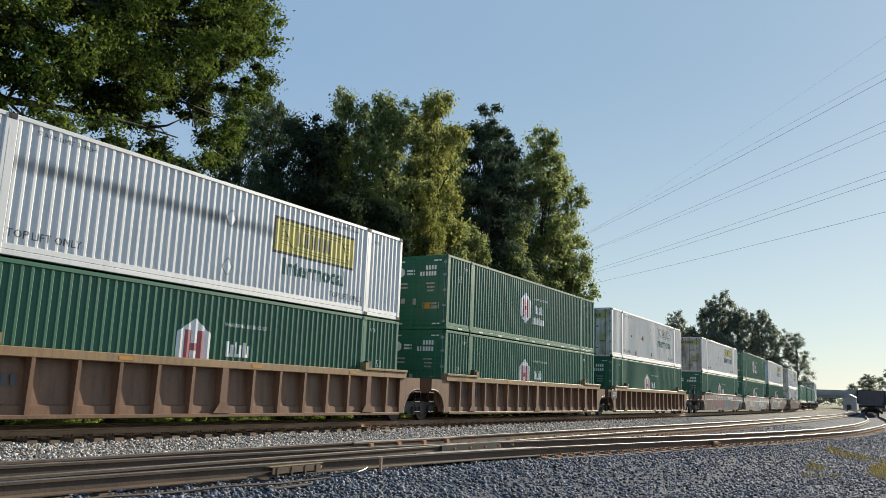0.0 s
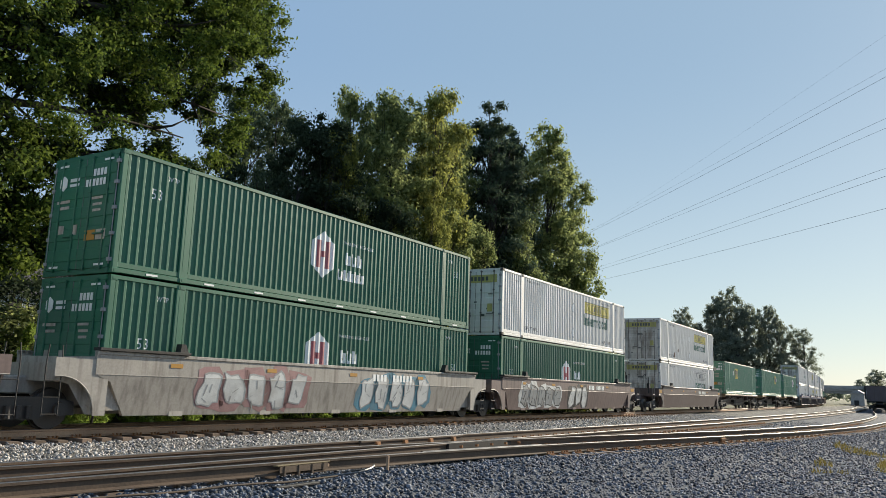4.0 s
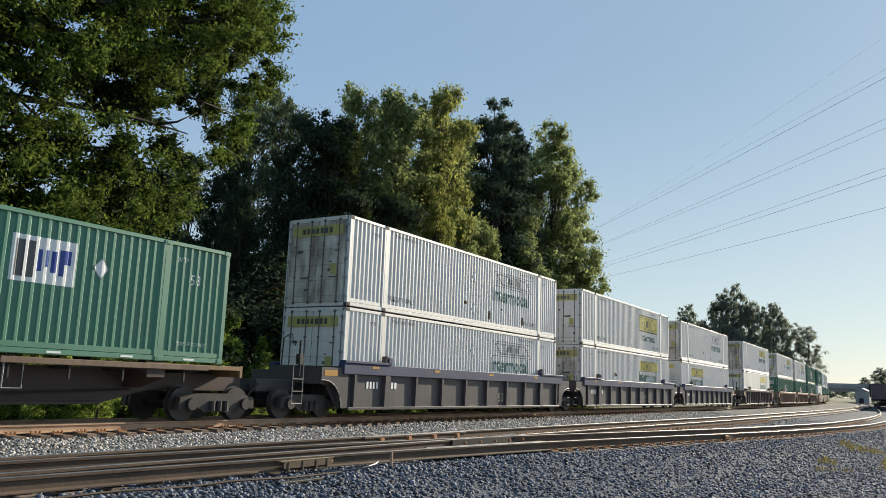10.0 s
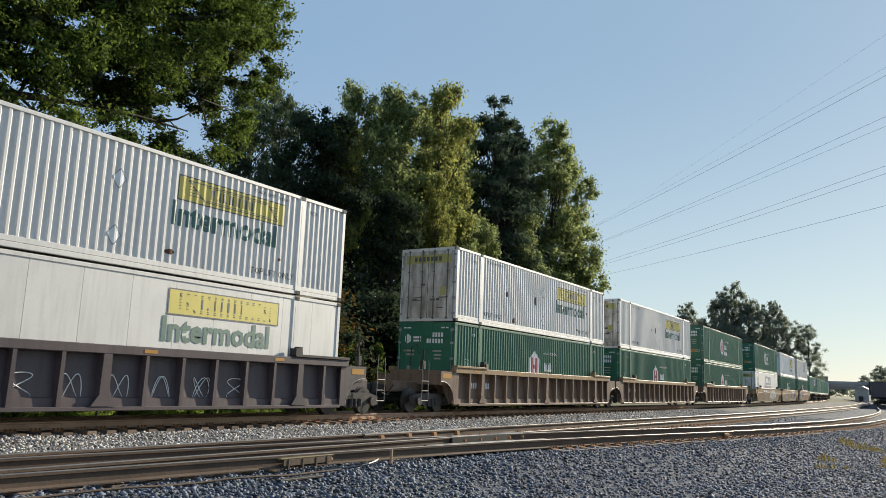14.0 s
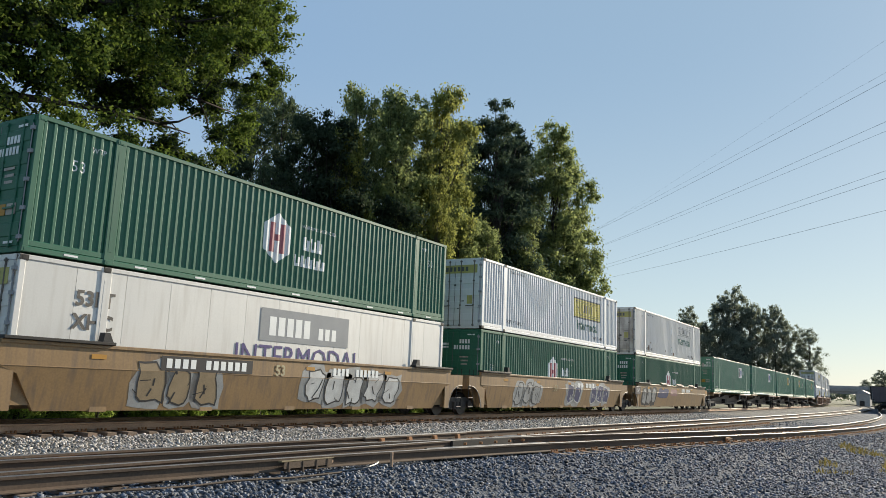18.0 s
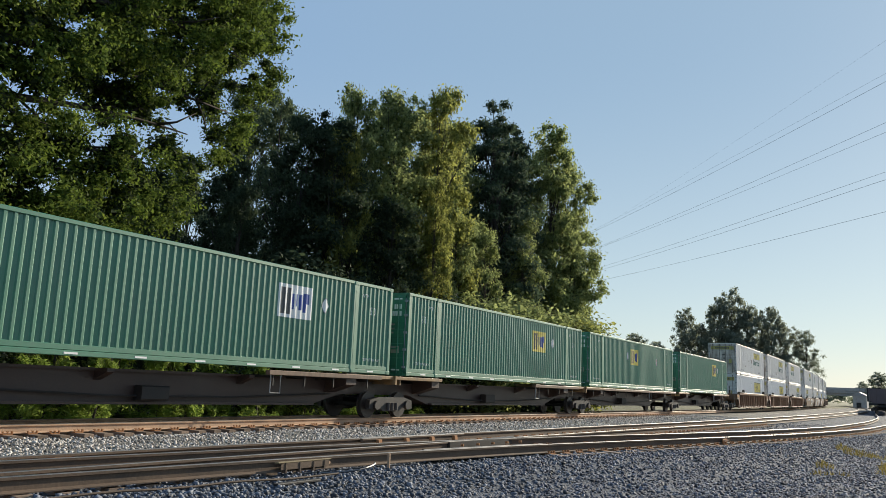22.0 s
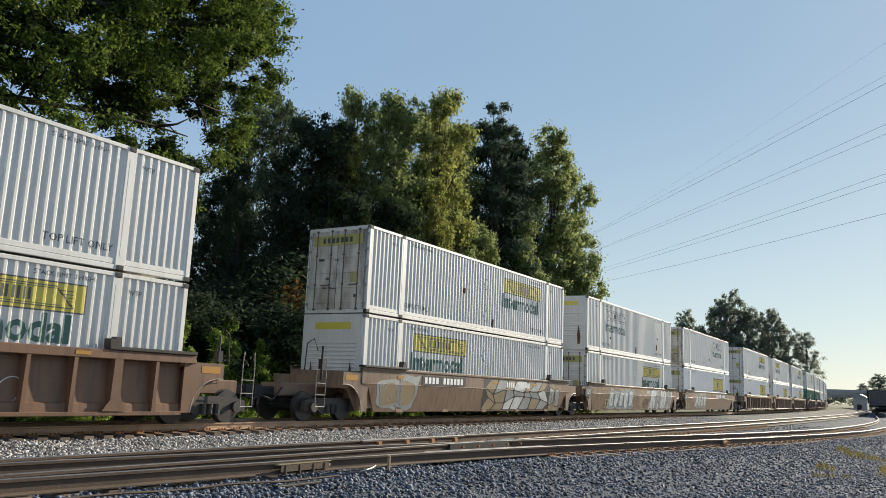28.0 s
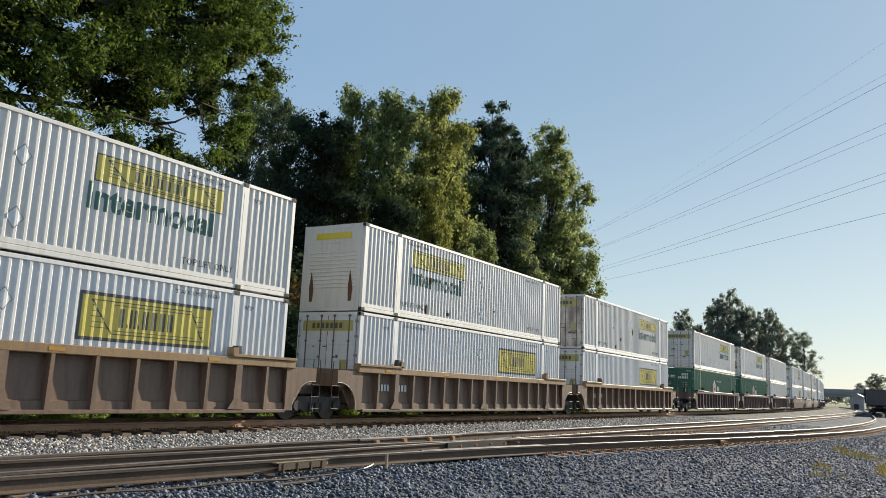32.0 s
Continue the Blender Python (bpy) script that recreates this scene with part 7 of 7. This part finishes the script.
# ---------------------------------------------------------------- ballast stones
def stones(name, count, place, lo, hi, material, label, seed):
    """Loose angular stones, each a cut and skewed block resting on the bed."""
    rng = np.random.default_rng(seed)
    xy = place(rng, count)
    n = len(xy)
    z = np.array([ground_z(x, y) for x, y in xy])
    block = np.array([(-1, -1, -1), (1, -1, -1), (1, 1, -1), (-1, 1, -1), (-0.7, -0.75, 1), (0.8, -0.6, 1), (0.65, 0.7, 1), (-0.75, 0.6, 1)], float)
    v = block[None] * rng.uniform(0.55, 1.25, (n, 8, 3))
    size = rng.uniform(lo, hi, n) * rng.uniform(0.6, 1.25, n)
    ax = rng.normal(size=(n, 3))
    ax /= np.linalg.norm(ax, axis=1)[:, None]
    ang = rng.uniform(0, 6.28, n)
    c, s = np.cos(ang)[:, None, None], np.sin(ang)[:, None, None]
    dot = np.einsum("nij,nj->ni", v, ax)[:, :, None]
    v = v * c + np.cross(ax[:, None, :], v) * s + ax[:, None, :] * dot * (1 - c)
    v *= size[:, None, None] * np.array([1, 1, 0.8])
    v += np.stack([xy[:, 0], xy[:, 1], z + size * rng.uniform(-0.2, 0.7, n)], axis=1)[:, None, :]
    q = np.array([(0, 3, 2, 1), (4, 5, 6, 7), (0, 1, 5, 4), (1, 2, 6, 5), (2, 3, 7, 6), (3, 0, 4, 7)])
    quads = (np.arange(n) * 8)[:, None, None] + q[None]
    tagged(new(name, raw_mesh(name, v.reshape(-1, 3), quads.reshape(-1, 4), material)), label, "stones", kind="stuff")


def clear_of_rails(x, y):
    for line in (y_main, y_second, y_third):
        d = abs(abs(y - line(x)) - GAUGE)
        if d < (0.24 if line is y_main else 0.12):
            return False
    return True


def between_tracks(rng, count):
    x = 4 + 60 * rng.uniform(0, 1, count) ** 1.6
    y = rng.uniform(10.4, 17.6, count)
    return np.array([(a, b) for a, b in zip(x, y) if clear_of_rails(a, b)])


def near_side(rng, count):
    x = 3 + 52 * rng.uniform(0, 1, count) ** 1.5
    w = rng.uniform(0, 1, count)
    out = []
    for a, u in zip(x, w):
        y3 = y_third(a)
        b = y3 + 0.7 - u ** 1.3 * 9.5
        if clear_of_rails(a, b) and b > -2.5:
            out.append((a, b))
    return np.array(out)


def in_turnout(rng, count):
    x = 3 + 50 * rng.uniform(0, 1, count) ** 1.4
    out = []
    for a, u in zip(x, rng.uniform(0, 1, count)):
        lo, hi = y_third(a) - 0.6, y_second(a) + 1.2
        b = lo + (hi - lo) * u
        if clear_of_rails(a, b):
            out.append((a, b))
    return np.array(out)


stones("ballast_stones_pale", 48000, between_tracks, 0.014, 0.031, STONE_PALE, "pale crushed ballast stones between the tracks", 11)
stones("ballast_stones_blue", 98000, near_side, 0.012, 0.031, STONE_BLUE, "blue-grey crushed ballast stones beside the near rail", 12)
stones("ballast_stones_mixed", 8000, in_turnout, 0.016, 0.032, STONE_BLUE, "dark ballast stones between the turnout rails", 13)


def tuft_field(name, count, x0, x1, y0, y1, size, material, label, seed):
    rng = np.random.default_rng(seed)
    x, y = rng.uniform(x0, x1, count), rng.uniform(y0, y1, count)
    keep = [noise.noise((a * 0.55, b * 0.7, 9.0)) > 0.05 for a, b in zip(x, y)]
    x, y = x[keep], y[keep]
    n = len(x)
    z = np.array([ground_z(a, b) for a, b in zip(x, y)])
    p = np.stack([x, y, z], axis=1)
    a = rng.uniform(0, 6.28, n)
    side = np.stack([np.cos(a), np.sin(a), np.zeros(n)], axis=1) * 0.012
    tip = np.stack([rng.normal(size=n) * 0.35, rng.normal(size=n) * 0.35, np.ones(n)], axis=1) * (size * rng.uniform(0.4, 1.2, n))[:, None]
    v = np.stack([p - side, p + side, p + side * 0.3 + tip, p - side * 0.3 + tip], axis=1).reshape(-1, 3)
    tagged(new(name, raw_mesh(name, v, np.arange(4 * n).reshape(-1, 4), material)), label, "grass", kind="stuff")


tuft_field("dry_grass", 3200, 22, 31, 0.3, 2.8, 0.13, GRASS, "sparse yellow dry grass in the gravel", 21)
tuft_field("trackside_weeds", 2600, 4, 60, 23, 27, 0.2, LEAF_MIX, "green weeds and grass beyond the main track", 22)


motions()
